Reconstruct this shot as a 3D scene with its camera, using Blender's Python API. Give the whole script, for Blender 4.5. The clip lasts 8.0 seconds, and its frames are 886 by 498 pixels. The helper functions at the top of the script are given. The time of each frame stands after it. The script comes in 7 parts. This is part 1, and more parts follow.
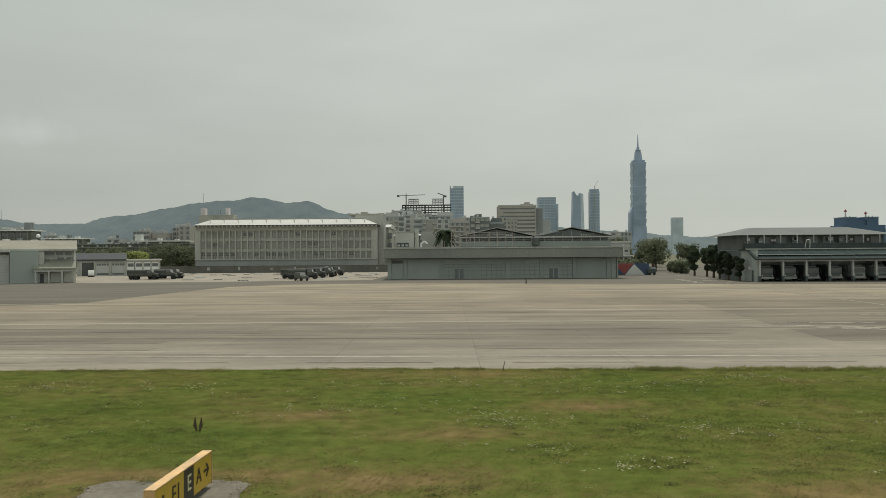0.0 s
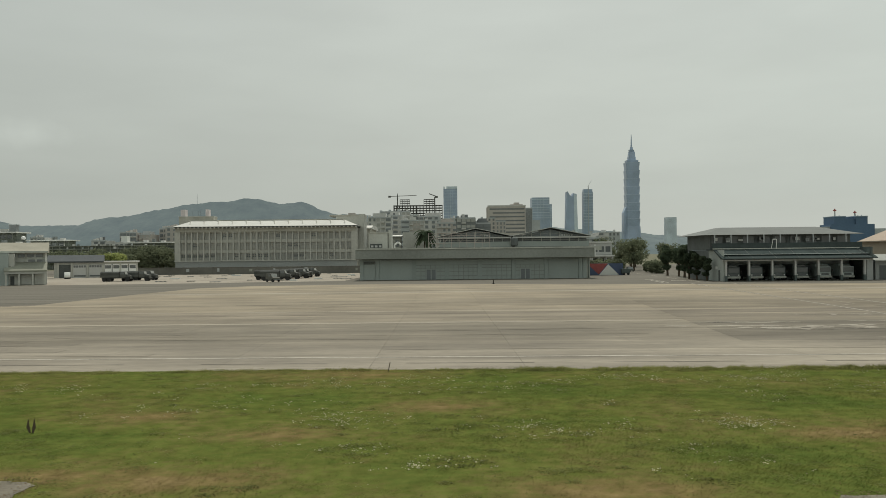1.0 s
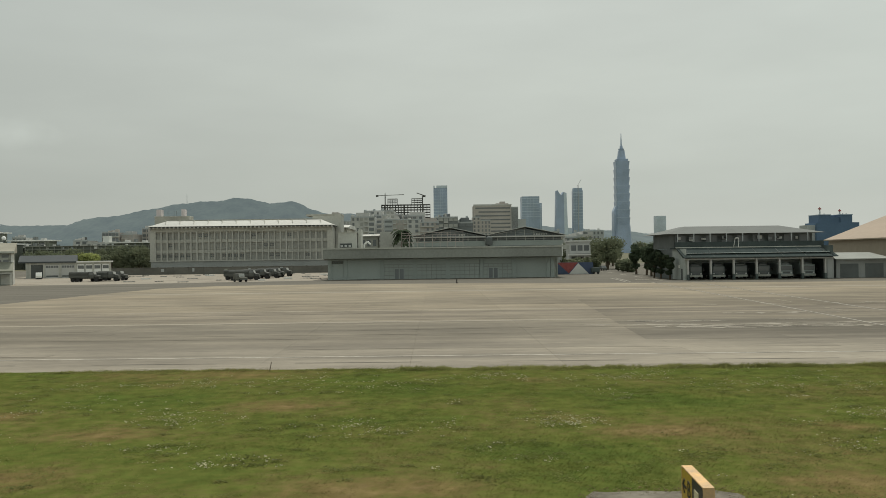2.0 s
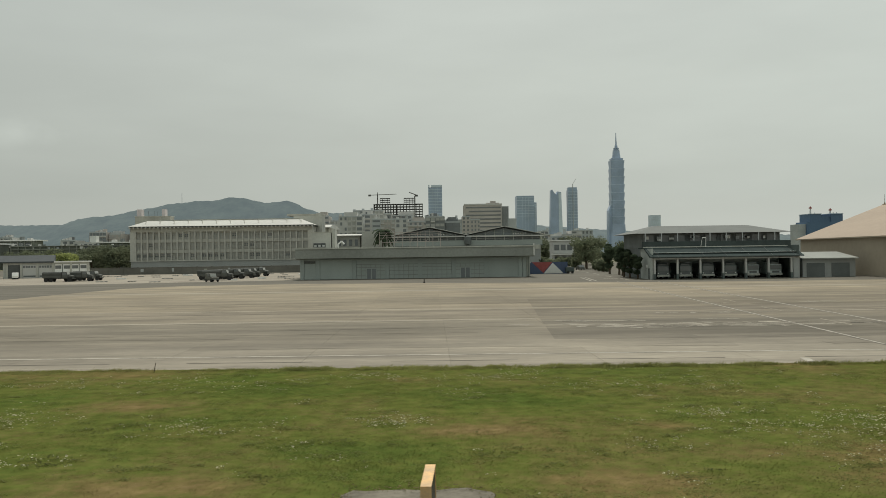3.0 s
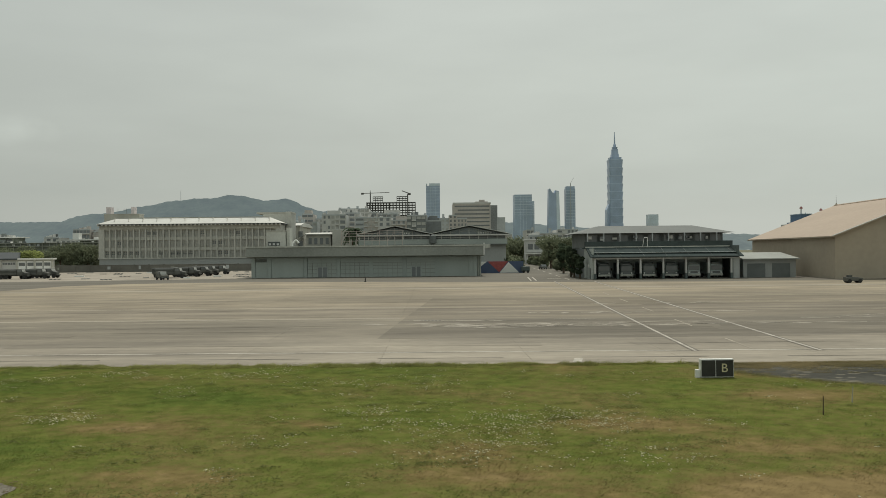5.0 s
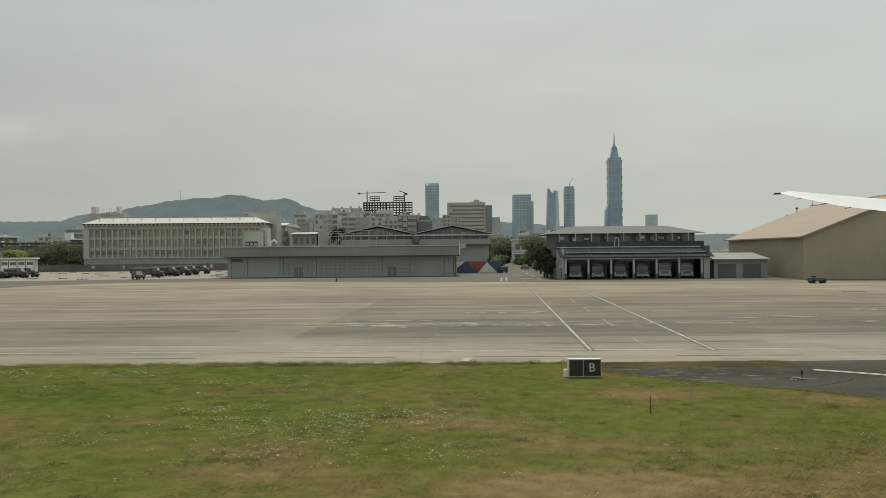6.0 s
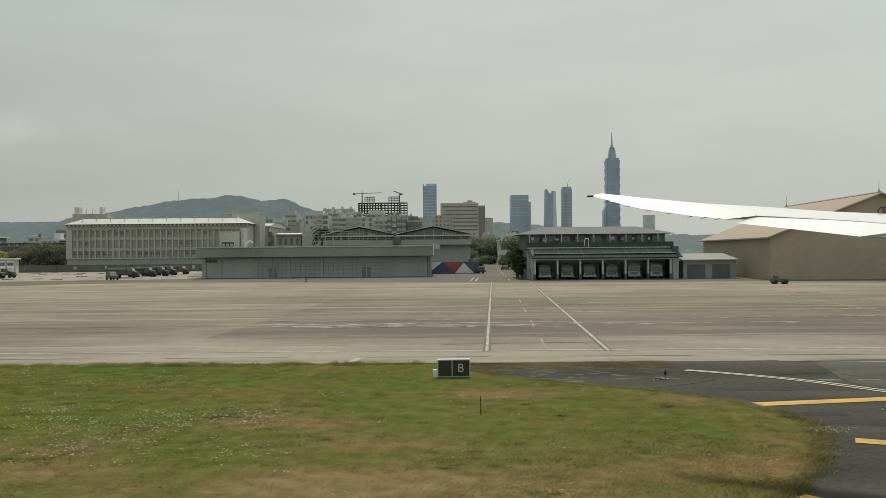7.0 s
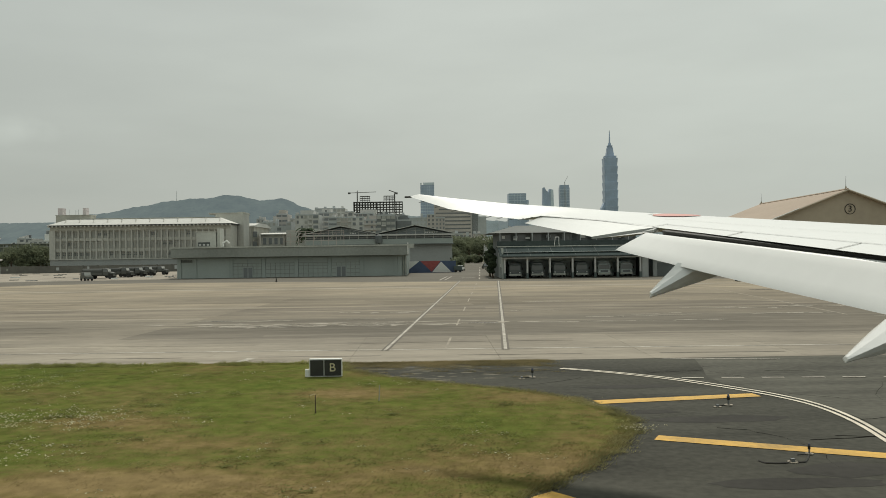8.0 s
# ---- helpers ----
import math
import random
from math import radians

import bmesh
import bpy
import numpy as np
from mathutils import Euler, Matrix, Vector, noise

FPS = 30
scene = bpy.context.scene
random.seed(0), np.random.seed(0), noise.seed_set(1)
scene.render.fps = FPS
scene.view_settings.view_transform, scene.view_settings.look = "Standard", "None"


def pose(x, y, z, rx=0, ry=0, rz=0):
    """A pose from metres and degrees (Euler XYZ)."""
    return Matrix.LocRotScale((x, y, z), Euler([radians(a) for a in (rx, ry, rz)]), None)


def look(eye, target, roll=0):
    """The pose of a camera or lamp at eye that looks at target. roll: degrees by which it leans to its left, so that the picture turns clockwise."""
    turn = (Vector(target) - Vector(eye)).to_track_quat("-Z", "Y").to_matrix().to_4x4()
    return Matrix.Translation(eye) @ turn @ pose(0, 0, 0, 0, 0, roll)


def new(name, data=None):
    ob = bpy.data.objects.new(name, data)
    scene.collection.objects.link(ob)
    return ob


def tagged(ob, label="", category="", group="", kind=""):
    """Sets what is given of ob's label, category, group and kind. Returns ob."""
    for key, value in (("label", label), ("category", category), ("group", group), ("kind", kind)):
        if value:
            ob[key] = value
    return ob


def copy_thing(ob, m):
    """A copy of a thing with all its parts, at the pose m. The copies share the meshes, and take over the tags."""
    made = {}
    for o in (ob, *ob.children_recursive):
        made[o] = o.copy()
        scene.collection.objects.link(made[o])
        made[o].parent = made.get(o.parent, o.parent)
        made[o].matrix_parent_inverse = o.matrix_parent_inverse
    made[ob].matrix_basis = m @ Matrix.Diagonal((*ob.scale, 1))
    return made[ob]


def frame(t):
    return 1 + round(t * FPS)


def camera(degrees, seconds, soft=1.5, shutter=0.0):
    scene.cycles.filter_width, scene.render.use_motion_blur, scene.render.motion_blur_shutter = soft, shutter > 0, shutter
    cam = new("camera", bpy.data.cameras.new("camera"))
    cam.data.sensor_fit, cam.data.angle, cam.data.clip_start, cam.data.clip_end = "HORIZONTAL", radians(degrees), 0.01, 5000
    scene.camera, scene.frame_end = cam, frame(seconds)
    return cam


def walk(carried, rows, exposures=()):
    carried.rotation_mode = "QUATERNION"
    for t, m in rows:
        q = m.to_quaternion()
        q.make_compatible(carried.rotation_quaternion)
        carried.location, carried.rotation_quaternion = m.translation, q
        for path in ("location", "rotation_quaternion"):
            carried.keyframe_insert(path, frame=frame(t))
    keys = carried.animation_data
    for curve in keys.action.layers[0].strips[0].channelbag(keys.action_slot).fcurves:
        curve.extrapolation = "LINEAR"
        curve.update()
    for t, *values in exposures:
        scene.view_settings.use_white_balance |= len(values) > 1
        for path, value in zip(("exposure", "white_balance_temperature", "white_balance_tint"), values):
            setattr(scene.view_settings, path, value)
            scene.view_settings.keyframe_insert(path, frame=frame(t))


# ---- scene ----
cam = camera(55.4, 8.0, soft=0.85, shutter=0.12)
PATH = [
    (0, (0.378, 2.0, 5.703), (0.367, 4.0, 5.7164), -0.4),
    (0.5, (3.096, 1.845, 5.711), (3.089, 3.845, 5.7254), -0.5),
    (1, (5.828, 1.668, 5.725), (5.828, 3.668, 5.7394), -0.6),
    (1.5, (8.583, 1.474, 5.738), (8.594, 3.474, 5.7514), -0.7),
    (3, (17.059, 0.888, 5.744), (17.087, 2.887, 5.7544), -0.8),
    (3.5, (19.97, 0.695, 5.752), (19.998, 2.695, 5.7634), -0.9),
    (4, (22.932, 0.487, 5.756), (22.962, 2.487, 5.7654), -0.6),
    (4.5, (25.868, 0.268, 5.758), (25.895, 2.268, 5.7654), -0.6),
    (6, (34.676, -0.478, 5.731), (34.7, 1.522, 5.7374), -0.5),
    (6.5, (37.618, -0.706, 5.73), (37.643, 1.294, 5.7364), -0.5),
    (7, (40.56, -0.907, 5.726), (40.586, 1.093, 5.7334), -0.5),
    (7.5, (43.501, -1.071, 5.723), (43.527, 0.929, 5.7294), -0.6),
    (8, (46.449, -1.222, 5.719), (46.476, 0.777, 5.7234), -0.8),
]
walk(cam, [(t, look(eye, target, roll)) for t, eye, target, roll in PATH], exposures=[(0, 0.0), (8, 0.0)])

# ---- light: hazy bright sky, high sun ahead of the camera ----
SUN_ELEV, SUN_TURN = radians(56), radians(2)
world = bpy.data.worlds.new("hazy_sky")
scene.world = world
world.use_nodes = True
wn, wl = world.node_tree.nodes, world.node_tree.links
wn.clear()
w_out, w_bg = wn.new("ShaderNodeOutputWorld"), wn.new("ShaderNodeBackground")
sky = wn.new("ShaderNodeTexSky")
sky.sky_type, sky.sun_disc = "NISHITA", False
sky.sun_elevation, sky.sun_rotation = SUN_ELEV, SUN_TURN
sky.air_density, sky.dust_density, sky.ozone_density = 1.0, 6.0, 1.0
w_scale = wn.new("ShaderNodeVectorMath")
w_scale.operation = "SCALE"
w_scale.inputs["Scale"].default_value = 0.06
wl.new(sky.outputs["Color"], w_scale.inputs[0])
w_tc, w_sep = wn.new("ShaderNodeTexCoord"), wn.new("ShaderNodeSeparateXYZ")
wl.new(w_tc.outputs["Generated"], w_sep.inputs[0])
w_ramp = wn.new("ShaderNodeValToRGB")
w_ramp.color_ramp.elements[0].position, w_ramp.color_ramp.elements[0].color = 0.0, (0.590, 0.614, 0.556, 1)
w_ramp.color_ramp.elements[1].position, w_ramp.color_ramp.elements[1].color = 0.6, (0.552, 0.604, 0.556, 1)
for at, col in ((0.07, (0.522, 0.565, 0.518)), (0.20, (0.551, 0.595, 0.537))):
    el = w_ramp.color_ramp.elements.new(at)
    el.color = (*col, 1)
wl.new(w_sep.outputs["Z"], w_ramp.inputs[0])
# faint cloud streaks in the haze
w_map, w_noise, w_cr = wn.new("ShaderNodeMapping"), wn.new("ShaderNodeTexNoise"), wn.new("ShaderNodeValToRGB")
w_map.inputs["Scale"].default_value = (3.0, 3.0, 11.0)
w_noise.inputs["Scale"].default_value, w_noise.inputs["Detail"].default_value = 1.6, 6.0
wl.new(w_tc.outputs["Generated"], w_map.inputs[0])
wl.new(w_map.outputs[0], w_noise.inputs["Vector"])
wl.new(w_noise.outputs["Fac"], w_cr.inputs[0])
w_cr.color_ramp.elements[0].position, w_cr.color_ramp.elements[0].color = 0.35, (0.965, 0.965, 0.965, 1)
w_cr.color_ramp.elements[1].position, w_cr.color_ramp.elements[1].color = 0.75, (1.05, 1.05, 1.05, 1)
w_side, w_sided = wn.new("ShaderNodeMapRange"), wn.new("ShaderNodeVectorMath")
w_side.inputs["From Min"].default_value, w_side.inputs["From Max"].default_value = -1.0, 1.0
w_side.inputs["To Min"].default_value, w_side.inputs["To Max"].default_value = 0.80, 1.28
wl.new(w_sep.outputs["X"], w_side.inputs["Value"])
w_sided.operation = "SCALE"
w_mul, w_mix = wn.new("ShaderNodeMix"), wn.new("ShaderNodeMix")
w_mul.data_type, w_mul.blend_type = "RGBA", "MULTIPLY"
w_mul.inputs["Factor"].default_value = 1.0
wl.new(w_ramp.outputs[0], w_mul.inputs["A"])
wl.new(w_cr.outputs[0], w_mul.inputs["B"])
w_cl, w_cn, w_cd = wn.new("ShaderNodeMapping"), wn.new("ShaderNodeTexNoise"), wn.new("ShaderNodeVectorMath")
w_cl.inputs["Location"].default_value = (0.439 / 0.042, 0.0, -0.133 / 0.016)
w_cl.inputs["Scale"].default_value = (1 / 0.042, 0.0, 1 / 0.016)
wl.new(w_tc.outputs["Generated"], w_cl.inputs[0])
w_cn.inputs["Scale"].default_value, w_cn.inputs["Detail"].default_value = 38.0, 5.0
wl.new(w_tc.outputs["Generated"], w_cn.inputs["Vector"])
w_cd.operation = "LENGTH"
wl.new(w_cl.outputs[0], w_cd.inputs[0])
w_ca, w_cf = wn.new("ShaderNodeMath"), wn.new("ShaderNodeMapRange")
w_ca.operation = "MULTIPLY_ADD"
w_ca.inputs[1].default_value = 1.5
wl.new(w_cn.outputs["Fac"], w_ca.inputs[0])
wl.new(w_cd.outputs["Value"], w_ca.inputs[2])
for key, val in (("From Min", 0.7), ("From Max", 1.8), ("To Min", 1.13), ("To Max", 1.0)):
    w_cf.inputs[key].default_value = val
wl.new(w_ca.outputs[0], w_cf.inputs["Value"])
w_cs = wn.new("ShaderNodeVectorMath")
w_cs.operation = "SCALE"
w_mix.data_type = "RGBA"
w_mix.inputs["Factor"].default_value = 0.8
wl.new(w_scale.outputs[0], w_mix.inputs["A"])
wl.new(w_mul.outputs["Result"], w_sided.inputs[0])
wl.new(w_side.outputs[0], w_sided.inputs["Scale"])
wl.new(w_sided.outputs[0], w_cs.inputs[0])
wl.new(w_cf.outputs[0], w_cs.inputs["Scale"])
wl.new(w_cs.outputs[0], w_mix.inputs["B"])
wl.new(w_mix.outputs["Result"], w_bg.inputs["Color"])
wl.new(w_bg.outputs[0], w_out.inputs["Surface"])

sun = new("sun", bpy.data.lights.new("sun", "SUN"))
sun.data.energy, sun.data.angle, sun.data.color = 2.4, radians(4.0), (1.0, 0.95, 0.86)
sun.matrix_world = look((0, 0, 60), (0 - math.sin(SUN_TURN) * math.cos(SUN_ELEV), 0 - math.cos(SUN_TURN) * math.cos(SUN_ELEV), 60 - math.sin(SUN_ELEV)))


# ---- mesh helpers ----
class Geo:
    """Collects points and faces of one mesh."""

    def __init__(self):
        self.v, self.f = [], []

    def add(self, pts, faces):
        n = len(self.v)
        self.v += [tuple(p) for p in pts]
        self.f += [tuple(i + n for i in fc) for fc in faces]
        return self

    def box(self, x0, x1, y0, y1, z0, z1):
        return self.add([(x0, y0, z0), (x1, y0, z0), (x1, y1, z0), (x0, y1, z0), (x0, y0, z1), (x1, y0, z1), (x1, y1, z1), (x0, y1, z1)],
                        [(3, 2, 1, 0), (4, 5, 6, 7), (0, 1, 5, 4), (1, 2, 6, 5), (2, 3, 7, 6), (3, 0, 4, 7)])

    def prism_y(self, pts, y0, y1):
        """pts: outline in x, z, counter-clockwise seen from -y."""
        n = len(pts)
        return self.add([(x, y0, z) for x, z in pts] + [(x, y1, z) for x, z in pts],
                        [tuple(range(n)), tuple(range(2 * n - 1, n - 1, -1))] + [(i, i + n, (i + 1) % n + n, (i + 1) % n) for i in range(n)])

    def prism_z(self, pts, z0, z1):
        n = len(pts)
        return self.add([(x, y, z0) for x, y in pts] + [(x, y, z1) for x, y in pts],
                        [tuple(range(n - 1, -1, -1)), tuple(range(n, 2 * n))] + [(i, (i + 1) % n, (i + 1) % n + n, i + n) for i in range(n)])

    def prism_x(self, pts, x0, x1):
        """pts: outline in y, z."""
        n = len(pts)
        return self.add([(x0, y, z) for y, z in pts] + [(x1, y, z) for y, z in pts],
                        [tuple(range(n)), tuple(range(2 * n - 1, n - 1, -1))] + [(i, i + n, (i + 1) % n + n, (i + 1) % n) for i in range(n)])

    def cyl(self, a, b, r0, r1=None, n=8):
        r1 = r0 if r1 is None else r1
        a, b = Vector(a), Vector(b)
        q = (b - a).to_track_quat("Z", "Y")
        ring = [Vector((math.cos(2 * math.pi * i / n), math.sin(2 * math.pi * i / n), 0)) for i in range(n)]
        return self.add([a + q @ (p * r0) for p in ring] + [b + q @ (p * r1) for p in ring],
                        [tuple(range(n - 1, -1, -1)), tuple(range(n, 2 * n))] + [(i, (i + 1) % n, (i + 1) % n + n, i + n) for i in range(n)])

    def beam(self, a, b, w):
        return self.cyl(a, b, w * 0.7, w * 0.7, 4)

    def rings(self, loops, close=True):
        """Skin over loops of equal length."""
        n = len(loops[0])
        faces = []
        for k in range(len(loops) - 1):
            for i in range(n):
                j = (i + 1) % n
                faces.append((k * n + i, k * n + j, (k + 1) * n + j, (k + 1) * n + i))
        if close:
            faces += [tuple(range(n - 1, -1, -1)), tuple(range((len(loops) - 1) * n, len(loops) * n))]
        return self.add([p for lp in loops for p in lp], faces)


def mesh_of(name, geo, material, bevel=0.0, smooth=False):
    me = bpy.data.meshes.new(name)
    me.from_pydata(geo.v, [], geo.f)
    bm = bmesh.new()
    bm.from_mesh(me)
    bmesh.ops.recalc_face_normals(bm, faces=bm.faces)
    if bevel:
        bmesh.ops.bevel(bm, geom=list(bm.edges), offset=bevel, segments=2, profile=0.6, affect="EDGES", clamp_overlap=True)
    if smooth:
        for f in bm.faces:
            f.smooth = True
    bm.to_mesh(me)
    bm.free()
    me.materials.append(material)
    return me


def part(name, geo, material, parent, label="", bevel=0.0, smooth=False):
    me = geo if isinstance(geo, bpy.types.Mesh) else mesh_of(name, geo, material, bevel, smooth)
    ob = new(name, me)
    ob.parent = parent
    return tagged(ob, label)


def piece(name, me, parent, x=0.0, y=0.0, z=0.0):
    """One more object on a shared mesh."""
    ob = new(name, me)
    ob.parent = parent
    ob.location = (x, y, z)
    return ob


def thing(name, x, y, z, label, category, group="", rz=0.0):
    ob = new(name)
    ob.matrix_world = pose(x, y, z, 0, 0, rz)
    return tagged(ob, label, category, group)


def solo(name, geo, material, label, category, group="", kind="", bevel=0.0, smooth=False):
    return tagged(new(name, mesh_of(name, geo, material, bevel, smooth)), label, category, group, kind)


# ---- materials ----
def mat(name, col, rough=0.8, var=0.18, big=0.25, fine=6.0, bump=0.0, metal=0.0, rand=0.0, stretch=(1, 1, 1), tint=None, clear=0.0):
    m = bpy.data.materials.new(name)
    m.use_nodes = True
    nt, b = m.node_tree, m.node_tree.nodes["Principled BSDF"]
    nn, ll = nt.nodes, nt.links
    b.inputs["Roughness"].default_value, b.inputs["Metallic"].default_value = rough, metal
    b.inputs["Coat Weight"].default_value = clear
    geo, mp = nn.new("ShaderNodeNewGeometry"), nn.new("ShaderNodeMapping")
    mp.inputs["Scale"].default_value = stretch
    ll.new(geo.outputs["Position"], mp.inputs[0])
    n1, n2 = nn.new("ShaderNodeTexNoise"), nn.new("ShaderNodeTexNoise")
    n1.inputs["Scale"].default_value, n1.inputs["Detail"].default_value = big, 5.0
    n2.inputs["Scale"].default_value, n2.inputs["Detail"].default_value = fine, 4.0
    ll.new(mp.outputs[0], n1.inputs["Vector"])
    ll.new(geo.outputs["Position"], n2.inputs["Vector"])
    mixn = nn.new("ShaderNodeMath")
    mixn.operation = "MULTIPLY_ADD"
    mixn.inputs[1].default_value = 0.35
    ll.new(n2.outputs["Fac"], mixn.inputs[0])
    sc = nn.new("ShaderNodeMath")
    sc.operation = "MULTIPLY"
    sc.inputs[1].default_value = 0.65
    ll.new(n1.outputs["Fac"], sc.inputs[0])
    ll.new(sc.outputs[0], mixn.inputs[2])
    last = mixn.outputs[0]
    if rand:
        oi, ma = nn.new("ShaderNodeObjectInfo"), nn.new("ShaderNodeMath")
        ma.operation = "MULTIPLY_ADD"
        ma.inputs[1].default_value = rand
        ll.new(oi.outputs["Random"], ma.inputs[0])
        ll.new(last, ma.inputs[2])
        last = ma.outputs[0]
    ramp = nn.new("ShaderNodeValToRGB")
    lo, hi = ramp.color_ramp.elements
    lo.position, hi.position = 0.3, 0.7 + rand
    tint = tint or col
    lo.color = (*[c * (1 - var) for c in tint], 1)
    hi.color = (*[min(1, c * (1 + var)) for c in col], 1)
    ll.new(last, ramp.inputs[0])
    ll.new(ramp.outputs[0], b.inputs["Base Color"])
    if bump:
        bp = nn.new("ShaderNodeBump")
        bp.inputs["Strength"].default_value, bp.inputs["Distance"].default_value = 0.5, bump
        ll.new(n2.outputs["Fac"], bp.inputs["Height"])
        ll.new(bp.outputs[0], b.inputs["Normal"])
    return m


def dull(m, level=0.2):
    m.node_tree.nodes["Principled BSDF"].inputs["Specular IOR Level"].default_value = level
    return m


def glass(name, col, rough=0.15):
    m = mat(name, col, rough, 0.25, 0.02, 0.3)
    m.node_tree.nodes["Principled BSDF"].inputs["Specular IOR Level"].default_value = 0.8
    return m


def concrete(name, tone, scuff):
    """Apron concrete: long dirt bands and streaks along x, blotches, slab to slab differences."""
    m = bpy.data.materials.new(name)
    m.use_nodes = True
    nt, b = m.node_tree, m.node_tree.nodes["Principled BSDF"]
    nn, ll = nt.nodes, nt.links
    b.inputs["Roughness"].default_value = 0.9
    b.inputs["Specular IOR Level"].default_value = 0.25
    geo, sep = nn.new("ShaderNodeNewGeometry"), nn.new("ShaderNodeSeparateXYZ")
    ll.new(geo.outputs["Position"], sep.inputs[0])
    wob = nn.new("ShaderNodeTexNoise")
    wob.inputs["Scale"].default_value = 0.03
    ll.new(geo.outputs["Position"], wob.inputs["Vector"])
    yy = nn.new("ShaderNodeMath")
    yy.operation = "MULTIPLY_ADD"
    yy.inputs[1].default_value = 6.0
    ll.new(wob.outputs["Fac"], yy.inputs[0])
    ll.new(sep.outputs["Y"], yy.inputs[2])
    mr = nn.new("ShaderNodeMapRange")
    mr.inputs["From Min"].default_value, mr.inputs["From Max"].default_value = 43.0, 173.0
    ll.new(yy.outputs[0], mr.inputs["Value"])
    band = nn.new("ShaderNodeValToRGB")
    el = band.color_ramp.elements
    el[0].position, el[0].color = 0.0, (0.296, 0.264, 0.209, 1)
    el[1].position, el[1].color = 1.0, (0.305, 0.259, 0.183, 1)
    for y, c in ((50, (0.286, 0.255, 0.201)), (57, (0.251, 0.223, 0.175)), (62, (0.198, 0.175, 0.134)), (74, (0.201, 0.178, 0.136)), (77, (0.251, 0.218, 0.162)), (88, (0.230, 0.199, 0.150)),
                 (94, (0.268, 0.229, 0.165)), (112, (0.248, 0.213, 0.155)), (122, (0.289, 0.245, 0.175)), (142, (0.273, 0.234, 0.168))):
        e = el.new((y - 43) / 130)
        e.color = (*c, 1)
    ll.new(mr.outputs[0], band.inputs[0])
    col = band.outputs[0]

    def layer(scale, stretch, lo, hi, detail=6.0, a=0.32, z=0.68):
        nonlocal col
        mp, n, r, mx = nn.new("ShaderNodeMapping"), nn.new("ShaderNodeTexNoise"), nn.new("ShaderNodeMapRange"), nn.new("ShaderNodeVectorMath")
        mp.inputs["Scale"].default_value = stretch
        ll.new(geo.outputs["Position"], mp.inputs[0])
        n.inputs["Scale"].default_value, n.inputs["Detail"].default_value = scale, detail
        ll.new(mp.outputs[0], n.inputs["Vector"])
        r.inputs["From Min"].default_value, r.inputs["From Max"].default_value, r.inputs["To Min"].default_value, r.inputs["To Max"].default_value = a, z, lo, hi
        ll.new(n.outputs["Fac"], r.inputs["Value"])
        mx.operation = "SCALE"
        ll.new(col, mx.inputs[0])
        ll.new(r.outputs[0], mx.inputs["Scale"])
        col = mx.outputs[0]
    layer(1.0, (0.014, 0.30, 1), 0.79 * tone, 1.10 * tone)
    layer(1.0, (0.05, 1.3, 1), 0.93, 1.07)
    layer(0.06, (1, 1, 1), 0.82, 1.13)
    layer(0.22, (0.45, 1, 1), 0.90, 1.10)
    layer(0.5, (0.35, 1, 1), 0.92, 1.07)
    layer(2.5, (0.5, 1, 1), 0.92, 1.07)
    layer(1.0, (0.09, 1.1, 1), 1.0, scuff, 7.0, 0.58, 0.74)
    layer(1.0, (0.13, 1.5, 7), 1.0, 0.80, 7.0, 0.60, 0.74)
    oi, rr, mx = nn.new("ShaderNodeObjectInfo"), nn.new("ShaderNodeMapRange"), nn.new("ShaderNodeVectorMath")
    rr.inputs["To Min"].default_value, rr.inputs["To Max"].default_value = 0.955, 1.045
    ll.new(oi.outputs["Random"], rr.inputs["Value"])
    mx.operation = "SCALE"
    ll.new(col, mx.inputs[0])
    ll.new(rr.outputs[0], mx.inputs["Scale"])
    ll.new(mx.outputs[0], b.inputs["Base Color"])
    return m


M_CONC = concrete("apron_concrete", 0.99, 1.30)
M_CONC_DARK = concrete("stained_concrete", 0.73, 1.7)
M_SOIL = mat("dry_soil", (0.12, 0.11, 0.06), 0.95, 0.35, 0.05, 2.0, tint=(0.09, 0.10, 0.045))
M_TURF = mat("turf", (0.095, 0.105, 0.032), 0.95, 0.35, 0.18, 3.0, 0.05, tint=(0.10, 0.085, 0.035))
M_CONC_PALE = dull(mat("pale_concrete", (0.335, 0.30, 0.245), 0.9, 0.24, 0.3, 1.5, stretch=(0.3, 1, 1), tint=(0.25, 0.222, 0.178)))
M_ASPH = dull(mat("grey_asphalt", (0.160, 0.147, 0.118), 0.9, 0.16, 0.9, 2.0, stretch=(0.03, 0.35, 1), tint=(0.098, 0.091, 0.073)))
M_TAXI = dull(mat("dark_asphalt", (0.080, 0.079, 0.064), 0.95, 0.22, 0.30, 4.0, 0.003, stretch=(0.30, 1, 1), tint=(0.035, 0.035, 0.029)), 0.12)
M_OLD = dull(mat("bleached_asphalt", (0.118, 0.115, 0.094), 0.95, 0.2, 0.5, 3.0, 0.002, stretch=(0.2, 0.9, 1), tint=(0.062, 0.061, 0.051)), 0.12)
M_GRIME = mat("line_edge_grime", (0.115, 0.102, 0.080), 0.95, 0.3, 0.8, 4.0, tint=(0.16, 0.142, 0.112))
M_WORN = mat("worn_white_paint", (0.42, 0.39, 0.33), 0.8, 0.3, 1.2, 8.0, tint=(0.26, 0.235, 0.185))
M_FADED = mat("faded_paint", (0.32, 0.285, 0.22), 0.85, 0.25, 0.5, 4.0, stretch=(0.1, 1, 1), tint=(0.24, 0.21, 0.16))
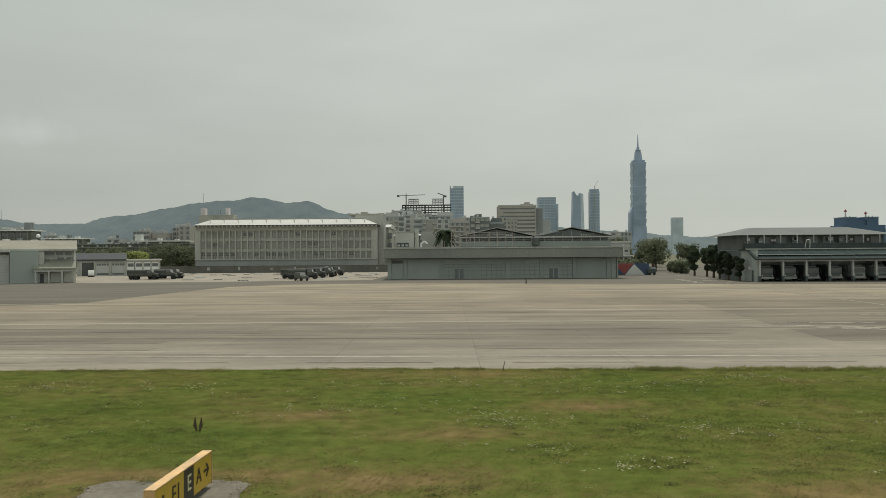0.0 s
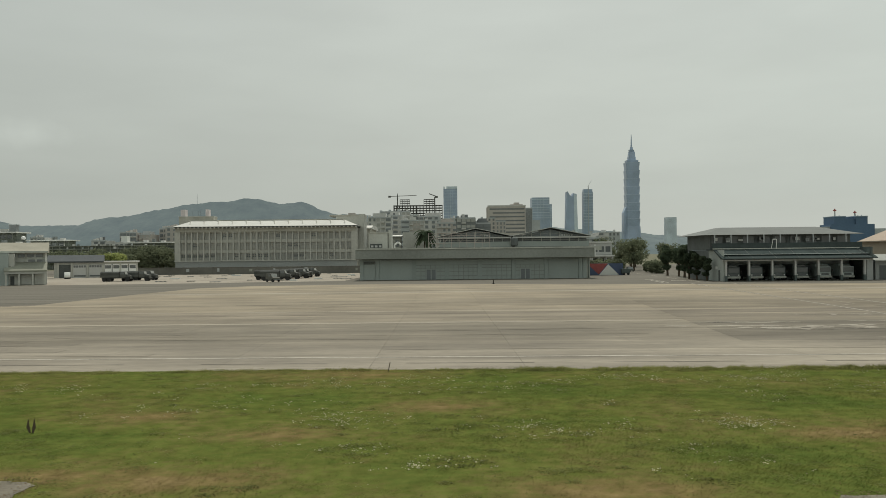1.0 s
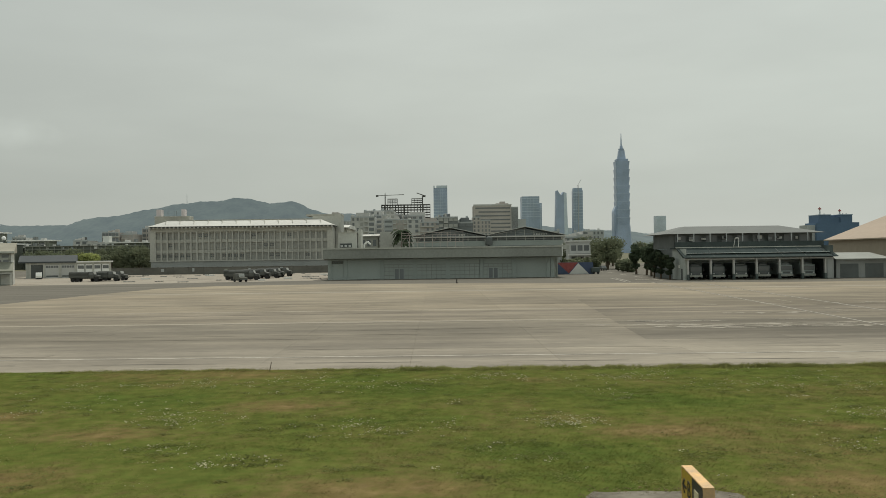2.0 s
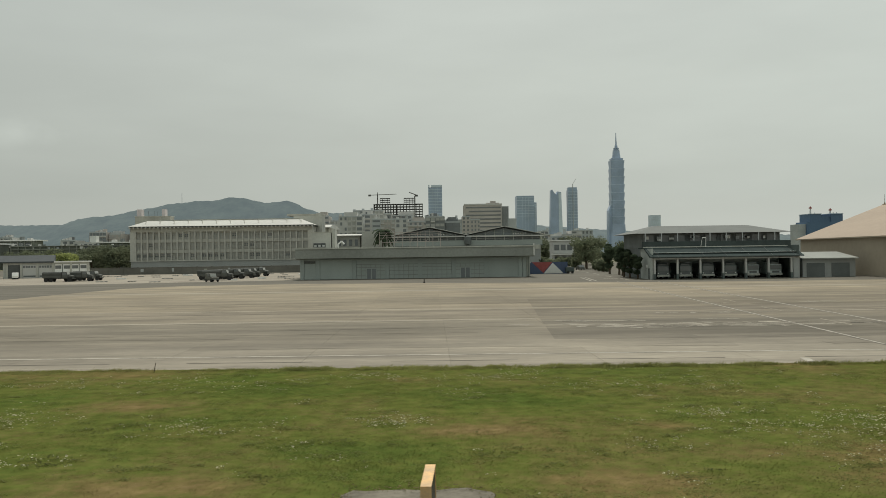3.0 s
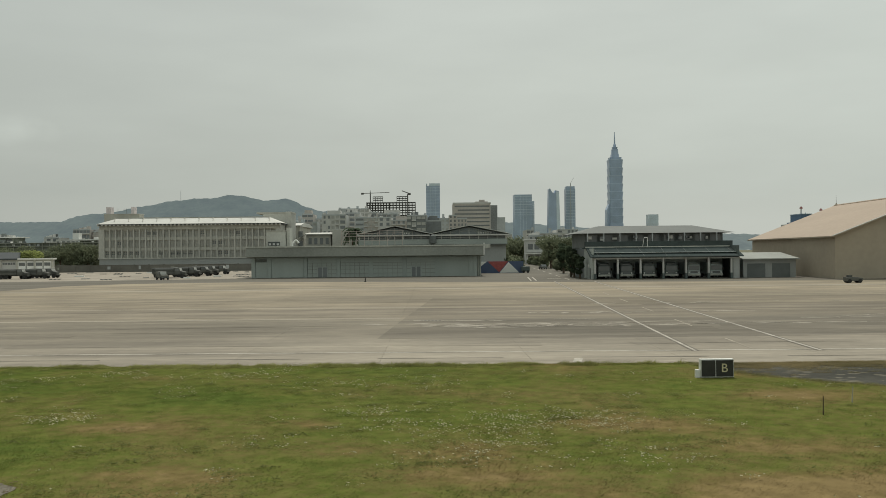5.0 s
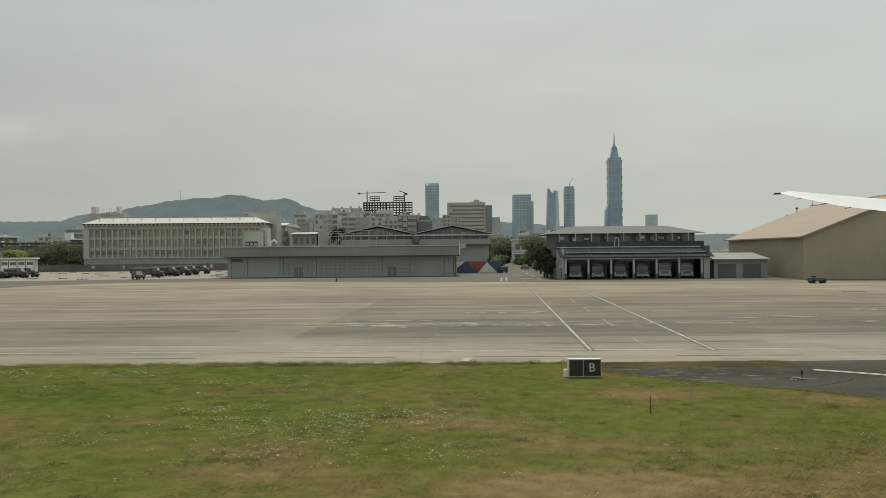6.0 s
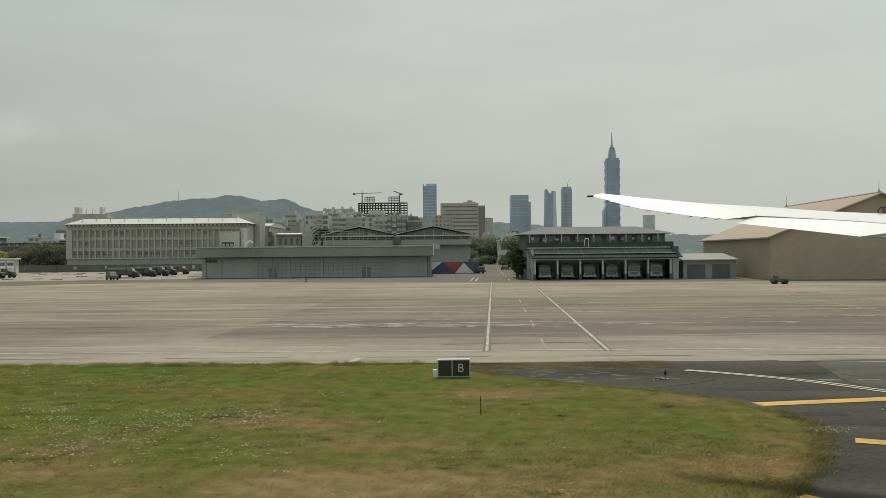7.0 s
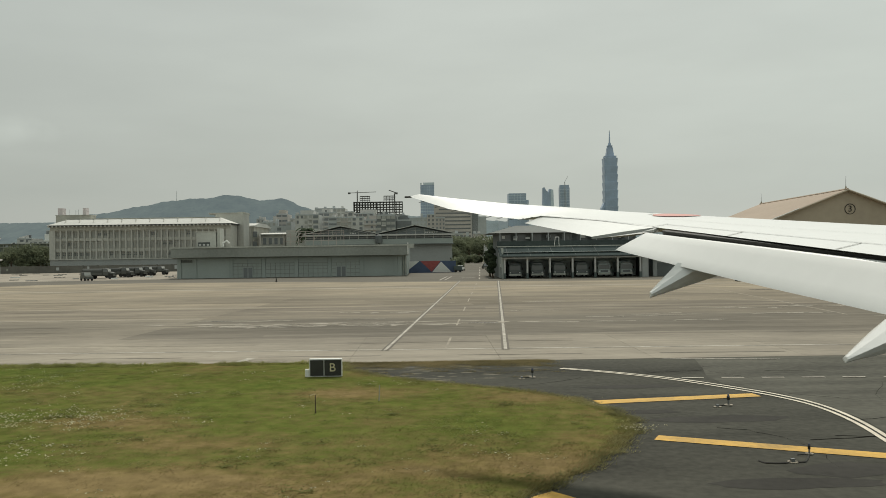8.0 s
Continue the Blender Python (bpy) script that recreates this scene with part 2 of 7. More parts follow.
M_SCUFF = mat("scuffed_concrete", (0.34, 0.308, 0.250), 0.9, 0.3, 0.8, 5.0, stretch=(0.3, 1, 1), tint=(0.25, 0.225, 0.178))
M_JOINT = mat("joint_sealant", (0.17, 0.152, 0.122), 0.9, 0.3, 1.0, 4.0)
M_YLINE = mat("yellow_marking", (0.62, 0.36, 0.05), 0.75, 0.25, 0.9, 7.0, tint=(0.45, 0.28, 0.07))
M_CREAM = mat("cream_marking", (0.60, 0.55, 0.44), 0.75, 0.3, 0.9, 7.0)
M_HGREY = mat("grey_green_cladding", (0.350, 0.392, 0.366), 0.75, 0.12, 0.12, 3.0, stretch=(1, 1, 0.2))
M_HPANEL = mat("hangar_door_panel", (0.372, 0.415, 0.386), 0.7, 0.12, 0.2, 3.0, rand=0.1, stretch=(1, 1, 0.3))
M_HFASC = mat("weathered_fascia", (0.275, 0.290, 0.262), 0.8, 0.22, 0.1, 2.0, stretch=(1, 1, 0.2))
M_RIM = mat("pale_roof_edge", (0.46, 0.47, 0.42), 0.8, 0.25, 0.3, 2.0)
# panel colour painted for the shade in openings and under the eave
M_DARK = mat("dark_void", (0.085, 0.092, 0.088), 0.8, 0.3, 0.5, 3.0)
M_STEEL = mat("grey_steel", (0.16, 0.17, 0.17), 0.5, 0.2, 0.5, 4.0, metal=0.6)
M_BEIGE = mat("aged_beige_render", (0.490, 0.488, 0.440), 0.9, 0.18, 0.15, 1.5, stretch=(1, 1, 0.25))
M_BEIGE_D = mat("darker_beige_render", (0.425, 0.415, 0.362), 0.9, 0.22, 0.2, 1.5, stretch=(1, 1, 0.25))
M_WHITE_R = mat("pale_roof_sheet", (0.53, 0.53, 0.49), 0.7, 0.15, 0.1, 1.0)
M_WIN = glass("office_window_glass", (0.36, 0.365, 0.335), 0.35)
M_WIN_D = glass("dark_window_glass", (0.150, 0.162, 0.162), 0.25)
M_FENCE = mat("dark_grey_sheet", (0.150, 0.165, 0.160), 0.85, 0.22, 0.2, 1.0)
def leaves(name, col, tint, through_light=0.4):
    m = dull(mat(name, col, 0.9, 0.35, 0.25, 0.9, tint=tint), 0.1)
    nt = m.node_tree
    b, out = nt.nodes["Principled BSDF"], nt.nodes["Material Output"]
    tra, mix = nt.nodes.new("ShaderNodeBsdfTranslucent"), nt.nodes.new("ShaderNodeMixShader")
    mix.inputs[0].default_value = through_light
    nt.links.new(b.inputs["Base Color"].links[0].from_socket, tra.inputs["Color"])
    nt.links.new(b.outputs[0], mix.inputs[1])
    nt.links.new(tra.outputs[0], mix.inputs[2])
    nt.links.new(mix.outputs[0], out.inputs["Surface"])
    return m


# leaf colour paled and greyed so that it carries the distance haze
M_LEAF = leaves("haze_lightened_foliage", (0.190, 0.210, 0.132), (0.135, 0.158, 0.100))
M_LEAF_D = leaves("dark_foliage", (0.085, 0.112, 0.068), (0.060, 0.082, 0.052))
M_LEAF_Y = leaves("yellow_green_foliage", (0.37, 0.40, 0.15), (0.29, 0.33, 0.12))
M_WALL_D = mat("dark_perimeter_wall", (0.145, 0.143, 0.126), 0.9, 0.25, 0.2, 1.0)
M_BARK = mat("bark", (0.10, 0.075, 0.05), 0.95, 0.3, 1.0, 6.0)
M_OLIVE = mat("olive_paint", (0.098, 0.102, 0.092), 0.7, 0.2, 0.6, 3.0)
M_CANVAS = mat("dark_canvas", (0.080, 0.084, 0.077), 0.95, 0.25, 0.6, 4.0)
M_TYRE = mat("rubber", (0.035, 0.035, 0.034), 0.9, 0.2, 1.0, 8.0)
M_TAN = mat("tan_roof_sheet", (0.350, 0.275, 0.205), 0.8, 0.14, 0.08, 1.0, stretch=(1, 0.2, 1))
M_TANW = mat("beige_gable_wall", (0.40, 0.345, 0.265), 0.85, 0.12, 0.1, 1.0)
M_TERR = mat("grey_green_render", (0.17, 0.185, 0.155), 0.9, 0.25, 0.15, 1.0)
M_TERR_L = mat("weathered_deck_edge", (0.29, 0.30, 0.26), 0.9, 0.25, 0.2, 1.0)
M_WHITE = mat("bright_white_paint", (0.86, 0.86, 0.83), 0.6, 0.06, 0.5, 3.0)
M_WPAINT = mat("white_paint", (0.74, 0.74, 0.70), 0.6, 0.08, 0.5, 3.0)
M_GREYB = mat("grey_block_wall", (0.365, 0.380, 0.366), 0.85, 0.14, 0.15, 2.0)
# city tones are lightened to carry distance haze in the base colour
M_CITY_W = mat("city_pale_facade", (0.53, 0.53, 0.505), 0.9, 0.14, 0.05, 0.5)
M_CITY_B = mat("city_brown_facade", (0.46, 0.43, 0.395), 0.9, 0.18, 0.05, 0.5)
M_CITY_G = mat("city_grey_facade", (0.44, 0.465, 0.465), 0.9, 0.18, 0.05, 0.5)
# tower glass is paled and blued, haze painted into the colour
M_TOWER = glass("hazed_blue_green_curtain_wall", (0.33, 0.42, 0.545), 0.35)
M_TOWER_P = glass("haze_paled_curtain_wall", (0.57, 0.66, 0.72), 0.35)
M_TOWER_D = glass("hazed_blue_curtain_wall", (0.32, 0.41, 0.515), 0.35)
M_FRAME = mat("dark_steel_frame", (0.115, 0.115, 0.11), 0.8, 0.2, 0.05, 0.5)
M_RED = mat("red_paint", (0.34, 0.085, 0.080), 0.7, 0.25, 1.5, 5.0)
M_BLUE = mat("navy_paint", (0.075, 0.105, 0.18), 0.7, 0.15, 0.5, 3.0)
M_SIGN_Y = mat("yellow_sign_face", (0.50, 0.335, 0.035), 0.5, 0.14, 1.5, 9.0)
M_SIGN_T = mat("sun_bleached_yellow_edge", (0.74, 0.45, 0.17), 0.6, 0.22, 2.2, 14.0, tint=(0.50, 0.37, 0.23))
M_SIGN_K = mat("black_sign_face", (0.028, 0.028, 0.024), 0.5, 0.2, 1.5, 9.0)
M_INK = mat("black_lettering", (0.02, 0.018, 0.012), 0.6, 0.2, 2.0, 9.0)
M_LETTER = mat("pale_lettering", (0.62, 0.56, 0.36), 0.6, 0.12, 2.0, 9.0)
M_WING = mat("white_wing_paint", (0.84, 0.845, 0.815), 0.38, 0.03, 0.5, 4.0, clear=0.2)
M_WING_G = mat("grey_underside_and_shade", (0.40, 0.41, 0.39), 0.5, 0.08, 0.5, 4.0)
M_SEAM = mat("panel_gap", (0.035, 0.036, 0.033), 0.7, 0.2, 1.0, 5.0)
M_SEAM_L = mat("panel_joint_line", (0.34, 0.34, 0.32), 0.6, 0.1, 1.0, 5.0)
# red mixed towards pink, the glare on the disc painted in
M_ROUNDEL = mat("glare_paled_roundel", (0.60, 0.27, 0.23), 0.5, 0.06, 1.0, 5.0)
M_FLOWER = mat("white_petals", (0.51, 0.48, 0.31), 0.9, 0.15, 3.0, 20.0)
M_FS = dull(mat("dark_slate_sheet", (0.112, 0.134, 0.128), 0.9, 0.2, 0.2, 1.0), 0.1)
M_FS_IN = mat("teal_grey_interior", (0.60, 0.65, 0.63), 0.85, 0.15, 0.3, 2.0)
M_WIN_H = glass("grey_window_glass", (0.16, 0.178, 0.182), 0.35)
M_CITY_D = mat("city_dark_facade", (0.20, 0.215, 0.215), 0.9, 0.2, 0.05, 0.5)
M_JEEP = mat("dusty_olive_paint", (0.125, 0.125, 0.105), 0.75, 0.2, 0.8, 4.0)
# glazing colour lightened to take in the veil of haze
M_GABLE = glass("haze_lifted_gable_glazing", (0.15, 0.175, 0.175), 0.3)

# ---- ground ----
def sheet(name, pts, z, material, label, category):
    return solo(name, Geo().add([(x, y, z) for x, y in pts], [tuple(range(len(pts)))]), material, label, category, kind="structure")


GRASS_Y = [8, 14, 18.7, 20.4, 22.1, 24.2, 26.7, 28.8, 31.7, 33.6, 35.7, 38.0, 39.8, 42.7]
GRASS_X = [40, 44, 49.0, 50.2, 51.3, 52.4, 53.2, 52.7, 51.6, 49.5, 46.3, 43.6, 42.4, 42.0]
TOP_X, TOP_Y = [-900, -40, 0, 20, 36, 42], [46.0, 44.7, 44.2, 43.3, 42.9, 42.7]
edge_y = np.linspace(8, 42.7, 141)
edge_x = np.convolve(np.pad(np.interp(edge_y, GRASS_Y, GRASS_X), 6, mode="edge"), np.ones(13) / 13, "valid")
edge_x = edge_x + 0.09 * np.sin(edge_y * 3.1) + 0.06 * np.sin(edge_y * 7.3 + 1) + 0.06 * np.sin(edge_y * 15.7)
GRASS_Y, GRASS_X = [float(v) for v in edge_y], [float(v) for v in edge_x]
sheet("ground", [(-4600, -2500), (4600, -2500), (4600, 4450), (-4600, 4450)], -0.08, M_SOIL, "flat dry earth and city ground reaching the horizon", "ground")
sheet("grass_verge", [(-900, 8), *zip(GRASS_X, GRASS_Y), *list(zip(TOP_X, TOP_Y))[-2::-1]], 0.006, M_TURF, "rough green and brown grass strip beside the taxiway", "grass")
sheet("taxiway", [(-900, -60), (900, -60), (900, 42.6), (42.3, 42.6), *list(zip(GRASS_X, GRASS_Y))[-2::-1], (-900, 8)], -0.012, M_TAXI, "dark worn asphalt taxiway curving off past the grass", "taxiway")
sheet("apron_base", [(-900, 42.0), (900, 42.0), (900, 330), (-900, 330)], -0.03, mat("dusty_joint_filler", (0.215, 0.190, 0.148), 0.95, 0.2, 0.5, 3.0), "dark joint filler under the concrete apron slabs", "apron")
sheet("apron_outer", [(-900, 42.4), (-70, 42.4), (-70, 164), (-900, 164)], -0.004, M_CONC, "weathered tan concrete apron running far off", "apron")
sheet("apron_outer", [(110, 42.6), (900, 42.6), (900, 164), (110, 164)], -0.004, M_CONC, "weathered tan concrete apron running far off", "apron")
sheet("pavement_asphalt", [(-900, 104), (-56, 101), (-45, 104), (-44, 118), (-42.5, 136), (-40, 158), (-32, 168), (-8, 171), (38, 159), (52, 155), (76, 151), (900, 140), (900, 420), (-900, 420)], 0.004,
      M_ASPH, "grey patched asphalt in front of the hangars", "pavement")
sheet("pavement_concrete", [(-120, 183), (-62, 188), (-17, 196), (-15, 296), (-120, 296)], 0.008, M_CONC_PALE, "pale bleached concrete parking ground", "pavement")
sheet("road", [(47, 186), (61.2, 186), (62.2, 230), (67.5, 300), (69, 520), (58, 520), (57, 300), (51.5, 230)], 0.010, M_ASPH, "narrow grey service road between the buildings", "road")

# ---- painted lines ----
def stripe(a, b, w, material, label, z=0.012, name="line_marking"):
    a, b = Vector((*a, 0)), Vector((*b, 0))
    n = (b - a).normalized().cross(Vector((0, 0, 1))) * w / 2
    g = Geo().add([(p.x, p.y, z) for p in (a - n, a + n, b + n, b - n)], [(0, 1, 2, 3)])
    return solo(name, g, material, label, "marking", kind="structure")


def ribbon(pts, w, material, label, z=0.012):
    g = Geo()
    loop = []
    for i, p in enumerate(pts):
        a, b = Vector(pts[max(i - 1, 0)]), Vector(pts[min(i + 1, len(pts) - 1)])
        n = Vector(((b - a).y, -(b - a).x)).normalized() * w / 2
        loop.append(((p[0] - n.x, p[1] - n.y, z), (p[0] + n.x, p[1] + n.y, z)))
    for (a, b), (c, d) in zip(loop, loop[1:]):
        g.add([a, b, d, c], [(0, 1, 2, 3)])
    return solo("line_marking", g, material, label, "marking", kind="structure")


def arc(pts, steps=8):
    """A smooth line through the given points."""
    out = []
    for i in range(len(pts) - 1):
        p0, p1, p2, p3 = (Vector(pts[max(0, min(len(pts) - 1, k))]) for k in (i - 1, i, i + 1, i + 2))
        for s in range(steps):
            t = s / steps
            out.append(tuple(0.5 * (2 * p1 + (p2 - p0) * t + (2 * p0 - 5 * p1 + 4 * p2 - p3) * t * t + (3 * p1 - p0 - 3 * p2 + p3) * t ** 3)))
    return out + [tuple(pts[-1])]


stripe((-120, 52.9), (160, 44.5), 0.30, M_WORN, "thin worn white edge line on concrete")
for k in range(-9, 16):
    x = -18.2 + 11 * k
    stripe((x, 46.7 - 0.035 * x), (x + 6.8, 46.46 - 0.035 * x), 0.14, M_JOINT, "dark slot drain along the apron edge")
stripe((-120, 74.2), (26, 73.4), 1.1, M_FADED, "faded pale guide line across the apron")
stripe((-70, 89.5), (28, 87.8), 0.7, M_FADED, "faded pale guide line across the apron")
stripe((-40, 133), (150, 131), 2.2, M_FADED, "faded pale guide line across the apron")
stripe((43.66, 47.6), (51.7, 158), 0.44, M_GRIME, "dark grime beside a lead-in line", 0.0125)
stripe((43.66, 47.6), (51.7, 158), 0.18, M_WORN, "worn white lead-in line on the apron", 0.017)
stripe((50.62, 47.2), (58.8, 156), 0.46, M_GRIME, "dark grime beside a lead-in line", 0.0125)
stripe((50.62, 47.2), (58.8, 156), 0.20, M_WORN, "worn white lead-in line on the apron", 0.017)
for k in range(7):
    a = 48.3 + k * 15
    stripe((47.2 + (a - 48.3) * 0.072, a), (47.2 + (a - 42.3) * 0.072, a + 6.0), 0.14, M_FADED, "worn dashed white centre line")
stripe((80.7, 68.0), (85.6, 116), 0.16, M_FADED, "thin pale guide line on the apron")
stripe((36.25, 43.5), (36.55, 44.9), 0.45, M_WORN, "short white painted tick at the apron edge")
stripe((58.3, 42.25), (64.0, 41.25), 0.14, M_WORN, "thin white line where asphalt meets concrete")
for k in range(2, 14):
    x = 53.9 + k * 1.72
    stripe((x, 35.95 - k * 0.13), (x + 0.95, 35.87 - k * 0.13), 0.20, M_WORN, "short dashed white taxiway marking")
rng = random.Random(51)
cracks = Geo()
for k in range(15):
    x, y, a = rng.uniform(44, 66), rng.uniform(14, 40), rng.uniform(-0.5, 0.5) if k % 3 else rng.uniform(1.0, 2.1)
    px, py, w = x, y, rng.uniform(0.012, 0.035)
    for q in range(rng.randint(5, 14)):
        a += rng.gauss(0, 0.28)
        qx, qy = px + 0.45 * math.cos(a), py + 0.45 * math.sin(a)
        if qx > np.interp(qy, GRASS_Y, GRASS_X) + 0.4:
            cracks.add([(px, py - w, -0.005), (qx, qy - w, -0.005), (qx, qy + w, -0.005), (px, py + w, -0.005)], [(0, 1, 2, 3)])
        px, py = qx, qy
solo("asphalt_cracks", cracks, dull(mat("crack_shadow", (0.018, 0.017, 0.015), 1.0), 0.0), "fine dark cracks wandering over the asphalt", "cracks", kind="stuff")
patches = Geo()
for x, y, a, b in ((57.0, 20.2, 1.6, 0.7), (55.2, 19.0, 2.2, 0.5), (62.0, 24.0, 2.4, 0.8), (56.0, 26.8, 2.6, 0.6), (59.5, 18.2, 1.4, 0.5), (54.6, 33.6, 2.2, 0.5), (63.0, 33.0, 3.0, 0.7), (53.8, 28.2, 1.4, 0.4), (66.0, 29.0, 2.6, 0.9)):
    patches.add([(x + a * math.cos(q * 0.449) * rng.uniform(0.75, 1.1), y + b * math.sin(q * 0.449) * rng.uniform(0.7, 1.2), -0.008) for q in range(14)], [tuple(range(14))])
solo("asphalt_repairs", patches, dull(mat("fresh_bitumen_patch", (0.045, 0.043, 0.037), 0.9, 0.3, 0.6, 4.0), 0.15), "darker bitumen repairs in the asphalt", "repairs", kind="stuff")
sheet("pavement_old", [(60.0, 42.58), (59.2, 38.6), (58.6, 36.2), (58.6, 34.0), (59.9, 31.6), (60.55, 28.8), (60.55, 26.3), (60.15, 23.6), (59.35, 19.8), (57.9, 16.0), (56.5, 12.0), (110, 4), (110, 42.58)], -0.007, M_OLD, "paler worn asphalt beside the taxiway turn-off", "pavement")
edge = arc([(50.4, 40.3), (52.6, 39.2), (55.06, 37.3), (57.05, 35.2), (58.64, 32.8), (59.67, 30.8), (60.2, 28.8), (60.2, 26.3), (59.8, 23.6), (59.0, 19.8), (57.6, 16.0)])[8:]
for off in (-0.075, 0.075):
    ribbon([(x + off * (1 + 0.9 * min(1, i / 20)), y + off * (1 + 0.9 * min(1, i / 20))) for i, (x, y) in enumerate(edge)], 0.15, M_CREAM, "double cream taxiway edge line", 0.008)
ribbon([(52.5, 30.15), (58.9, 31.15)], 0.72, M_YLINE, "broad yellow bar painted on dark asphalt", 0.004)
ribbon([(53.15, 24.15), (66.0, 18.0)], 0.66, M_YLINE, "broad yellow bar painted on dark asphalt", 0.004)
ribbon([(48.93, 18.46), (55.4, 10.7)], 0.74, M_YLINE, "broad yellow bar painted on dark asphalt", 0.004)
sheet("concrete_patch", [(25.1, 56.3), (109, 53.5), (109, 78), (26.9, 80.8)], 0.008, M_CONC_DARK, "dark stained rectangle of apron concrete", "pavement")
sheet("concrete_patch", [(27.05, 82.2), (109, 79.5), (109, 102), (28.8, 105)], 0.008, M_CONC_DARK, "dark stained rectangle of apron concrete", "pavement")
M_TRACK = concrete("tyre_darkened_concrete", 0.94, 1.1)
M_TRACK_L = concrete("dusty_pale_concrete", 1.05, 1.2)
rng = random.Random(33)
for k in range(26):
    x, y, ln, dy = rng.uniform(-55, 60), rng.uniform(51, 108), rng.uniform(14, 46), rng.gauss(0, 2.2)
    bow = rng.gauss(0, 1.6)
    ribbon([(x + ln * q / 12, y + dy * q / 12 + bow * (q / 12) ** 2) for q in range(13)], rng.uniform(0.9, 2.2), M_TRACK if k % 5 else M_TRACK_L,
           "faint curved tyre track on the concrete" if k % 5 else "faint pale scrape on the concrete", 0.0095 + 0.0001 * k)
rng = random.Random(21)
scuffs = Geo()
homes = [(rng.uniform(29, 106), rng.gauss(*rng.choice(((66.3, 0.6), (64.8, 0.7), (71.0, 0.8), (78.5, 0.5), (91.5, 0.7))))) for _ in range(46)]
for k in range(380):
    hx, hy = rng.choice(homes)
    x, y = rng.gauss(hx, 2.6), rng.gauss(hy, 0.32)
    a, b = rng.uniform(0.3, 2.4) * rng.uniform(0.4, 1.0), rng.uniform(0.06, 0.32)
    scuffs.add([(x + a * math.cos(q * 0.628) * rng.uniform(0.4, 1.2), y + b * math.sin(q * 0.628) * rng.uniform(0.3, 1.5), 0.013 + 4e-5 * k) for q in range(10)], [tuple(range(10))])
solo("scuff_marks", scuffs, M_SCUFF, "pale scuffs worn into the stained concrete", "scuffs", kind="stuff")
stripe((47.9, 163), (49.8, 186), 0.30, M_WORN, "white stop line by the service road", 0.016)
stripe((48.9, 163), (50.8, 186), 0.30, M_WORN, "white stop line by the service road", 0.016)
stripe((52.7, 175.5), (55.5, 174.4), 1.3, M_WORN, "white stop bar across the service road", 0.016)
stripe((58.5, 185.5), (61.0, 184.3), 1.0, M_WORN, "white stop bar across the service road", 0.016)
for k in range(6):
    y = 166 + 21 * k
    stripe((55.9 + 0.058 * (y - 167), y), (55.9 + 0.058 * (y - 157), y + 10), 0.28, M_WORN, "white dashes along the service road", 0.016)

# ---- far hills ----
def hills():
    prof = [(-2600, 150), (-1900, 150), (-1596, 143), (-1495, 124), (-1290, 124), (-1233, 141), (-1182, 152), (-1112, 153), (-1050, 169), (-890, 193),
            (-770, 202), (-690, 213), (-640, 209), (-575, 192), (-500, 199), (-470, 190), (-425, 165), (-385, 156), (-305, 152), (-180, 140), (100, 120), (900, 60), (2600, 40)]
    xs = np.linspace(-2500, 2500, 1100)
    zs = np.interp(xs, [p[0] for p in prof], [p[1] for p in prof])
    k = 4330 / 3000
    g = Geo()
    rows = 9
    for r in range(rows):
        f = r / (rows - 1)
        for x, z in zip(xs, zs):
            bump = noise.fractal(Vector((x * 0.012, f * 3, 0.3)), 0.9, 2.0, 5)
            g.v.append((x * k + 20 * bump * f * (1 - f), 3850 + 480 * f, (z * k) * f ** 0.8 + bump * (5 + 16 * f * (1 - f)) + 3.5 * noise.noise(Vector((x * 0.07, f * 9, 1.7)))))
    n = len(xs)
    g.f = [(r * n + i, r * n + i + 1, (r + 1) * n + i + 1, (r + 1) * n + i) for r in range(rows - 1) for i in range(n - 1)]
    m = mat("forest_with_haze_glow", (0.050, 0.062, 0.050), 0.95, 0.35, 0.012, 0.05, tint=(0.036, 0.048, 0.043))
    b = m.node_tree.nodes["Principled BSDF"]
    # haze over the ridge is put in as a faint bluish glow
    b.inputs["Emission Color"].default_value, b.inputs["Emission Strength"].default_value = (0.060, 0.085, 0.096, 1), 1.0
    solo("backdrop_hills", g, m, "long wooded ridge of hills with haze added as glow", "hills", kind="structure", smooth=True)


hills()

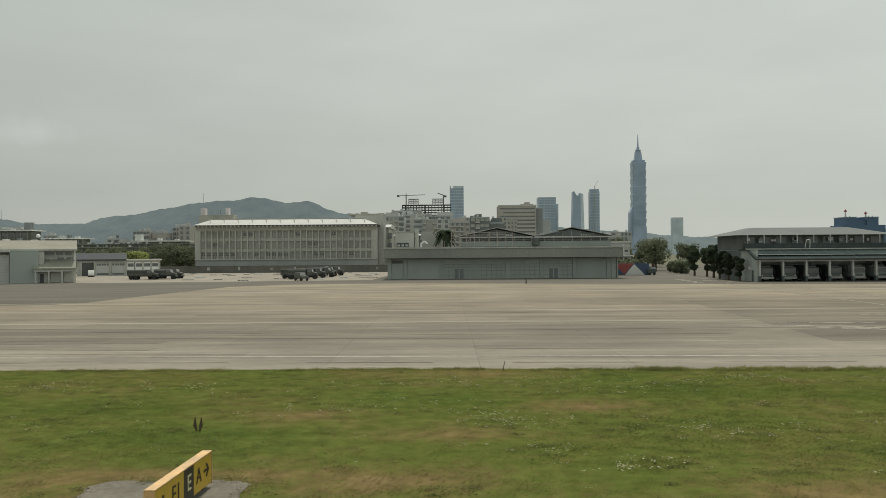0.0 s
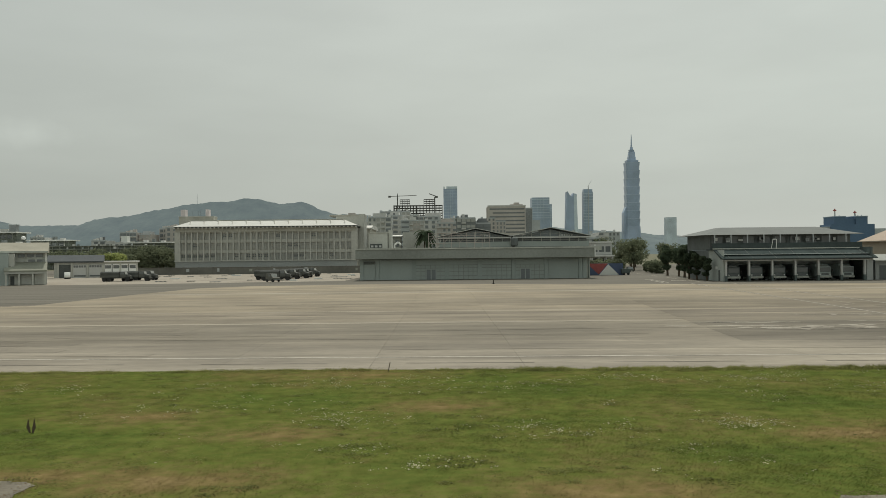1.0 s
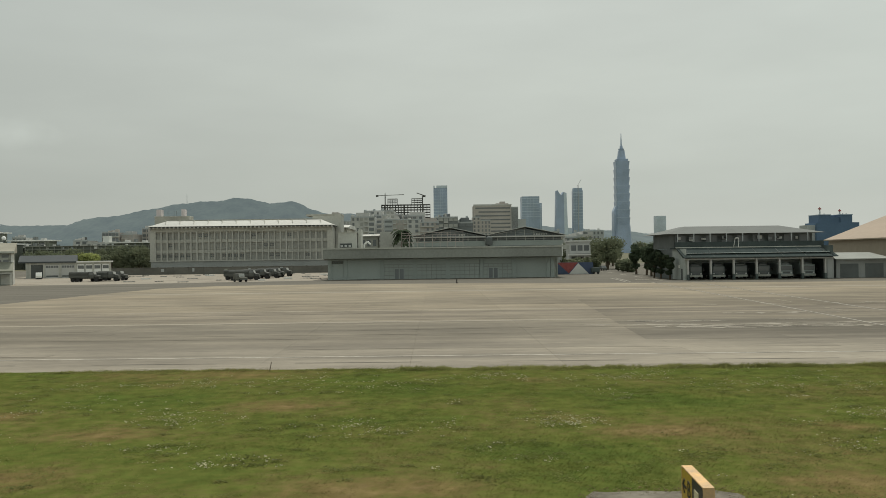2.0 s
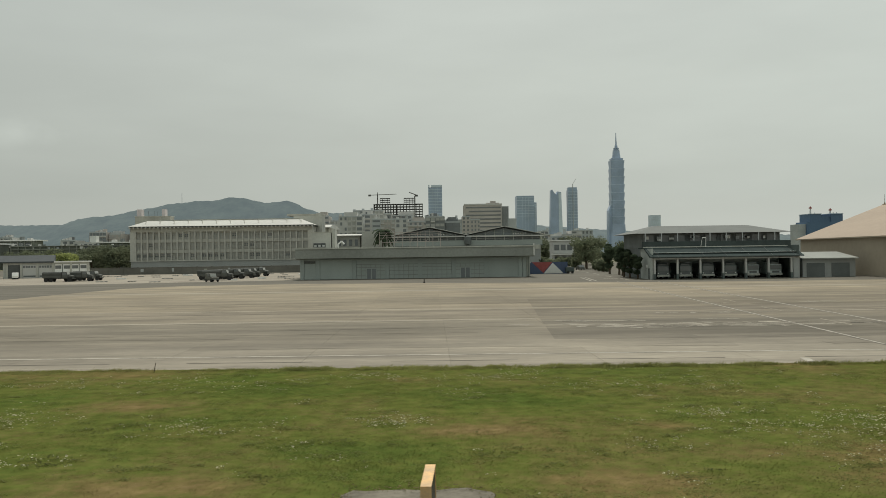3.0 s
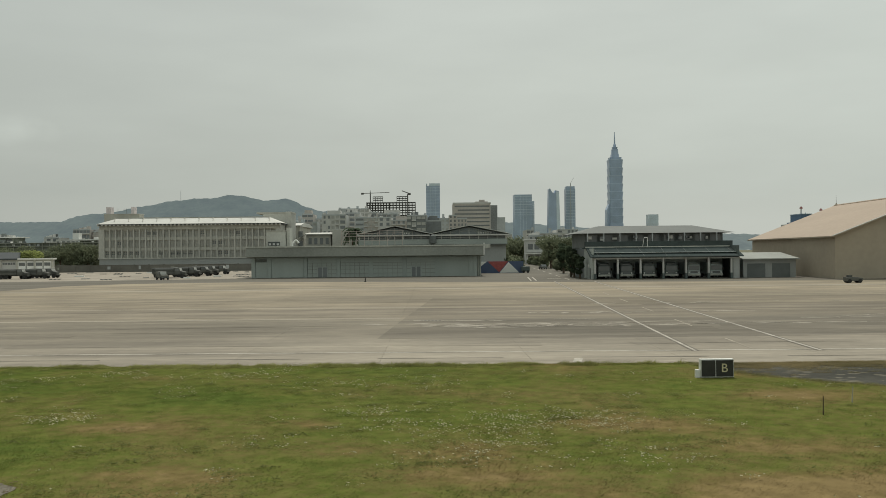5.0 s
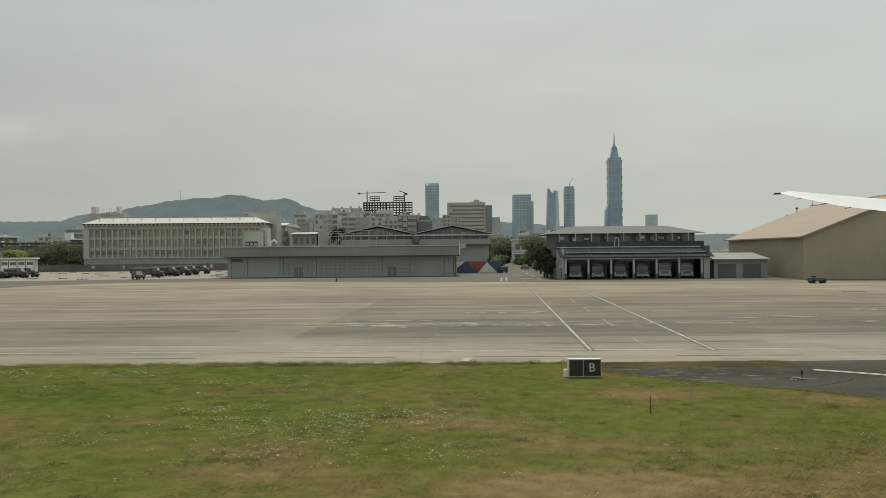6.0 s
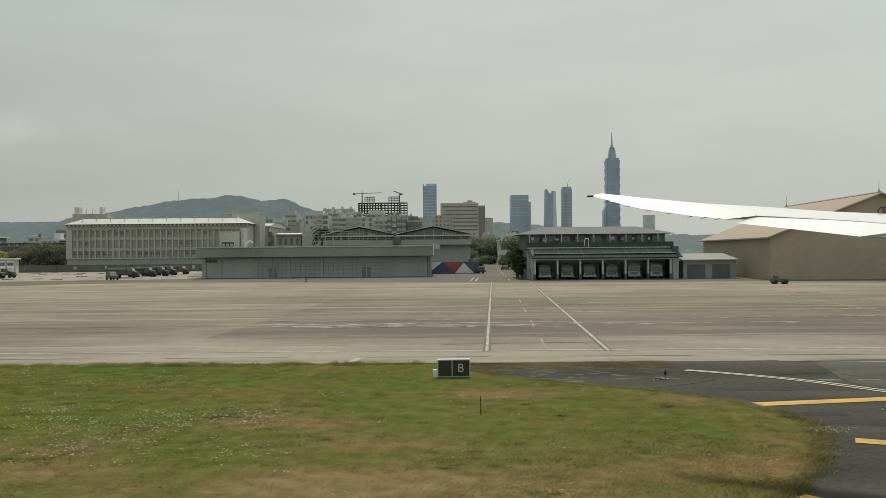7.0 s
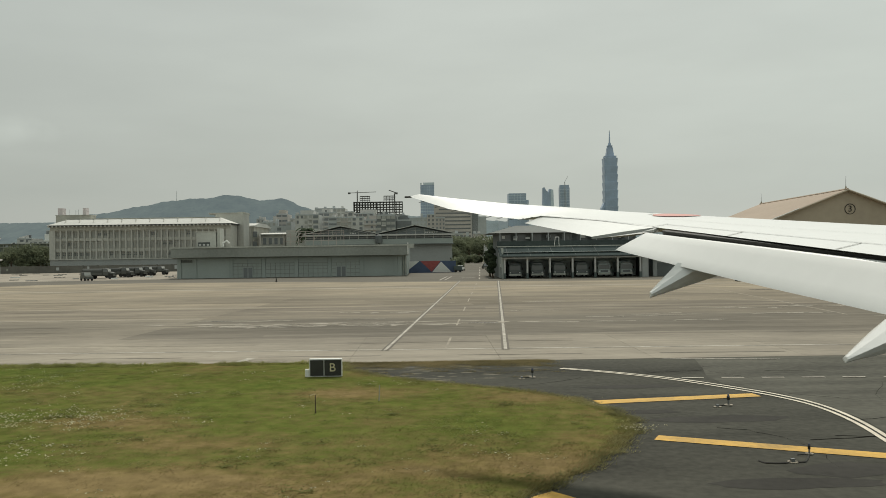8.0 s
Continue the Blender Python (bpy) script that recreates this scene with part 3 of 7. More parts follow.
# ---- buildings ----
def low_hangar():
    h = thing("hangar", -14, 199, 0, "low grey-green hangar with deep flat fascia and panelled doors", "hangar")
    x0, x1 = 0.8, 53.2
    part("wall", Geo().box(x0, x1, 0, 34, 0, 7.0).box(x1, x1 + 1.2, 1.5, 34, 0, 7.0), M_HGREY, h)
    part("fascia", Geo().prism_x([(-2.6, 4.95), (-2.6, 7.1), (0.02, 7.1), (0.02, 4.75)], -0.4, 55.0), M_HFASC, h, "dark weathered roof fascia")
    part("roof", Geo().box(-0.4, 55.0, -2.6, 35, 7.1, 7.2), M_HFASC, h)
    part("roof_edge", Geo().box(-0.5, 55.2, -2.8, -2.4, 7.1, 7.42), M_RIM, h, "pale weathered roof edge")
    cols = [0.8, 4.5, 13.0, 20.7, 28.4, 36.3, 43.9, 51.9]
    col_m = mesh_of("pilaster", Geo().box(-0.45, 0.45, -0.30, 0.0, 0, 4.8), M_HGREY)
    for x in cols + [52.9]:
        piece("pilaster", col_m, h, x)
    rib = mesh_of("corner_rib", Geo().box(-0.12, 0.12, -0.12, 0.12, 0, 4.9), M_RIM)
    for x in (53.7, 54.2):
        piece("corner_rib", rib, h, x, 1.3)
    plain, glazed = [0, 1, 6], [2, 3, 4, 5]
    for i in range(7):
        a, b = cols[i] + 0.5, cols[i + 1] - 0.5
        w = b - a
        if i in plain:
            part("door_panel", Geo().box(a, b, -0.10, 0.0, 0.05, 4.6), M_HPANEL, h)
            continue
        for k in range(2):
            part("door_panel", Geo().box(a + k * w / 2 + 0.03, a + (k + 1) * w / 2 - 0.03, -0.12, 0.0, 0.05, 4.6), M_HPANEL, h)
        bar = mesh_of("door_rail", Geo().box(a, b, -0.20, -0.12, -0.06, 0.06), M_HFASC)
        for z in (0.9, 1.9, 2.7, 3.4):
            piece("door_rail", bar, h, 0, 0, z)
        stile = mesh_of("door_stile", Geo().box(-0.05, 0.05, -0.21, -0.12, 0.1, 3.4), M_HFASC)
        for k in range(1, 6):
            piece("door_stile", stile, h, a + w * k / 6)
    for x, w in ((17.0, 2.3), (39.0, 2.3)):
        d = part("entrance", Geo().box(x - w / 2 - 0.15, x + w / 2 + 0.15, -0.26, 0.0, 0, 2.55), M_HPANEL, h)
        for k in (-1, 1):
            part("door_leaf", Geo().box(x + k * w / 4 - w / 4 + 0.12, x + k * w / 4 + w / 4 - 0.12, -0.30, -0.26, 0.05, 2.35), M_WIN_H, d, "dark glazed door leaf")
    lv = part("louvre", Geo().box(1.3, 3.9, -0.12, 0.0, 3.7, 4.4), M_DARK, h, "dark ventilation louvre")
    slat = mesh_of("slat", Geo().box(1.3, 3.9, -0.2, -0.12, -0.03, 0.03), M_HFASC)
    for k in range(4):
        piece("slat", slat, lv, 0, 0, 3.8 + 0.16 * k)
    f = thing("floodlight", 40.9, 196.6, 7.2, "white floodlight box on a short post at the roof corner", "lamp")
    part("post", Geo().box(-0.12, 0.12, -0.35, -0.15, -2.2, 0.6), M_WPAINT, f)
    part("lamp_box", Geo().box(0.1, 1.5, -0.4, -0.1, -0.7, 0.3), M_RIM, f, "", 0.03)
    part("bracket", Geo().box(-0.05, 0.3, -0.15, 0.1, -0.2, 0.0), M_STEEL, f)


def long_office():
    h = thing("office_building", -88.3, 300, 0, "long beige concrete office block with columns and pale hipped roof", "building")
    L = 63.2
    part("wall", Geo().box(0, L, 0.5, 10.5, 0, 16.3), M_BEIGE_D, h)
    part("plinth", Geo().box(-0.4, L + 0.4, -0.5, 0.5, 0, 4.3), M_GREYB, h, "grey plinth below the ledge")
    part("ledge", Geo().box(-0.7, L + 0.7, -0.9, 0.5, 4.3, 4.7), M_BEIGE, h)
    band = mesh_of("floor_band", Geo().box(0, L, 0.0, 0.5, 0, 1.1), M_BEIGE)
    for z in (7.2, 10.9, 14.3):
        piece("floor_band", band, h, 0, 0, z)
    col = mesh_of("column", Geo().box(-0.21, 0.21, -0.55, 0.5, 4.7, 14.7), M_BEIGE)
    # frieze in the darker tone, painting the shadow band under the eave
    part("frieze", Geo().box(-0.3, L + 0.3, -0.62, 0.5, 14.7, 16.2), M_BEIGE_D, h, "plain frieze darkened for shade under the eave")
    n = 29
    for i in range(n + 1):
        piece("column", col, h, 1.2 + (L - 2.4) * i / n)
    for x in (0.2, L - 0.2):
        part("corner_pier", Geo().box(x - 0.8, x + 0.8, -0.58, 0.6, 4.72, 14.69), M_BEIGE, h)
    step = (L - 2.4) / n
    fr = mesh_of("window", Geo().box(-0.82, 0.82, 0.30, 0.52, -1.2, -1.05).box(-0.82, 0.82, 0.30, 0.52, 1.05, 1.2).box(-0.05, 0.05, 0.30, 0.52, -1.05, 1.05).box(-0.82, 0.82, 0.34, 0.52, 0.35, 0.45), M_BEIGE_D)
    pane = mesh_of("pane", Geo().box(-0.82, 0.82, 0.42, 0.48, -1.1, 1.1), M_WIN)
    dark = mesh_of("pane", Geo().box(-0.7, 0.7, 0.38, 0.46, -0.2, 0.8), M_WIN_D)
    rng = random.Random(4)
    for z in (5.95, 9.6, 13.05):
        for i in range(n):
            x = 1.2 + step * (i + 0.5)
            w = piece("window", fr, h, x, 0, z)
            piece("pane", pane, w)
            if rng.random() < (0.45 if z < 7 else 0.16):
                piece("pane", dark, w)
    # eave takes the void colour, its underside shade painted on
    part("eave", Geo().box(-0.6, L + 0.6, -1.6, 12.0, 16.2, 16.6), M_DARK, h, "eave darkened for the shade on its underside")
    tooth = mesh_of("bracket", Geo().box(-0.25, 0.25, -1.75, -1.2, 15.85, 16.4), M_BEIGE)
    for i in range(46):
        piece("bracket", tooth, h, -0.4 + (L + 0.8) * i / 45)
    a, b, c, e = -0.9, L + 0.9, -1.9, 12.4
    part("roof", Geo().add([(a, c, 16.6), (b, c, 16.6), (b, e, 16.6), (a, e, 16.6), (a + 5.5, c + 6, 18.9), (b - 5.5, c + 6, 18.9), (b - 5.5, e - 6, 18.9), (a + 5.5, e - 6, 18.9)],
                           [(3, 2, 1, 0), (4, 5, 6, 7), (0, 1, 5, 4), (1, 2, 6, 5), (2, 3, 7, 6), (3, 0, 4, 7)]), M_WHITE_R, h, "pale sheet hipped roof")
    seam = mesh_of("roof_seam", Geo().beam((0.5, c + 2.0, 17.6), (0.1, c + 4.4, 18.75), 0.14).beam((0.1, c + 4.4, 18.75), (-1.0, c + 6, 19.05), 0.14), M_BEIGE_D)
    part("ridge_rail", Geo().box(a + 5.4, b - 5.4, c + 5.7, c + 6.1, 18.85, 19.1), M_BEIGE_D, h, "dark ridge rail")
    for i in range(12):
        piece("roof_seam", seam, h, 4.2 + (L - 8.4) * i / 11)
    # stair tower and wing behind the end
    t = thing("stair_tower", -33.5, 312.6, 0, "beige stair tower with a flat projecting roof", "building")
    part("wall", Geo().box(0, 8.6, 0, 10, 0, 20.4), M_BEIGE, t)
    part("pier", Geo().box(8.4, 10.4, -0.25, 9.9, 0, 21.2), M_BEIGE, t)
    part("roof", Geo().box(-2.4, 10.5, -0.1, 10.5, 20.4, 21.0), M_BEIGE_D, t)
    for z in (6, 9.5, 13, 16.5):
        part("window", Geo().box(8.9, 9.9, -0.2, 0.0, z, z + 1.5), M_WIN_D, t)
    w = thing("office_wing", -31.2, 326, 0, "beige rear wing with pale roof and tall openings", "building")
    part("wall", Geo().box(0, 9, 0, 30, 0, 16.2), M_BEIGE_D, w)
    part("roof", Geo().prism_x([(-1.5, 16.1), (-1.5, 16.5), (6, 17.6), (22, 17.6), (31, 16.5), (31, 16.1)], -1.5, 9.8), M_WHITE_R, w)
    for k in range(3):
        part("column", Geo().box(1.2 + k * 3.2, 1.8 + k * 3.2, -0.5, 0, 0, 16.0), M_BEIGE, w)
        for z in (8.2, 12.0):
            part("window", Geo().box(2.2 + k * 3.2, 3.8 + k * 3.2, -0.2, 0.05, z, z + 2.2), M_WIN_D, w)
    c = thing("roof_plant_block", -89.2, 305.6, 17.2, "low beige rooftop block with two square chimneys", "building")
    tile = mat("pinkish_tile", (0.62, 0.565, 0.56), 0.9)
    part("wall", Geo().box(0, 12.5, 0, 5, -0.6, 3.2), M_BEIGE_D, c)
    part("coping", Geo().box(-0.15, 12.65, -0.15, 5.15, 3.2, 3.4), M_BEIGE, c)
    part("chimney", Geo().box(0.4, 2.1, 0.8, 3.6, 3.4, 5.9), tile, c, "square pinkish chimney stack")
    part("chimney", Geo().box(9.4, 10.5, 0.8, 3.6, 3.4, 5.9), tile, c, "square pinkish chimney stack")
    for x in (4.2, 6.4, 7.3):
        part("mast", Geo().cyl((x, 2, 3.4), (x, 2, 5.4), 0.05), M_STEEL, c)


def perimeter_wall():
    w = thing("perimeter_wall", -112, 287, 0, "dark stained perimeter wall behind the parked trucks", "wall")
    seg = mesh_of("wall_panel", Geo().box(0, 4.9, -0.15, 0.15, 0, 2.3), M_WALL_D)
    pst = mesh_of("wall_post", Geo().box(-0.22, 0.22, -0.25, 0.25, 0, 2.5), M_WALL_D)
    cap = mesh_of("coping", Geo().box(0, 4.9, -0.25, 0.25, 2.3, 2.42), M_WALL_D)
    for i in range(20):
        piece("wall_panel", seg, w, i * 5)
        piece("wall_post", pst, w, i * 5)
        piece("coping", cap, w, i * 5)
    for i, x in enumerate((14.2, 31.0, 41.5, 52.3, 60.4, 71.0, 88.2)):
        part("notice_board", Geo().box(x, x + 0.7 + 0.3 * (i % 2), -0.2, -0.15, 0.9, 1.7 + 0.2 * (i % 3)), M_CITY_G if i % 3 else M_TERR_L, w, "small faded notice board")


def gable_hangars():
    # roof sheet tone is lightened too, with haze mixed into it
    sheet_m = mat("dark_weathered_roof_sheet", (0.23, 0.25, 0.245), 0.8, 0.2, 0.2, 2.0)
    for i, (xa, xb, lab) in enumerate(((5.0, 28.1, "older gabled hangar with open truss front and gallery"), (28.9, 53.3, "gabled hangar with glazed truss front above grey sheet wall"))):
        h = thing("hangar", xa, 279, -0.35, lab, "hangar")
        W = xb - xa
        part("wall", Geo().box(0, W, 0.6, 40, 0, 8.6), M_GREYB, h, "grey sheet metal wall")
        part("gallery", Geo().box(-0.3, W + 0.3, -1.4, 0.6, 8.6, 10.3), M_HGREY, h)
        part("gallery_sill", Geo().box(-0.5, W + 0.5, -1.6, 0.6, 8.35, 8.6), M_FENCE, h, "dark sill under the gallery")
        # dark glass box stands for the shade behind the gallery
        part("recess_shade", Geo().box(0.2, W - 0.2, 0.5, 1.2, 8.6, 12.0), M_WIN_D, h)
        part("canopy", Geo().box(-0.8, W + 0.8, -2.2, 1.0, 11.35, 11.8), M_WHITE_R, h)
        part("gable", Geo().prism_y([(-0.4, 11.7), (W / 2, 14.2), (W + 0.4, 11.7)], 0.6, 1.0), M_GABLE, h, "dark glazed gable")
        rf = Geo()
        for z in (11.9, 12.1):
            rf.v += [(-1.0, -1.5, z), (W / 2, -1.5, z + 2.75), (W + 1.0, -1.5, z), (-1.0, 40, z), (W / 2, 40, z + 2.75), (W + 1.0, 40, z)]
        rf.f = [(0, 1, 4, 3), (1, 2, 5, 4), (6, 9, 10, 7), (7, 10, 11, 8), (0, 6, 7, 1), (1, 7, 8, 2), (0, 3, 9, 6), (2, 8, 11, 5), (3, 4, 10, 9), (4, 5, 11, 10)]
        part("roof", rf, sheet_m, h)
        for k in range(1, 8):
            x = W * k / 8
            part("truss_post", Geo().box(x - 0.09, x + 0.09, 0.2, 0.6, 11.7, 11.7 + 2.5 * (1 - abs(2 * k / 8 - 1))), M_RIM, h)
        for k in (-1, 1):
            part("verge", Geo().beam((W / 2 + k * (W / 2 + 1.0), -1.6, 11.98), (W / 2, -1.6, 14.72), 0.11), M_RIM, h, "pale roof verge")
            part("truss_brace", Geo().beam((W / 2 + k * W * 0.36, 0.3, 11.8), (W / 2 + k * W * 0.06, 0.3, 13.7), 0.07), M_RIM, h)
            part("truss_chord", Geo().beam((W / 2 + k * W * 0.48, 0.25, 11.85), (W / 2, 0.25, 13.0), 0.06), M_RIM, h)
        # white-painted panels stand for bright sky showing through the truss
        for k in range(3 + 3 * i):
            part("bright_sky_panel", Geo().box(W * 0.62 + 0.8 * k, W * 0.62 + 0.55 + 0.8 * k, 0.5, 0.58, 12.05, 12.6), M_WPAINT, h, "white panel for bright sky seen through the gable")
        for k in range(9):
            x = W * k / 8
            part("gallery_post", Geo().box(x - 0.10, x + 0.10, -1.5, -1.3, 10.3, 11.4), M_RIM, h)
        part("gallery_glass", Geo().box(0.3, W - 0.3, 0.3, 0.5, 10.4, 11.3), M_WIN_D, h)
        part("gallery_rail", Geo().box(-0.2, W + 0.2, -1.48, -1.42, 10.75, 10.83), M_RIM, h)
    # scaffold rails in front of the first gable
    r = thing("scaffold", 0, 255, 0, "pale pipe scaffold and rails behind the low hangar roof", "scaffold")
    pipe = mat("pale_pipe", (0.46, 0.40, 0.36), 0.7)
    for k in range(9):
        part("upright", Geo().cyl((1.5 + k * 2.3, 0, 0), (1.5 + k * 2.3, 0, 12.4 - 0.8 * (k % 3 == 1)), 0.08, n=6), pipe, r)
    for z in (9.2, 10.6, 11.4, 12.1):
        part("rail", Geo().cyl((1.5, 0, z), (19.9, 0, z + 0.25), 0.07, n=6), pipe, r)
    for k in range(4):
        part("brace", Geo().cyl((1.5 + k * 4.6, 0, 9.2), (3.8 + k * 4.6, 0, 12.1), 0.06, n=6), pipe, r)


def fire_station():
    h = thing("fire_station", 59.5, 166, 0, "grey-green fire station with six open garage bays", "building")
    W = 30.0
    slate = dull(mat("slate_awning_sheet", (0.070, 0.086, 0.084), 0.95, 0.22, 0.3, 2.0, stretch=(1, 0.3, 1)), 0.0)
    pale = mat("pale_green_render", (0.40, 0.43, 0.40), 0.85, 0.2, 0.3, 2.0, stretch=(1, 1, 0.3))
    xs = [1.4 + 4.5 * k for k in range(7)]
    part("rear_wall", Geo().box(1.0, W - 0.1, 9.0, 23.9, 0, 6.15), M_FENCE, h)
    part("bay_lining", Geo().box(1.25, W - 0.4, 8.7, 8.95, 0.05, 5.2), M_FS_IN, h, "teal-grey back wall of the bays")
    part("side_wall", Geo().box(0.9, 1.2, 0.3, 9, 0, 6.1), pale, h, "pale grey-green side wall")
    part("side_door", Geo().box(0.84, 0.9, 2.0, 2.9, 0, 2.2), M_DARK, h)
    part("side_sign", Geo().box(0.82, 0.9, 3.6, 4.6, 2.3, 2.9), M_WPAINT, h, "small white notice board")
    part("side_wall", Geo().box(W - 0.4, W, 0, 9, 0, 6.5), M_FS, h)
    for x in xs:
        part("post", Geo().box(x - 0.16, x + 0.16, -0.2, 0.4, 1.1, 4.0), M_CITY_W, h, "pale concrete post")
        part("post_base", Geo().box(x - 0.2, x + 0.2, -0.24, 0.44, 0, 1.1), M_FS, h, "dark painted post base")
    part("lintel", Geo().box(0.8, W, -0.3, 0.5, 3.95, 4.18), M_CITY_W, h, "pale lintel beam")
    part("awning", Geo().prism_x([(-0.9, 4.3), (-0.9, 4.45), (4.5, 6.3), (9.0, 6.3), (9.0, 6.1), (4.5, 6.1), (0, 4.3)], 0.4, W + 0.6), slate, h, "dark sloping sheet awning")
    for k in range(7):
        part("awning_seam", Geo().beam((2.0 + 4.5 * k, -0.85, 4.5), (2.0 + 4.5 * k, 4.4, 6.3), 0.06), M_FENCE, h)
    part("gutter", Geo().box(0.3, W + 0.6, 4.2, 4.7, 6.28, 6.48), M_RIM, h)
    part("parapet", Geo().box(0.3, W + 0.4, 4.8, 5.2, 6.2, 7.5), slate, h)
    part("upper_floor", Geo().box(0.9, W - 0.5, 8.0, 24, 6.2, 9.2), M_FENCE, h)
    for k in range(9):
        part("window", Geo().box(1.2 + 3.2 * k, 3.4 + 3.2 * k, 7.9, 8.1, 7.2, 8.9), M_WIN_D, h)
        part("veranda_post", Geo().box(0.9 + 3.3 * k, 1.06 + 3.3 * k, 5.25, 5.45, 7.5, 9.2), M_CITY_G, h)
    rng = random.Random(6)
    for k in range(11):
        x, z = rng.uniform(1.5, W - 3), rng.uniform(7.6, 8.2)
        part("hanging_cloth", Geo().box(x, x + rng.uniform(0.3, 1.1), 7.3, 7.36, z, z + rng.uniform(0.3, 0.7)), M_WPAINT if k % 3 else M_CITY_G, h, "pale cloth hung on the veranda")
    part("roof", Geo().add([(-1.2, 5.6, 9.2), (W + 1.2, 5.6, 9.2), (W + 1.2, 26, 9.2), (-1.2, 26, 9.2), (5, 14, 10.9), (W - 5, 14, 10.9), (W - 5, 18, 10.9), (5, 18, 10.9)],
                           [(3, 2, 1, 0), (4, 5, 6, 7), (0, 1, 5, 4), (1, 2, 6, 5), (2, 3, 7, 6), (3, 0, 4, 7)]), mat("grey_roof_sheet", (0.145, 0.157, 0.148), 0.85, 0.15, 0.2, 2.0), h, "grey hipped roof")
    part("ladder", Geo().beam((11.9, 4.2, 6.3), (12.1, 3.8, 8.2), 0.10).beam((12.9, 4.2, 6.3), (12.8, 3.8, 8.2), 0.10).beam((12.1, 3.8, 8.2), (12.8, 3.8, 8.2), 0.1), M_WPAINT, h, "white metal ladder frame")
    part("ceiling", Geo().box(1.25, W - 0.4, 0.5, 8.7, 5.2, 5.3), M_FS_IN, h)
    part("floor", Geo().box(1.25, W, 0, 9, 0.0, 0.05), M_ASPH, h)
    part("end_pier", Geo().box(28.75, W, -0.1, 0.4, 0, 3.95), M_GREYB, h, "grey end pier beside the last bay")
    annex = thing("shed", 91, 168, 0, "low grey lean-to shed beside the fire station", "building")
    part("wall", Geo().box(0, 10.6, 0, 8, 0, 3.6), M_GREYB, annex)
    part("roof", Geo().prism_x([(-0.8, 3.6), (-0.8, 3.8), (8.5, 5.0), (8.5, 4.8)], -0.4, 11.0), M_HFASC, annex)
    for k in range(2):
        part("door", Geo().box(0.8 + 5.0 * k, 4.4 + 5.0 * k, -0.08, 0.02, 0, 2.8), M_FENCE, annex)


def mural_wall():
    w = thing("mural_wall", 39.8, 222, 0, "low wall painted with white, red and navy triangles", "wall")
    part("wall", Geo().box(0, 13.0, 0, 0.4, 0, 3.1), M_BLUE, w)
    for tri, m in (([(0.0, 3.08), (0.0, 0.4), (3.4, 3.08)], M_WPAINT), ([(3.6, 3.08), (6.6, 0.25), (9.0, 3.08)], M_RED),
                   ([(6.7, 0.1), (9.1, 2.9), (11.9, 0.1)], M_WPAINT)):
        part("painted_triangle", Geo().prism_y(tri, -0.012, 0.01), m, w, "red painted triangle" if m is M_RED else "white painted triangle")
    e = thing("generator_cart", 52.8, 221, 0, "dark boxy generator cart beside the mural wall", "equipment")
    part("body", Geo().box(-0.6, 1.6, 0, 1.8, 0.45, 1.7), M_FS, e, "", 0.08)
    for x in (0, 1.1):
        part("wheel", Geo().cyl((x, -0.05, 0.35), (x, 0.25, 0.35), 0.35, n=12), M_TYRE, e)


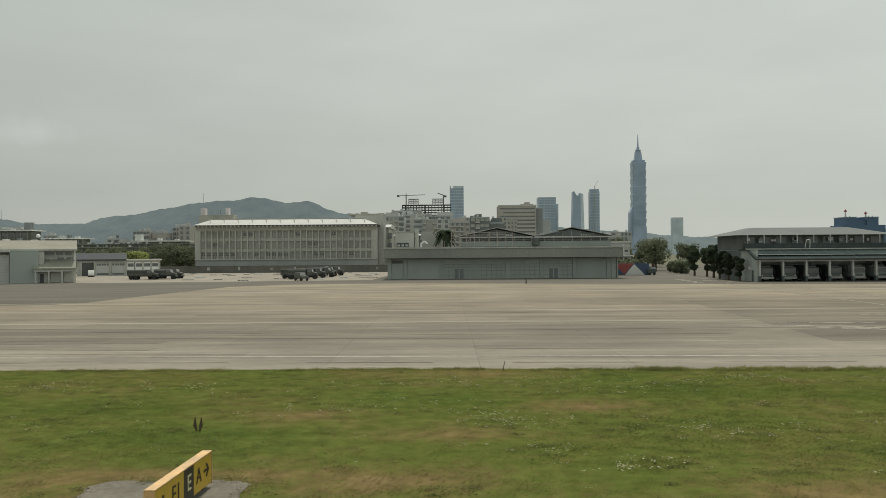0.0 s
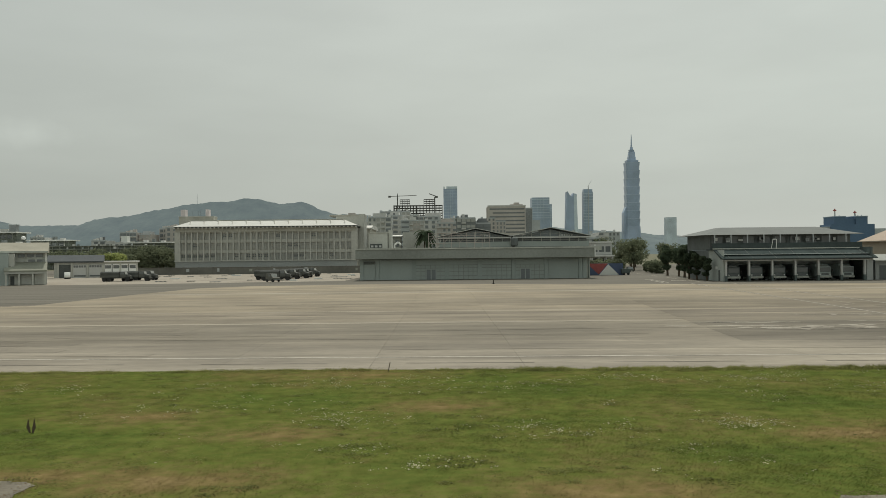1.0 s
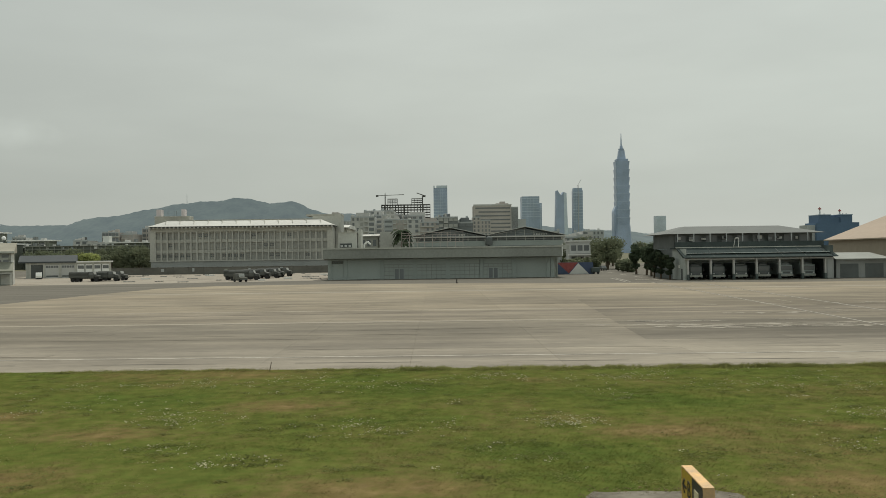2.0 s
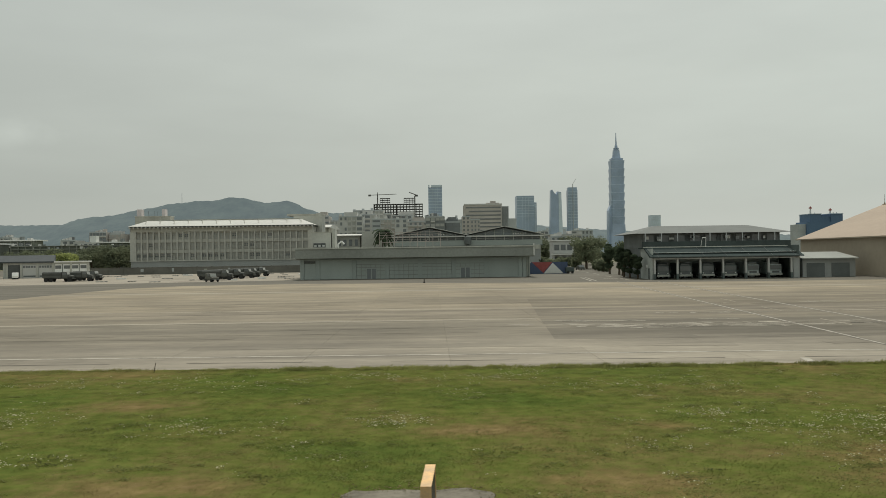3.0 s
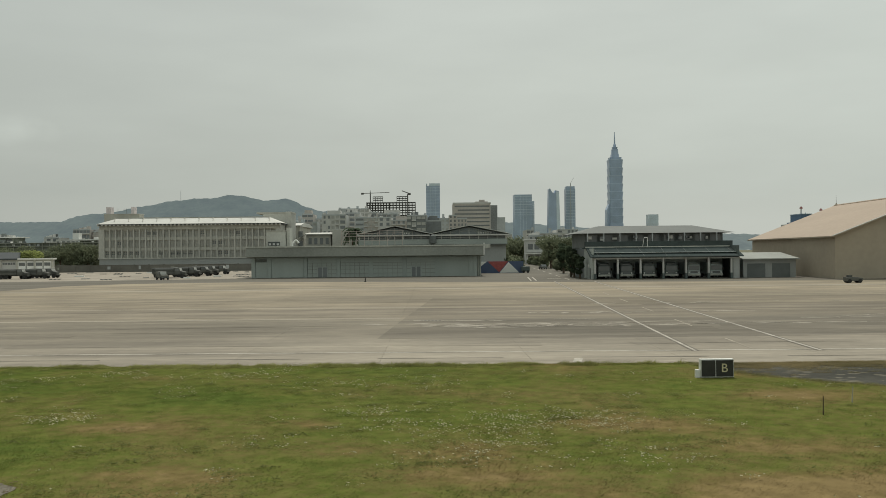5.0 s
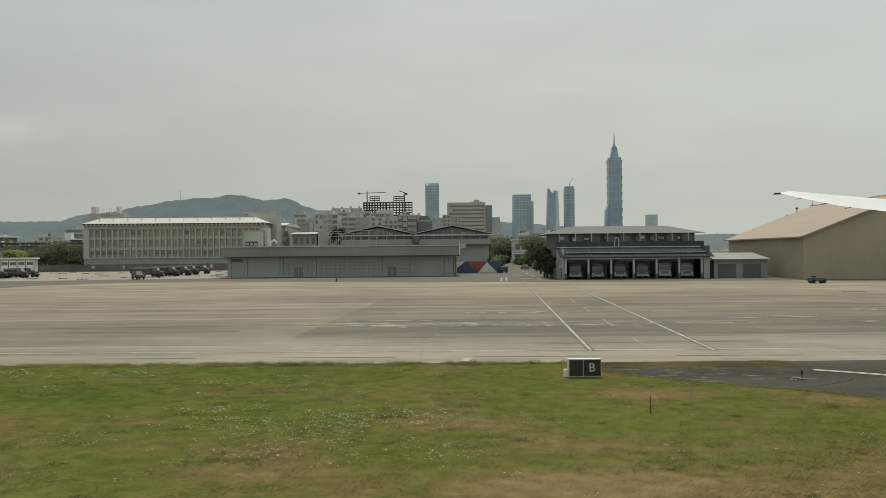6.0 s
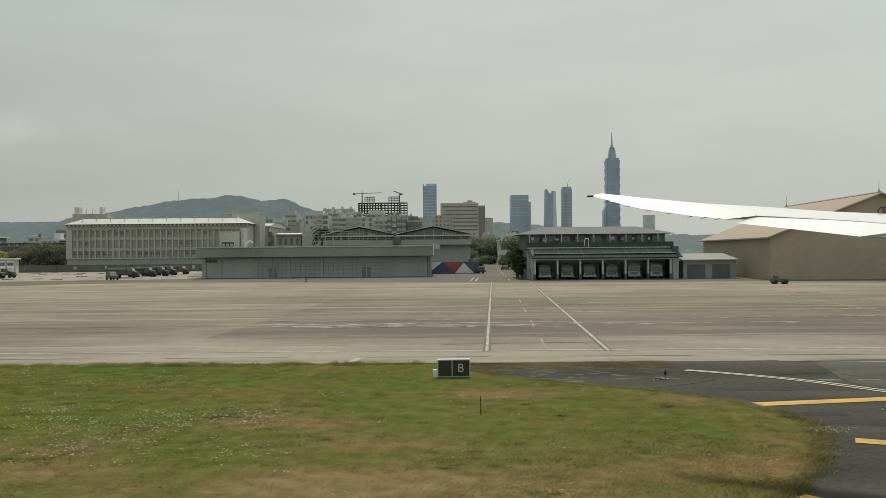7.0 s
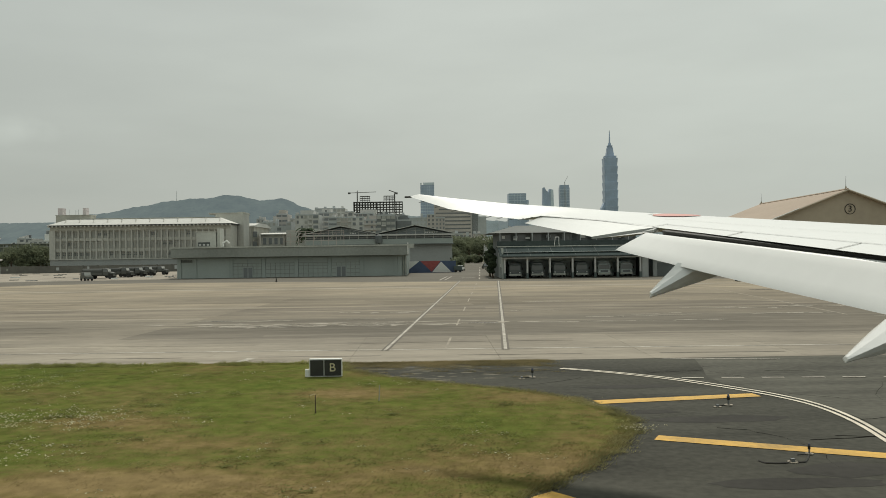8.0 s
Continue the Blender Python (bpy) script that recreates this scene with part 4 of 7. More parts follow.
def arched_hangar():
    h = thing("hangar", 123.7, 154.6, 0, "large hangar with tan gabled roof and beige end wall", "hangar", rz=-4.1)
    hw, top, eave, ln = 20.0, 16.1, 8.3, 50.0
    part("gable_wall", Geo().prism_y([(-hw, 0), (hw, 0), (hw, eave), (0, top - 0.3), (-hw, eave)], 0, ln), M_TANW, h)
    g = Geo()
    for y in (-0.8, ln + 0.8):
        g.v += [(-hw - 0.8, y, eave - 0.3), (0, y, top), (hw + 0.8, y, eave - 0.3), (-hw - 0.8, y, eave - 0.6), (0, y, top - 0.3), (hw + 0.8, y, eave - 0.6)]
    g.f = [(0, 1, 7, 6), (1, 2, 8, 7), (3, 9, 10, 4), (4, 10, 11, 5), (0, 3, 4, 1), (1, 4, 5, 2), (0, 6, 9, 3), (2, 5, 11, 8), (6, 7, 10, 9), (7, 8, 11, 10)]
    part("roof", g, M_TAN, h, "tan ribbed sheet roof")
    part("ridge_cap", Geo().beam((0, -0.7, top + 0.03), (0, ln + 0.7, top + 0.03), 0.28), M_TAN, h)
    for k in (-1, 1):
        part("verge", Geo().beam((k * (hw + 0.8), -0.9, eave - 0.45), (0, -0.9, top - 0.15), 0.24), M_TANW, h, "beige gable trim")
        part("verge_flashing", Geo().beam((k * (hw + 0.8), -0.98, eave - 0.28), (k * hw * 0.45, -0.98, eave + 0.55 * (top - eave) + 0.05), 0.13), M_WPAINT, h, "white painted flashing along the lower verge")
    part("gutter", Geo().box(-hw - 1.0, -hw - 0.78, -0.8, ln + 0.8, eave - 0.55, eave - 0.35), M_TANW, h)
    for y in (0.2, ln - 0.4):
        sp = part("finial", Geo().cyl((0, y, top - 0.1), (0, y, top + 0.6), 0.30, 0.10), M_TANW, h)
        part("rod", Geo().cyl((0, y, top + 0.6), (0, y, top + 2.5), 0.05, 0.02), M_STEEL, sp)
    ring = [(math.cos(a), math.sin(a)) for a in np.linspace(0, 2 * math.pi, 33)[:-1]]
    inner = [(x * 0.86, z * 0.86) for x, z in ring]
    g = Geo()
    for y in (-0.06, 0.02):
        g.v += [(x + 0.6, y, z + 12.45) for x, z in ring] + [(x + 0.6, y, z + 12.45) for x, z in inner]
    n = 32
    g.f = [(i, (i + 1) % n, n + (i + 1) % n, n + i) for i in range(n)] + [(i, 2 * n + i, 2 * n + (i + 1) % n, (i + 1) % n) for i in range(n)] + [(n + i, n + (i + 1) % n, 3 * n + (i + 1) % n, 3 * n + i) for i in range(n)]
    part("number_ring", g, M_INK, h, "black painted circle")
    part("numeral", text_mesh("3", 1.6, 0.06, M_INK), None, h, "black painted numeral").matrix_basis = pose(0.6, -0.08, 12.45, 90, 0, 0)


def text_mesh(body, size, depth, material, align="CENTER"):
    cu = bpy.data.curves.new("lettering", "FONT")
    cu.body, cu.size, cu.extrude, cu.align_x, cu.align_y = body, size, depth / 2, align, "CENTER"
    tmp = bpy.data.objects.new("lettering", cu)
    me = bpy.data.meshes.new_from_object(tmp)
    bpy.data.objects.remove(tmp)
    bpy.data.curves.remove(cu)
    me.materials.clear()
    me.materials.append(material)
    return me


def west_sheds():
    pale = mat("pale_sheet_cladding", (0.47, 0.475, 0.435), 0.85, 0.16, 0.2, 2.0, stretch=(1, 1, 0.25))
    a = thing("warehouse", -98.7, 184.6, 0, "dark grey box store with plain roller front", "building", rz=20)
    part("wall", Geo().box(3.6, 9.2, 0, 9, 0, 7.1), M_HGREY, a, "blue-grey block wall")
    part("side_pier", Geo().box(9.2, 10.3, 0.6, 2.2, 0, 7.0), M_BEIGE, a, "pale corner pier")
    part("pipe", Geo().cyl((9.75, 0.45, 0), (9.75, 0.45, 4.2), 0.09, n=6).cyl((9.75, 0.45, 3.2), (10.2, 0.45, 3.2), 0.07, n=6), M_WPAINT, a, "white drain pipe")
    part("roller_door", Geo().box(-8, 3.4, 1.0, 9, 0, 6.3), M_CITY_W, a, "pale grey roller door")
    rib = mesh_of("door_rib", Geo().box(-8, 3.4, 0.94, 1.0, -0.04, 0.04), M_CITY_G)
    for k in range(9):
        piece("door_rib", rib, a, 0, 0, 0.6 + 0.65 * k)
    part("coping", Geo().box(-9, 3.5, -0.1, 9.5, 6.9, 7.3), M_BEIGE, a)
    b = thing("warehouse", -92.2, 190, 0, "beige warehouse with pale monopitch roof and tiled porch", "building", rz=24)
    part("wall", Geo().box(-14, 8.5, 0, 12, 0, 7.3), pale, b)
    part("roof", Geo().prism_x([(-1.2, 7.15), (-1.2, 7.55), (13, 9.75), (13, 7.3)], -20, 9.0), mat("dusty_tan_sheet", (0.27, 0.255, 0.20), 0.9, 0.2, 0.2, 2.0), b, "dusty tan monopitch roof")
    part("gutter", Geo().box(-20, 9.0, -1.36, -1.2, 7.2, 7.62), M_RIM, b)
    for k in range(4):
        part("window", Geo().box(0.9 + k * 1.85, 2.4 + k * 1.85, -0.1, 0.05, 6.2, 6.9), M_WIN_D, b)
    for k in range(2):
        part("window", Geo().box(4.9 + k * 1.8, 6.3 + k * 1.8, -0.1, 0.05, 4.9, 5.7), M_WIN_D, b)
    part("wall_band", Geo().box(0.4, 8.3, -0.06, 0.0, 5.86, 6.05), M_RIM, b)
    for k in range(3):
        part("downpipe", Geo().cyl((0.7 + 3.6 * k, -0.12, 3.2), (0.7 + 3.6 * k, -0.12, 7.2), 0.07, n=6), M_RIM, b)
    part("corner_post", Geo().box(8.3, 8.7, -0.2, 0.2, 0, 7.2), M_WPAINT, b)
    part("porch_roof", Geo().prism_x([(-4.5, 3.0), (-4.5, 3.3), (-0.1, 5.2), (-0.1, 4.9)], 0.2, 8.8), mat("olive_tiles", (0.25, 0.255, 0.205), 0.9, rand=0.0), b, "olive-grey tiled porch roof")
    part("porch_beam", Geo().box(0.3, 8.7, -4.35, -4.1, 2.55, 3.0), pale, b)
    for x in (0.6, 3.2, 5.9, 8.4):
        part("porch_post", Geo().box(x - 0.17, x + 0.17, -4.3, -4.0, 0, 2.6), M_BEIGE, b)
    part("porch_wall", Geo().box(0.6, 8.6, -2.6, -2.4, 0, 3.2), M_TERR_L, b)
    for k in range(3):
        part("shutter", Geo().box(0.9 + 2.7 * k, 2.9 + 2.7 * k, -2.68, -2.6, 0.2, 2.4), pale, b, "pale roller shutter")
    part("door", Geo().box(1.4, 2.2, -2.74, -2.68, 0, 2.0), M_DARK, b)
    # low garages
    g = thing("garage_row", -110.8, 254.5, 0, "row of low pale garages with dark roof", "building", rz=20)
    part("wall", Geo().box(0, 23.6, 0, 8, 0, 4.6), pale, g)
    part("roof", Geo().prism_x([(-0.7, 4.6), (-0.7, 5.0), (4.0, 6.9), (8.5, 6.9), (8.5, 4.6)], -2.0, 13.9), mat("dark_blue_grey_sheet", (0.062, 0.072, 0.076), 0.85, 0.2, 0.2, 2.0), g, "dark sheet roof")
    part("flat_roof", Geo().box(13.9, 24.2, -0.8, 8.5, 4.6, 5.0), M_WPAINT, g, "white flat roof slab")
    part("gateway", Geo().box(1.4, 4.7, -0.1, 0.1, 0, 4.0), M_DARK, g, "gateway opening as a dark shade panel")
    pier = mesh_of("pier", Geo().box(-0.25, 0.25, -0.35, 0.02, 0, 4.6), M_BEIGE)
    for x in (1.1, 4.9, 9.3, 13.7, 18.6, 23.4):
        piece("pier", pier, g, x)
    for k in range(2):
        x = 5.3 + 4.4 * k
        part("garage_door", Geo().box(x, x + 3.7, -0.12, 0.05, 0, 3.9), M_CITY_W, g, "grey garage door")
        for q in range(5):
            part("window", Geo().box(x + 0.12 + 0.71 * q, x + 0.7 + 0.71 * q, -0.16, -0.1, 3.1, 3.75), M_WIN_D, g)
        part("vent_strip", Geo().box(x + 0.2, x + 3.5, -0.16, -0.1, 0.35, 0.8), M_FENCE, g)
    for k in range(4):
        x = 14.1 + 2.35 * k
        part("shutter", Geo().box(x, x + 2.0, -0.1, 0.05, 0.4, 4.1), M_WHITE, g, "white window shutter")
        part("window", Geo().box(x + 0.15, x + 1.85, -0.14, -0.08, 2.7, 3.7), M_WIN_D, g)
        part("door_gap", Geo().box(x + 2.03, x + 2.2, -0.06, 0.05, 0.2, 4.0), M_FENCE, g)
    # far terminal roofs
    for x, y, w, z, d, lab in ((-300, 500, 54, 22.6, 12, "low terminal hall with pale flat roof edge"), (-237.7, 500, 22.3, 17.6, 10, "low terminal wing with white roof edge"),
                               (-232, 490, 20, 13.7, 8, "low service hall with pale roof edge"), (-262, 470, 40, 15.2, 12, "low pale-roofed pier building"), (-184, 510, 26, 15.9, 10, "low white service block among trees"), (-300, 462, 62, 14.5, 12, "long grey airport concourse")):
        t = thing("terminal_hall", x, y, 0, lab, "building", "far airport halls")
        # dark wall tone holds the shade below the roof edge
        part("wall", Geo().box(0, w, 0, d, 0, z - 1.2), M_TERR, t, "grey-green wall darkened for shade")
        part("roof", Geo().box(-1.5, w + 1.5, -3, d + 3, z - 1.2, z - 0.5), M_WPAINT, t, "white roof edge")
        for k in range(int(w // 4)):
            part("window", Geo().box(0.6 + 4 * k, 3.6 + 4 * k, -0.2, 0.1, z - 4.4, z - 2.2), M_WIN_D, t)
            part("pier", Geo().box(3.7 + 4 * k, 4.2 + 4 * k, -0.35, 0.1, 0, z - 1.3), M_TERR_L, t)
        for k in range(4):
            part("rooftop_plant", Geo().box(w * (0.12 + 0.2 * k), w * (0.12 + 0.2 * k) + 1.6 + 0.7 * (k % 2), d * 0.3, d * 0.6, z - 0.5, z + 0.5 + 0.5 * (k % 3)), M_CITY_W if k % 2 else M_FENCE, t)
    c = thing("lift_tower", -252.8, 505, 0, "dark square lift tower over the terminal roofs", "building")
    part("shaft", Geo().box(0, 4.0, 0, 4, 0, 26.3), M_CITY_D, c)
    part("cap", Geo().box(-0.3, 4.3, -0.3, 4.3, 26.3, 26.8), M_CITY_G, c)
    d = thing("radar_dome", -241.0, 498, 0, "small white radar dome on a post", "radar")
    part("post", Geo().cyl((0, 0, 0), (0, 0, 17.2), 0.5, n=8), M_STEEL, d)
    part("dome", Geo().rings([[(math.cos(a) * q, math.sin(a) * q, 17.2 + z) for a in np.linspace(0, 6.283, 13)[:-1]] for q, z in ((0.9, 0.0), (1.3, 0.7), (1.2, 1.5), (0.7, 2.1), (0.15, 2.3))]), M_WHITE, d, "", 0, True)


def terrace_block():
    t = thing("terrace_block", -215, 470, 0, "long low grey-green deck building half hidden by trees", "building")
    L = 72
    part("wall", Geo().box(0, L, 0.8, 14, 0, 12.6), M_TERR, t)
    for z in (6.0, 8.6, 11.2, 13.0):
        part("deck_edge", Geo().box(-0.5, L + 0.5, -0.4, 14, z - 0.35, z), M_TERR_L, t, "weathered pale deck edge")
    post = mesh_of("post", Geo().box(-0.2, 0.2, 0.0, 0.5, 0, 13.0), M_TERR_L)
    for k in range(19):
        piece("post", post, t, L * k / 18)
    rng = random.Random(14)
    for k in range(30):
        x, z, w = rng.uniform(0.5, L - 3), rng.choice((6.0, 8.6, 11.2, 13.0, 13.0)), rng.uniform(0.7, 2.4)
        part("deck_unit", Geo().box(x, x + w, 0.2, 0.75, z, z + rng.uniform(0.5, 1.3)), rng.choice((M_WPAINT, M_CITY_G, M_FENCE, M_CITY_W)), t)
    b = thing("service_block", -206, 530, 0, "white rooftop block with long pale deck", "building")
    part("deck", Geo().box(0, 16, 0, 8, 0, 15.9), M_CITY_W, b)
    part("tower_room", Geo().box(9.6, 13.4, 2, 7, 15.9, 19.8), M_WPAINT, b)
    for k in range(5):
        part("window", Geo().box(0.8 + 3 * k, 2.6 + 3 * k, -0.1, 0.1, 13.2, 14.6), M_WIN_D, b)
    c = thing("water_tank", 29.1, 277.0, 0, "dark water tank on a post between two gabled hangars", "tank")
    part("post", Geo().cyl((0, 0, 0), (0, 0, 8.6), 0.25, n=8), M_STEEL, c)
    part("tank", Geo().cyl((0, 0, 8.6), (0, 0, 11.0), 1.15, n=14), M_FENCE, c, "", 0.06)
    part("lid", Geo().cyl((0, 0, 11.0), (0, 0, 11.5), 1.0, 0.3, 14), M_FENCE, c)


def small_blocks():
    b = thing("outbuilding", -20.0, 328, 0, "small pavilion with white roof over glazed walls", "building")
    part("wall", Geo().box(0, 9.5, 0.4, 8, 0, 12.9), M_BEIGE, b)
    part("roof", Geo().prism_x([(-1, 12.9), (-1, 13.2), (9, 13.9), (9, 12.9)], -0.5, 10), M_WHITE_R, b)
    for k in range(4):
        part("window", Geo().box(0.9 + 2.2 * k, 2.1 + 2.2 * k, 0.2, 0.5, 9.2, 11.6), M_WIN_H, b)
    part("wall", Geo().box(10.5, 20.0, -3, 8, 0, 14.6), M_BEIGE, b, "brown rendered end block")
    c = thing("roof_stair_house", -12.7, 212, 7.2, "pale stair house standing on the low hangar roof", "building")
    part("wall", Geo().box(0, 4.7, 0, 6, 0, 4.1), M_BEIGE, c)
    part("coping", Geo().box(-0.15, 4.85, -0.15, 6.1, 4.1, 4.3), M_BEIGE_D, c)
    part("pillar", Geo().box(4.9, 5.7, 1.0, 5, 0, 5.0), M_BEIGE, c)
    # proud dark panel paints the shade of a recess
    part("recess_shade", Geo().box(0.4, 3.4, -0.1, 0.05, 0.5, 1.5), M_DARK, c)
    for k in range(3):
        part("vent", Geo().box(0.6 + k, 1.2 + k, -0.16, -0.05, 0.6, 1.1), M_CITY_W, c)
    part("pipe_bend", Geo().cyl((6.4, 1, 0), (6.4, 1, 1.2), 0.2, n=8).cyl((6.4, 1, 1.2), (7.3, 1, 1.9), 0.2, n=8).cyl((7.3, 1, 1.9), (8.0, 1, 1.2), 0.2, n=8), M_WPAINT, c, "white bent vent pipe")


def gate_block():
    g = thing("gate_building", 69.8, 367, 0, "pale two-storey gate building with a projecting porch", "building")
    part("wall", Geo().box(0, 9.2, 0, 9, 0, 10.4), M_CITY_W, g)
    part("porch_roof", Geo().box(-0.6, 9.8, -3.0, 0.2, 4.4, 5.0), M_WPAINT, g, "white porch slab")
    part("roof_slab", Geo().box(-0.5, 9.7, -0.6, 9.4, 10.4, 10.9), M_WPAINT, g, "white roof slab")
    for x in (0.2, 3.1, 6.1, 9.0):
        part("porch_post", Geo().box(x - 0.2, x + 0.2, -2.8, -2.4, 0, 4.4), M_CITY_W, g)
    for k in range(3):
        part("window", Geo().box(0.8 + 2.8 * k, 2.9 + 2.8 * k, -0.12, 0.05, 6.4, 8.8), M_WIN_D, g)
        part("doorway", Geo().box(0.8 + 2.8 * k, 2.9 + 2.8 * k, -0.12, 0.05, 0.2, 3.6), M_DARK, g)
    part("balcony", Geo().box(0.2, 9.0, -1.2, 0.0, 5.2, 6.1), M_CITY_W, g)


def city_block(x, y, w, d, z, material, label, floors, setback=0):
    """A block of uneven slices, each with its own front line, height, tone and windows."""
    b = thing("city_block", x, y, 0, label, "building", "city blocks")
    rng = random.Random(int(x * 7 + y * 3 + w * 11))
    if setback:
        part("penthouse", Geo().box(w * 0.2, w * 0.75, d * 0.2, d * 0.8, z, z + setback), material, b)
    for k in range(3):
        q = (k * 37 + int(x)) % 7 / 9
        part("rooftop_box", Geo().box(w * q, w * q + 1.8, 4, 7, z - 3, z + 1.2 + 0.5 * k), material, b)
    fh, x0, first = z / floors, 0.0, True
    while x0 < w - 0.5:
        sw = min(rng.uniform(5.0, 10.0), w - x0)
        if w - x0 - sw < 3.0:
            sw = w - x0
        top = z if first else z - rng.choice((0, 0, 0, 1, 1, 2)) * fh * 0.8
        first = False
        front = rng.uniform(0.0, 1.8)
        skin = material if material is M_CITY_D else rng.choice((material, material, M_CITY_W, M_CITY_B, M_CITY_G))
        part("wall", Geo().box(x0, x0 + sw, front, d, 0, top), skin, b)
        part("parapet", Geo().box(x0 + 0.1, x0 + sw - 0.1, front - 0.25, front + 0.3, top - 0.5, top + 0.4), M_CITY_G, b)
        nb = max(1, int(sw / rng.uniform(2.0, 3.4)))
        bw = sw / nb
        a, c = rng.choice(((0.15, 0.85), (0.25, 0.70), (0.08, 0.92), (0.35, 0.80)))
        e, f = rng.choice(((0.34, 0.82), (0.42, 0.78), (0.30, 0.90)))
        wm = mesh_of("window", Geo().box(a * bw, c * bw, -0.2, 0.05, e * fh, f * fh), rng.choice((M_WIN_H, M_WIN_H, M_WIN_D, M_WIN)))
        sl = mesh_of("balcony", Geo().box(0.04 * bw, 0.96 * bw, -1.1, 0.0, 0.04 * fh, 0.30 * fh), rng.choice((skin, M_CITY_W)))
        out = rng.random() < 0.45
        for k in range(nb):
            open_bay = rng.random() < 0.55
            for q in range(max(0, floors - 7), int(top / fh + 0.2)):
                if rng.random() < 0.90:
                    piece("window", wm, b, x0 + k * bw, front, q * fh)
                if out and open_bay:
                    piece("balcony", sl, b, x0 + k * bw, front, q * fh)
        if rng.random() < 0.5:
            tx = x0 + sw * rng.uniform(0.25, 0.75)
            part("water_tank", Geo().cyl((tx, front + 4, top), (tx, front + 4, top + rng.uniform(1.4, 2.4)), 0.9, 0.9, 10), M_STEEL if rng.random() < 0.5 else M_CITY_W, b)
        x0 += sw
    return b


def city():
    rng = random.Random(9)
    pal = [M_CITY_W, M_CITY_B, M_CITY_G, M_CITY_W]
    for i, (x, y, w, z) in enumerate(((-78, 600, 34, 30), (-62, 590, 8, 33), (-42, 640, 30, 39), (-12, 640, 22, 35), (-22, 560, 24, 29), (2, 560, 14, 27), (12, 700, 46, 36), (-44, 560, 16, 31), (14, 500, 11.3, 27.5), (25.5, 505, 9, 24.5), (-70, 580, 20, 27), (-34, 600, 12, 34))):
        city_block(x, y, w, 18, z, M_CITY_D if i in (8, 9) else pal[i % 4], "grey-beige apartment block with balconies in the haze", int(z // 3.1), 3 if i % 2 else 0)
    for i, (x, y, w, z) in enumerate(((-208, 560, 11, 22.8), (-196, 562, 8, 21.6), (-287, 600, 10, 21), (-187, 575, 6, 25.6), (-181.2, 570, 8, 26.2), (-174, 580, 6, 23), (-224, 552, 10, 17.5), (-340, 640, 20, 27))):
        city_block(x, y, w, 16, z, pal[(i + 1) % 4], "distant pale apartment block above the trees", int(z // 3.1), 2 if i % 2 else 0)
    # big banded office block
    b = thing("office_block", 49.3, 810, 0, "broad tan office block with long window bands", "building")
    part("wall", Geo().box(0, 36, 0, 30, 0, 52.3), M_CITY_B, b)
    part("wall", Geo().box(36, 43, 4, 30, 0, 50.5), M_CITY_G, b)
    part("wall", Geo().box(43, 50.5, 5, 28, 0, 38.6), M_CITY_G, b)
    part("parapet", Geo().box(-0.3, 36.3, -0.3, 0.4, 51.6, 52.9), M_CITY_W, b)
    part("penthouse", Geo().box(22, 34, 8, 20, 52.3, 54.2).box(26, 31, 10, 18, 54.2, 56.0), M_CITY_B, b)
    for k in range(12):
        part("window_band", Geo().box(1.5 + 3 * (k % 3 == 1), 35, -0.2, 0.1, 48.6 - 3.7 * k, 49.9 - 3.7 * k), M_WIN_D, b)
    for k in range(6):
        part("window_band", Geo().box(36.8 + 1.0 * k, 37.3 + 1.0 * k, 3.8, 4.1, 4, 49.5), M_WIN_D, b)
    city_block(102, 650, 40, 30, 22, M_CITY_G, "grey-green office block behind roadside trees", 6)
    city_block(78, 430, 8, 10, 13.5, M_CITY_W, "small pale block with balconies behind roadside trees", 4)
    city_block(60, 560, 22, 16, 17, M_CITY_G, "low grey block behind the roadside trees", 4)
    # concrete frames under construction, with cranes
    for x, w, lab in ((-63.6, 31.5, 7), (-31.0, 36.5, 8)):
        f = thing("unfinished_tower", x, 1200, 0, "open concrete frame of a tower under construction", "building", "towers under construction")
        nb = 8
        for k in range(nb + 1):
            part("pillar", Geo().box(w * k / nb - 0.35, w * k / nb + 0.35, 0, 18, 0, 77), M_FRAME, f)
        for k in range(16):
            part("floor_slab", Geo().box(-0.4, w + 0.4, 0, 18, 77 - k * 3.6 - 0.8, 77 - k * 3.6), M_FRAME, f)
        for k in range(3):
            part("floor_slab", Geo().box(w * 0.28, w * 0.72, 4, 14, 79.6 + k * 2.7, 80.2 + k * 2.7), M_FRAME, f)
        for k in range(5):
            xx = w * (0.28 + 0.11 * k)
            part("pillar", Geo().box(xx - 0.25, xx + 0.25, 4, 5, 77, 85.4), M_FRAME, f)
        part("lower_storeys", Geo().box(0.5, w - 0.5, 3, 17, 0, 55), M_CITY_G, f)
    c = thing("tower_crane", -58, 1198, 0, "slender tower crane with long level jib", "crane", "tower cranes")
    part("mast", Geo().box(-0.7, 0.7, -0.7, 0.7, 0, 90), M_FRAME, c)
    part("jib", Geo().beam((-13, 0, 89.6), (27, 0, 90.8), 0.6), M_FRAME, c)
    part("counterweight", Geo().box(-13, -9.5, -1, 1, 88, 90.5), M_FRAME, c)
    part("peak", Geo().cyl((0, 0, 90), (0, 0, 94), 0.7, 0.2, 4), M_FRAME, c)
    c = thing("tower_crane", -5.2, 1198, 0, "tower crane seen end-on with short jib", "crane", "tower cranes")
    part("mast", Geo().box(-0.8, 0.8, -0.8, 0.8, 0, 88), M_FRAME, c)
    part("jib", Geo().beam((-8, 0, 93), (4, 0, 88.5), 0.9), M_FRAME, c)
    part("counterweight", Geo().box(0, 4.5, -1, 1, 87, 89.5), M_FRAME, c)


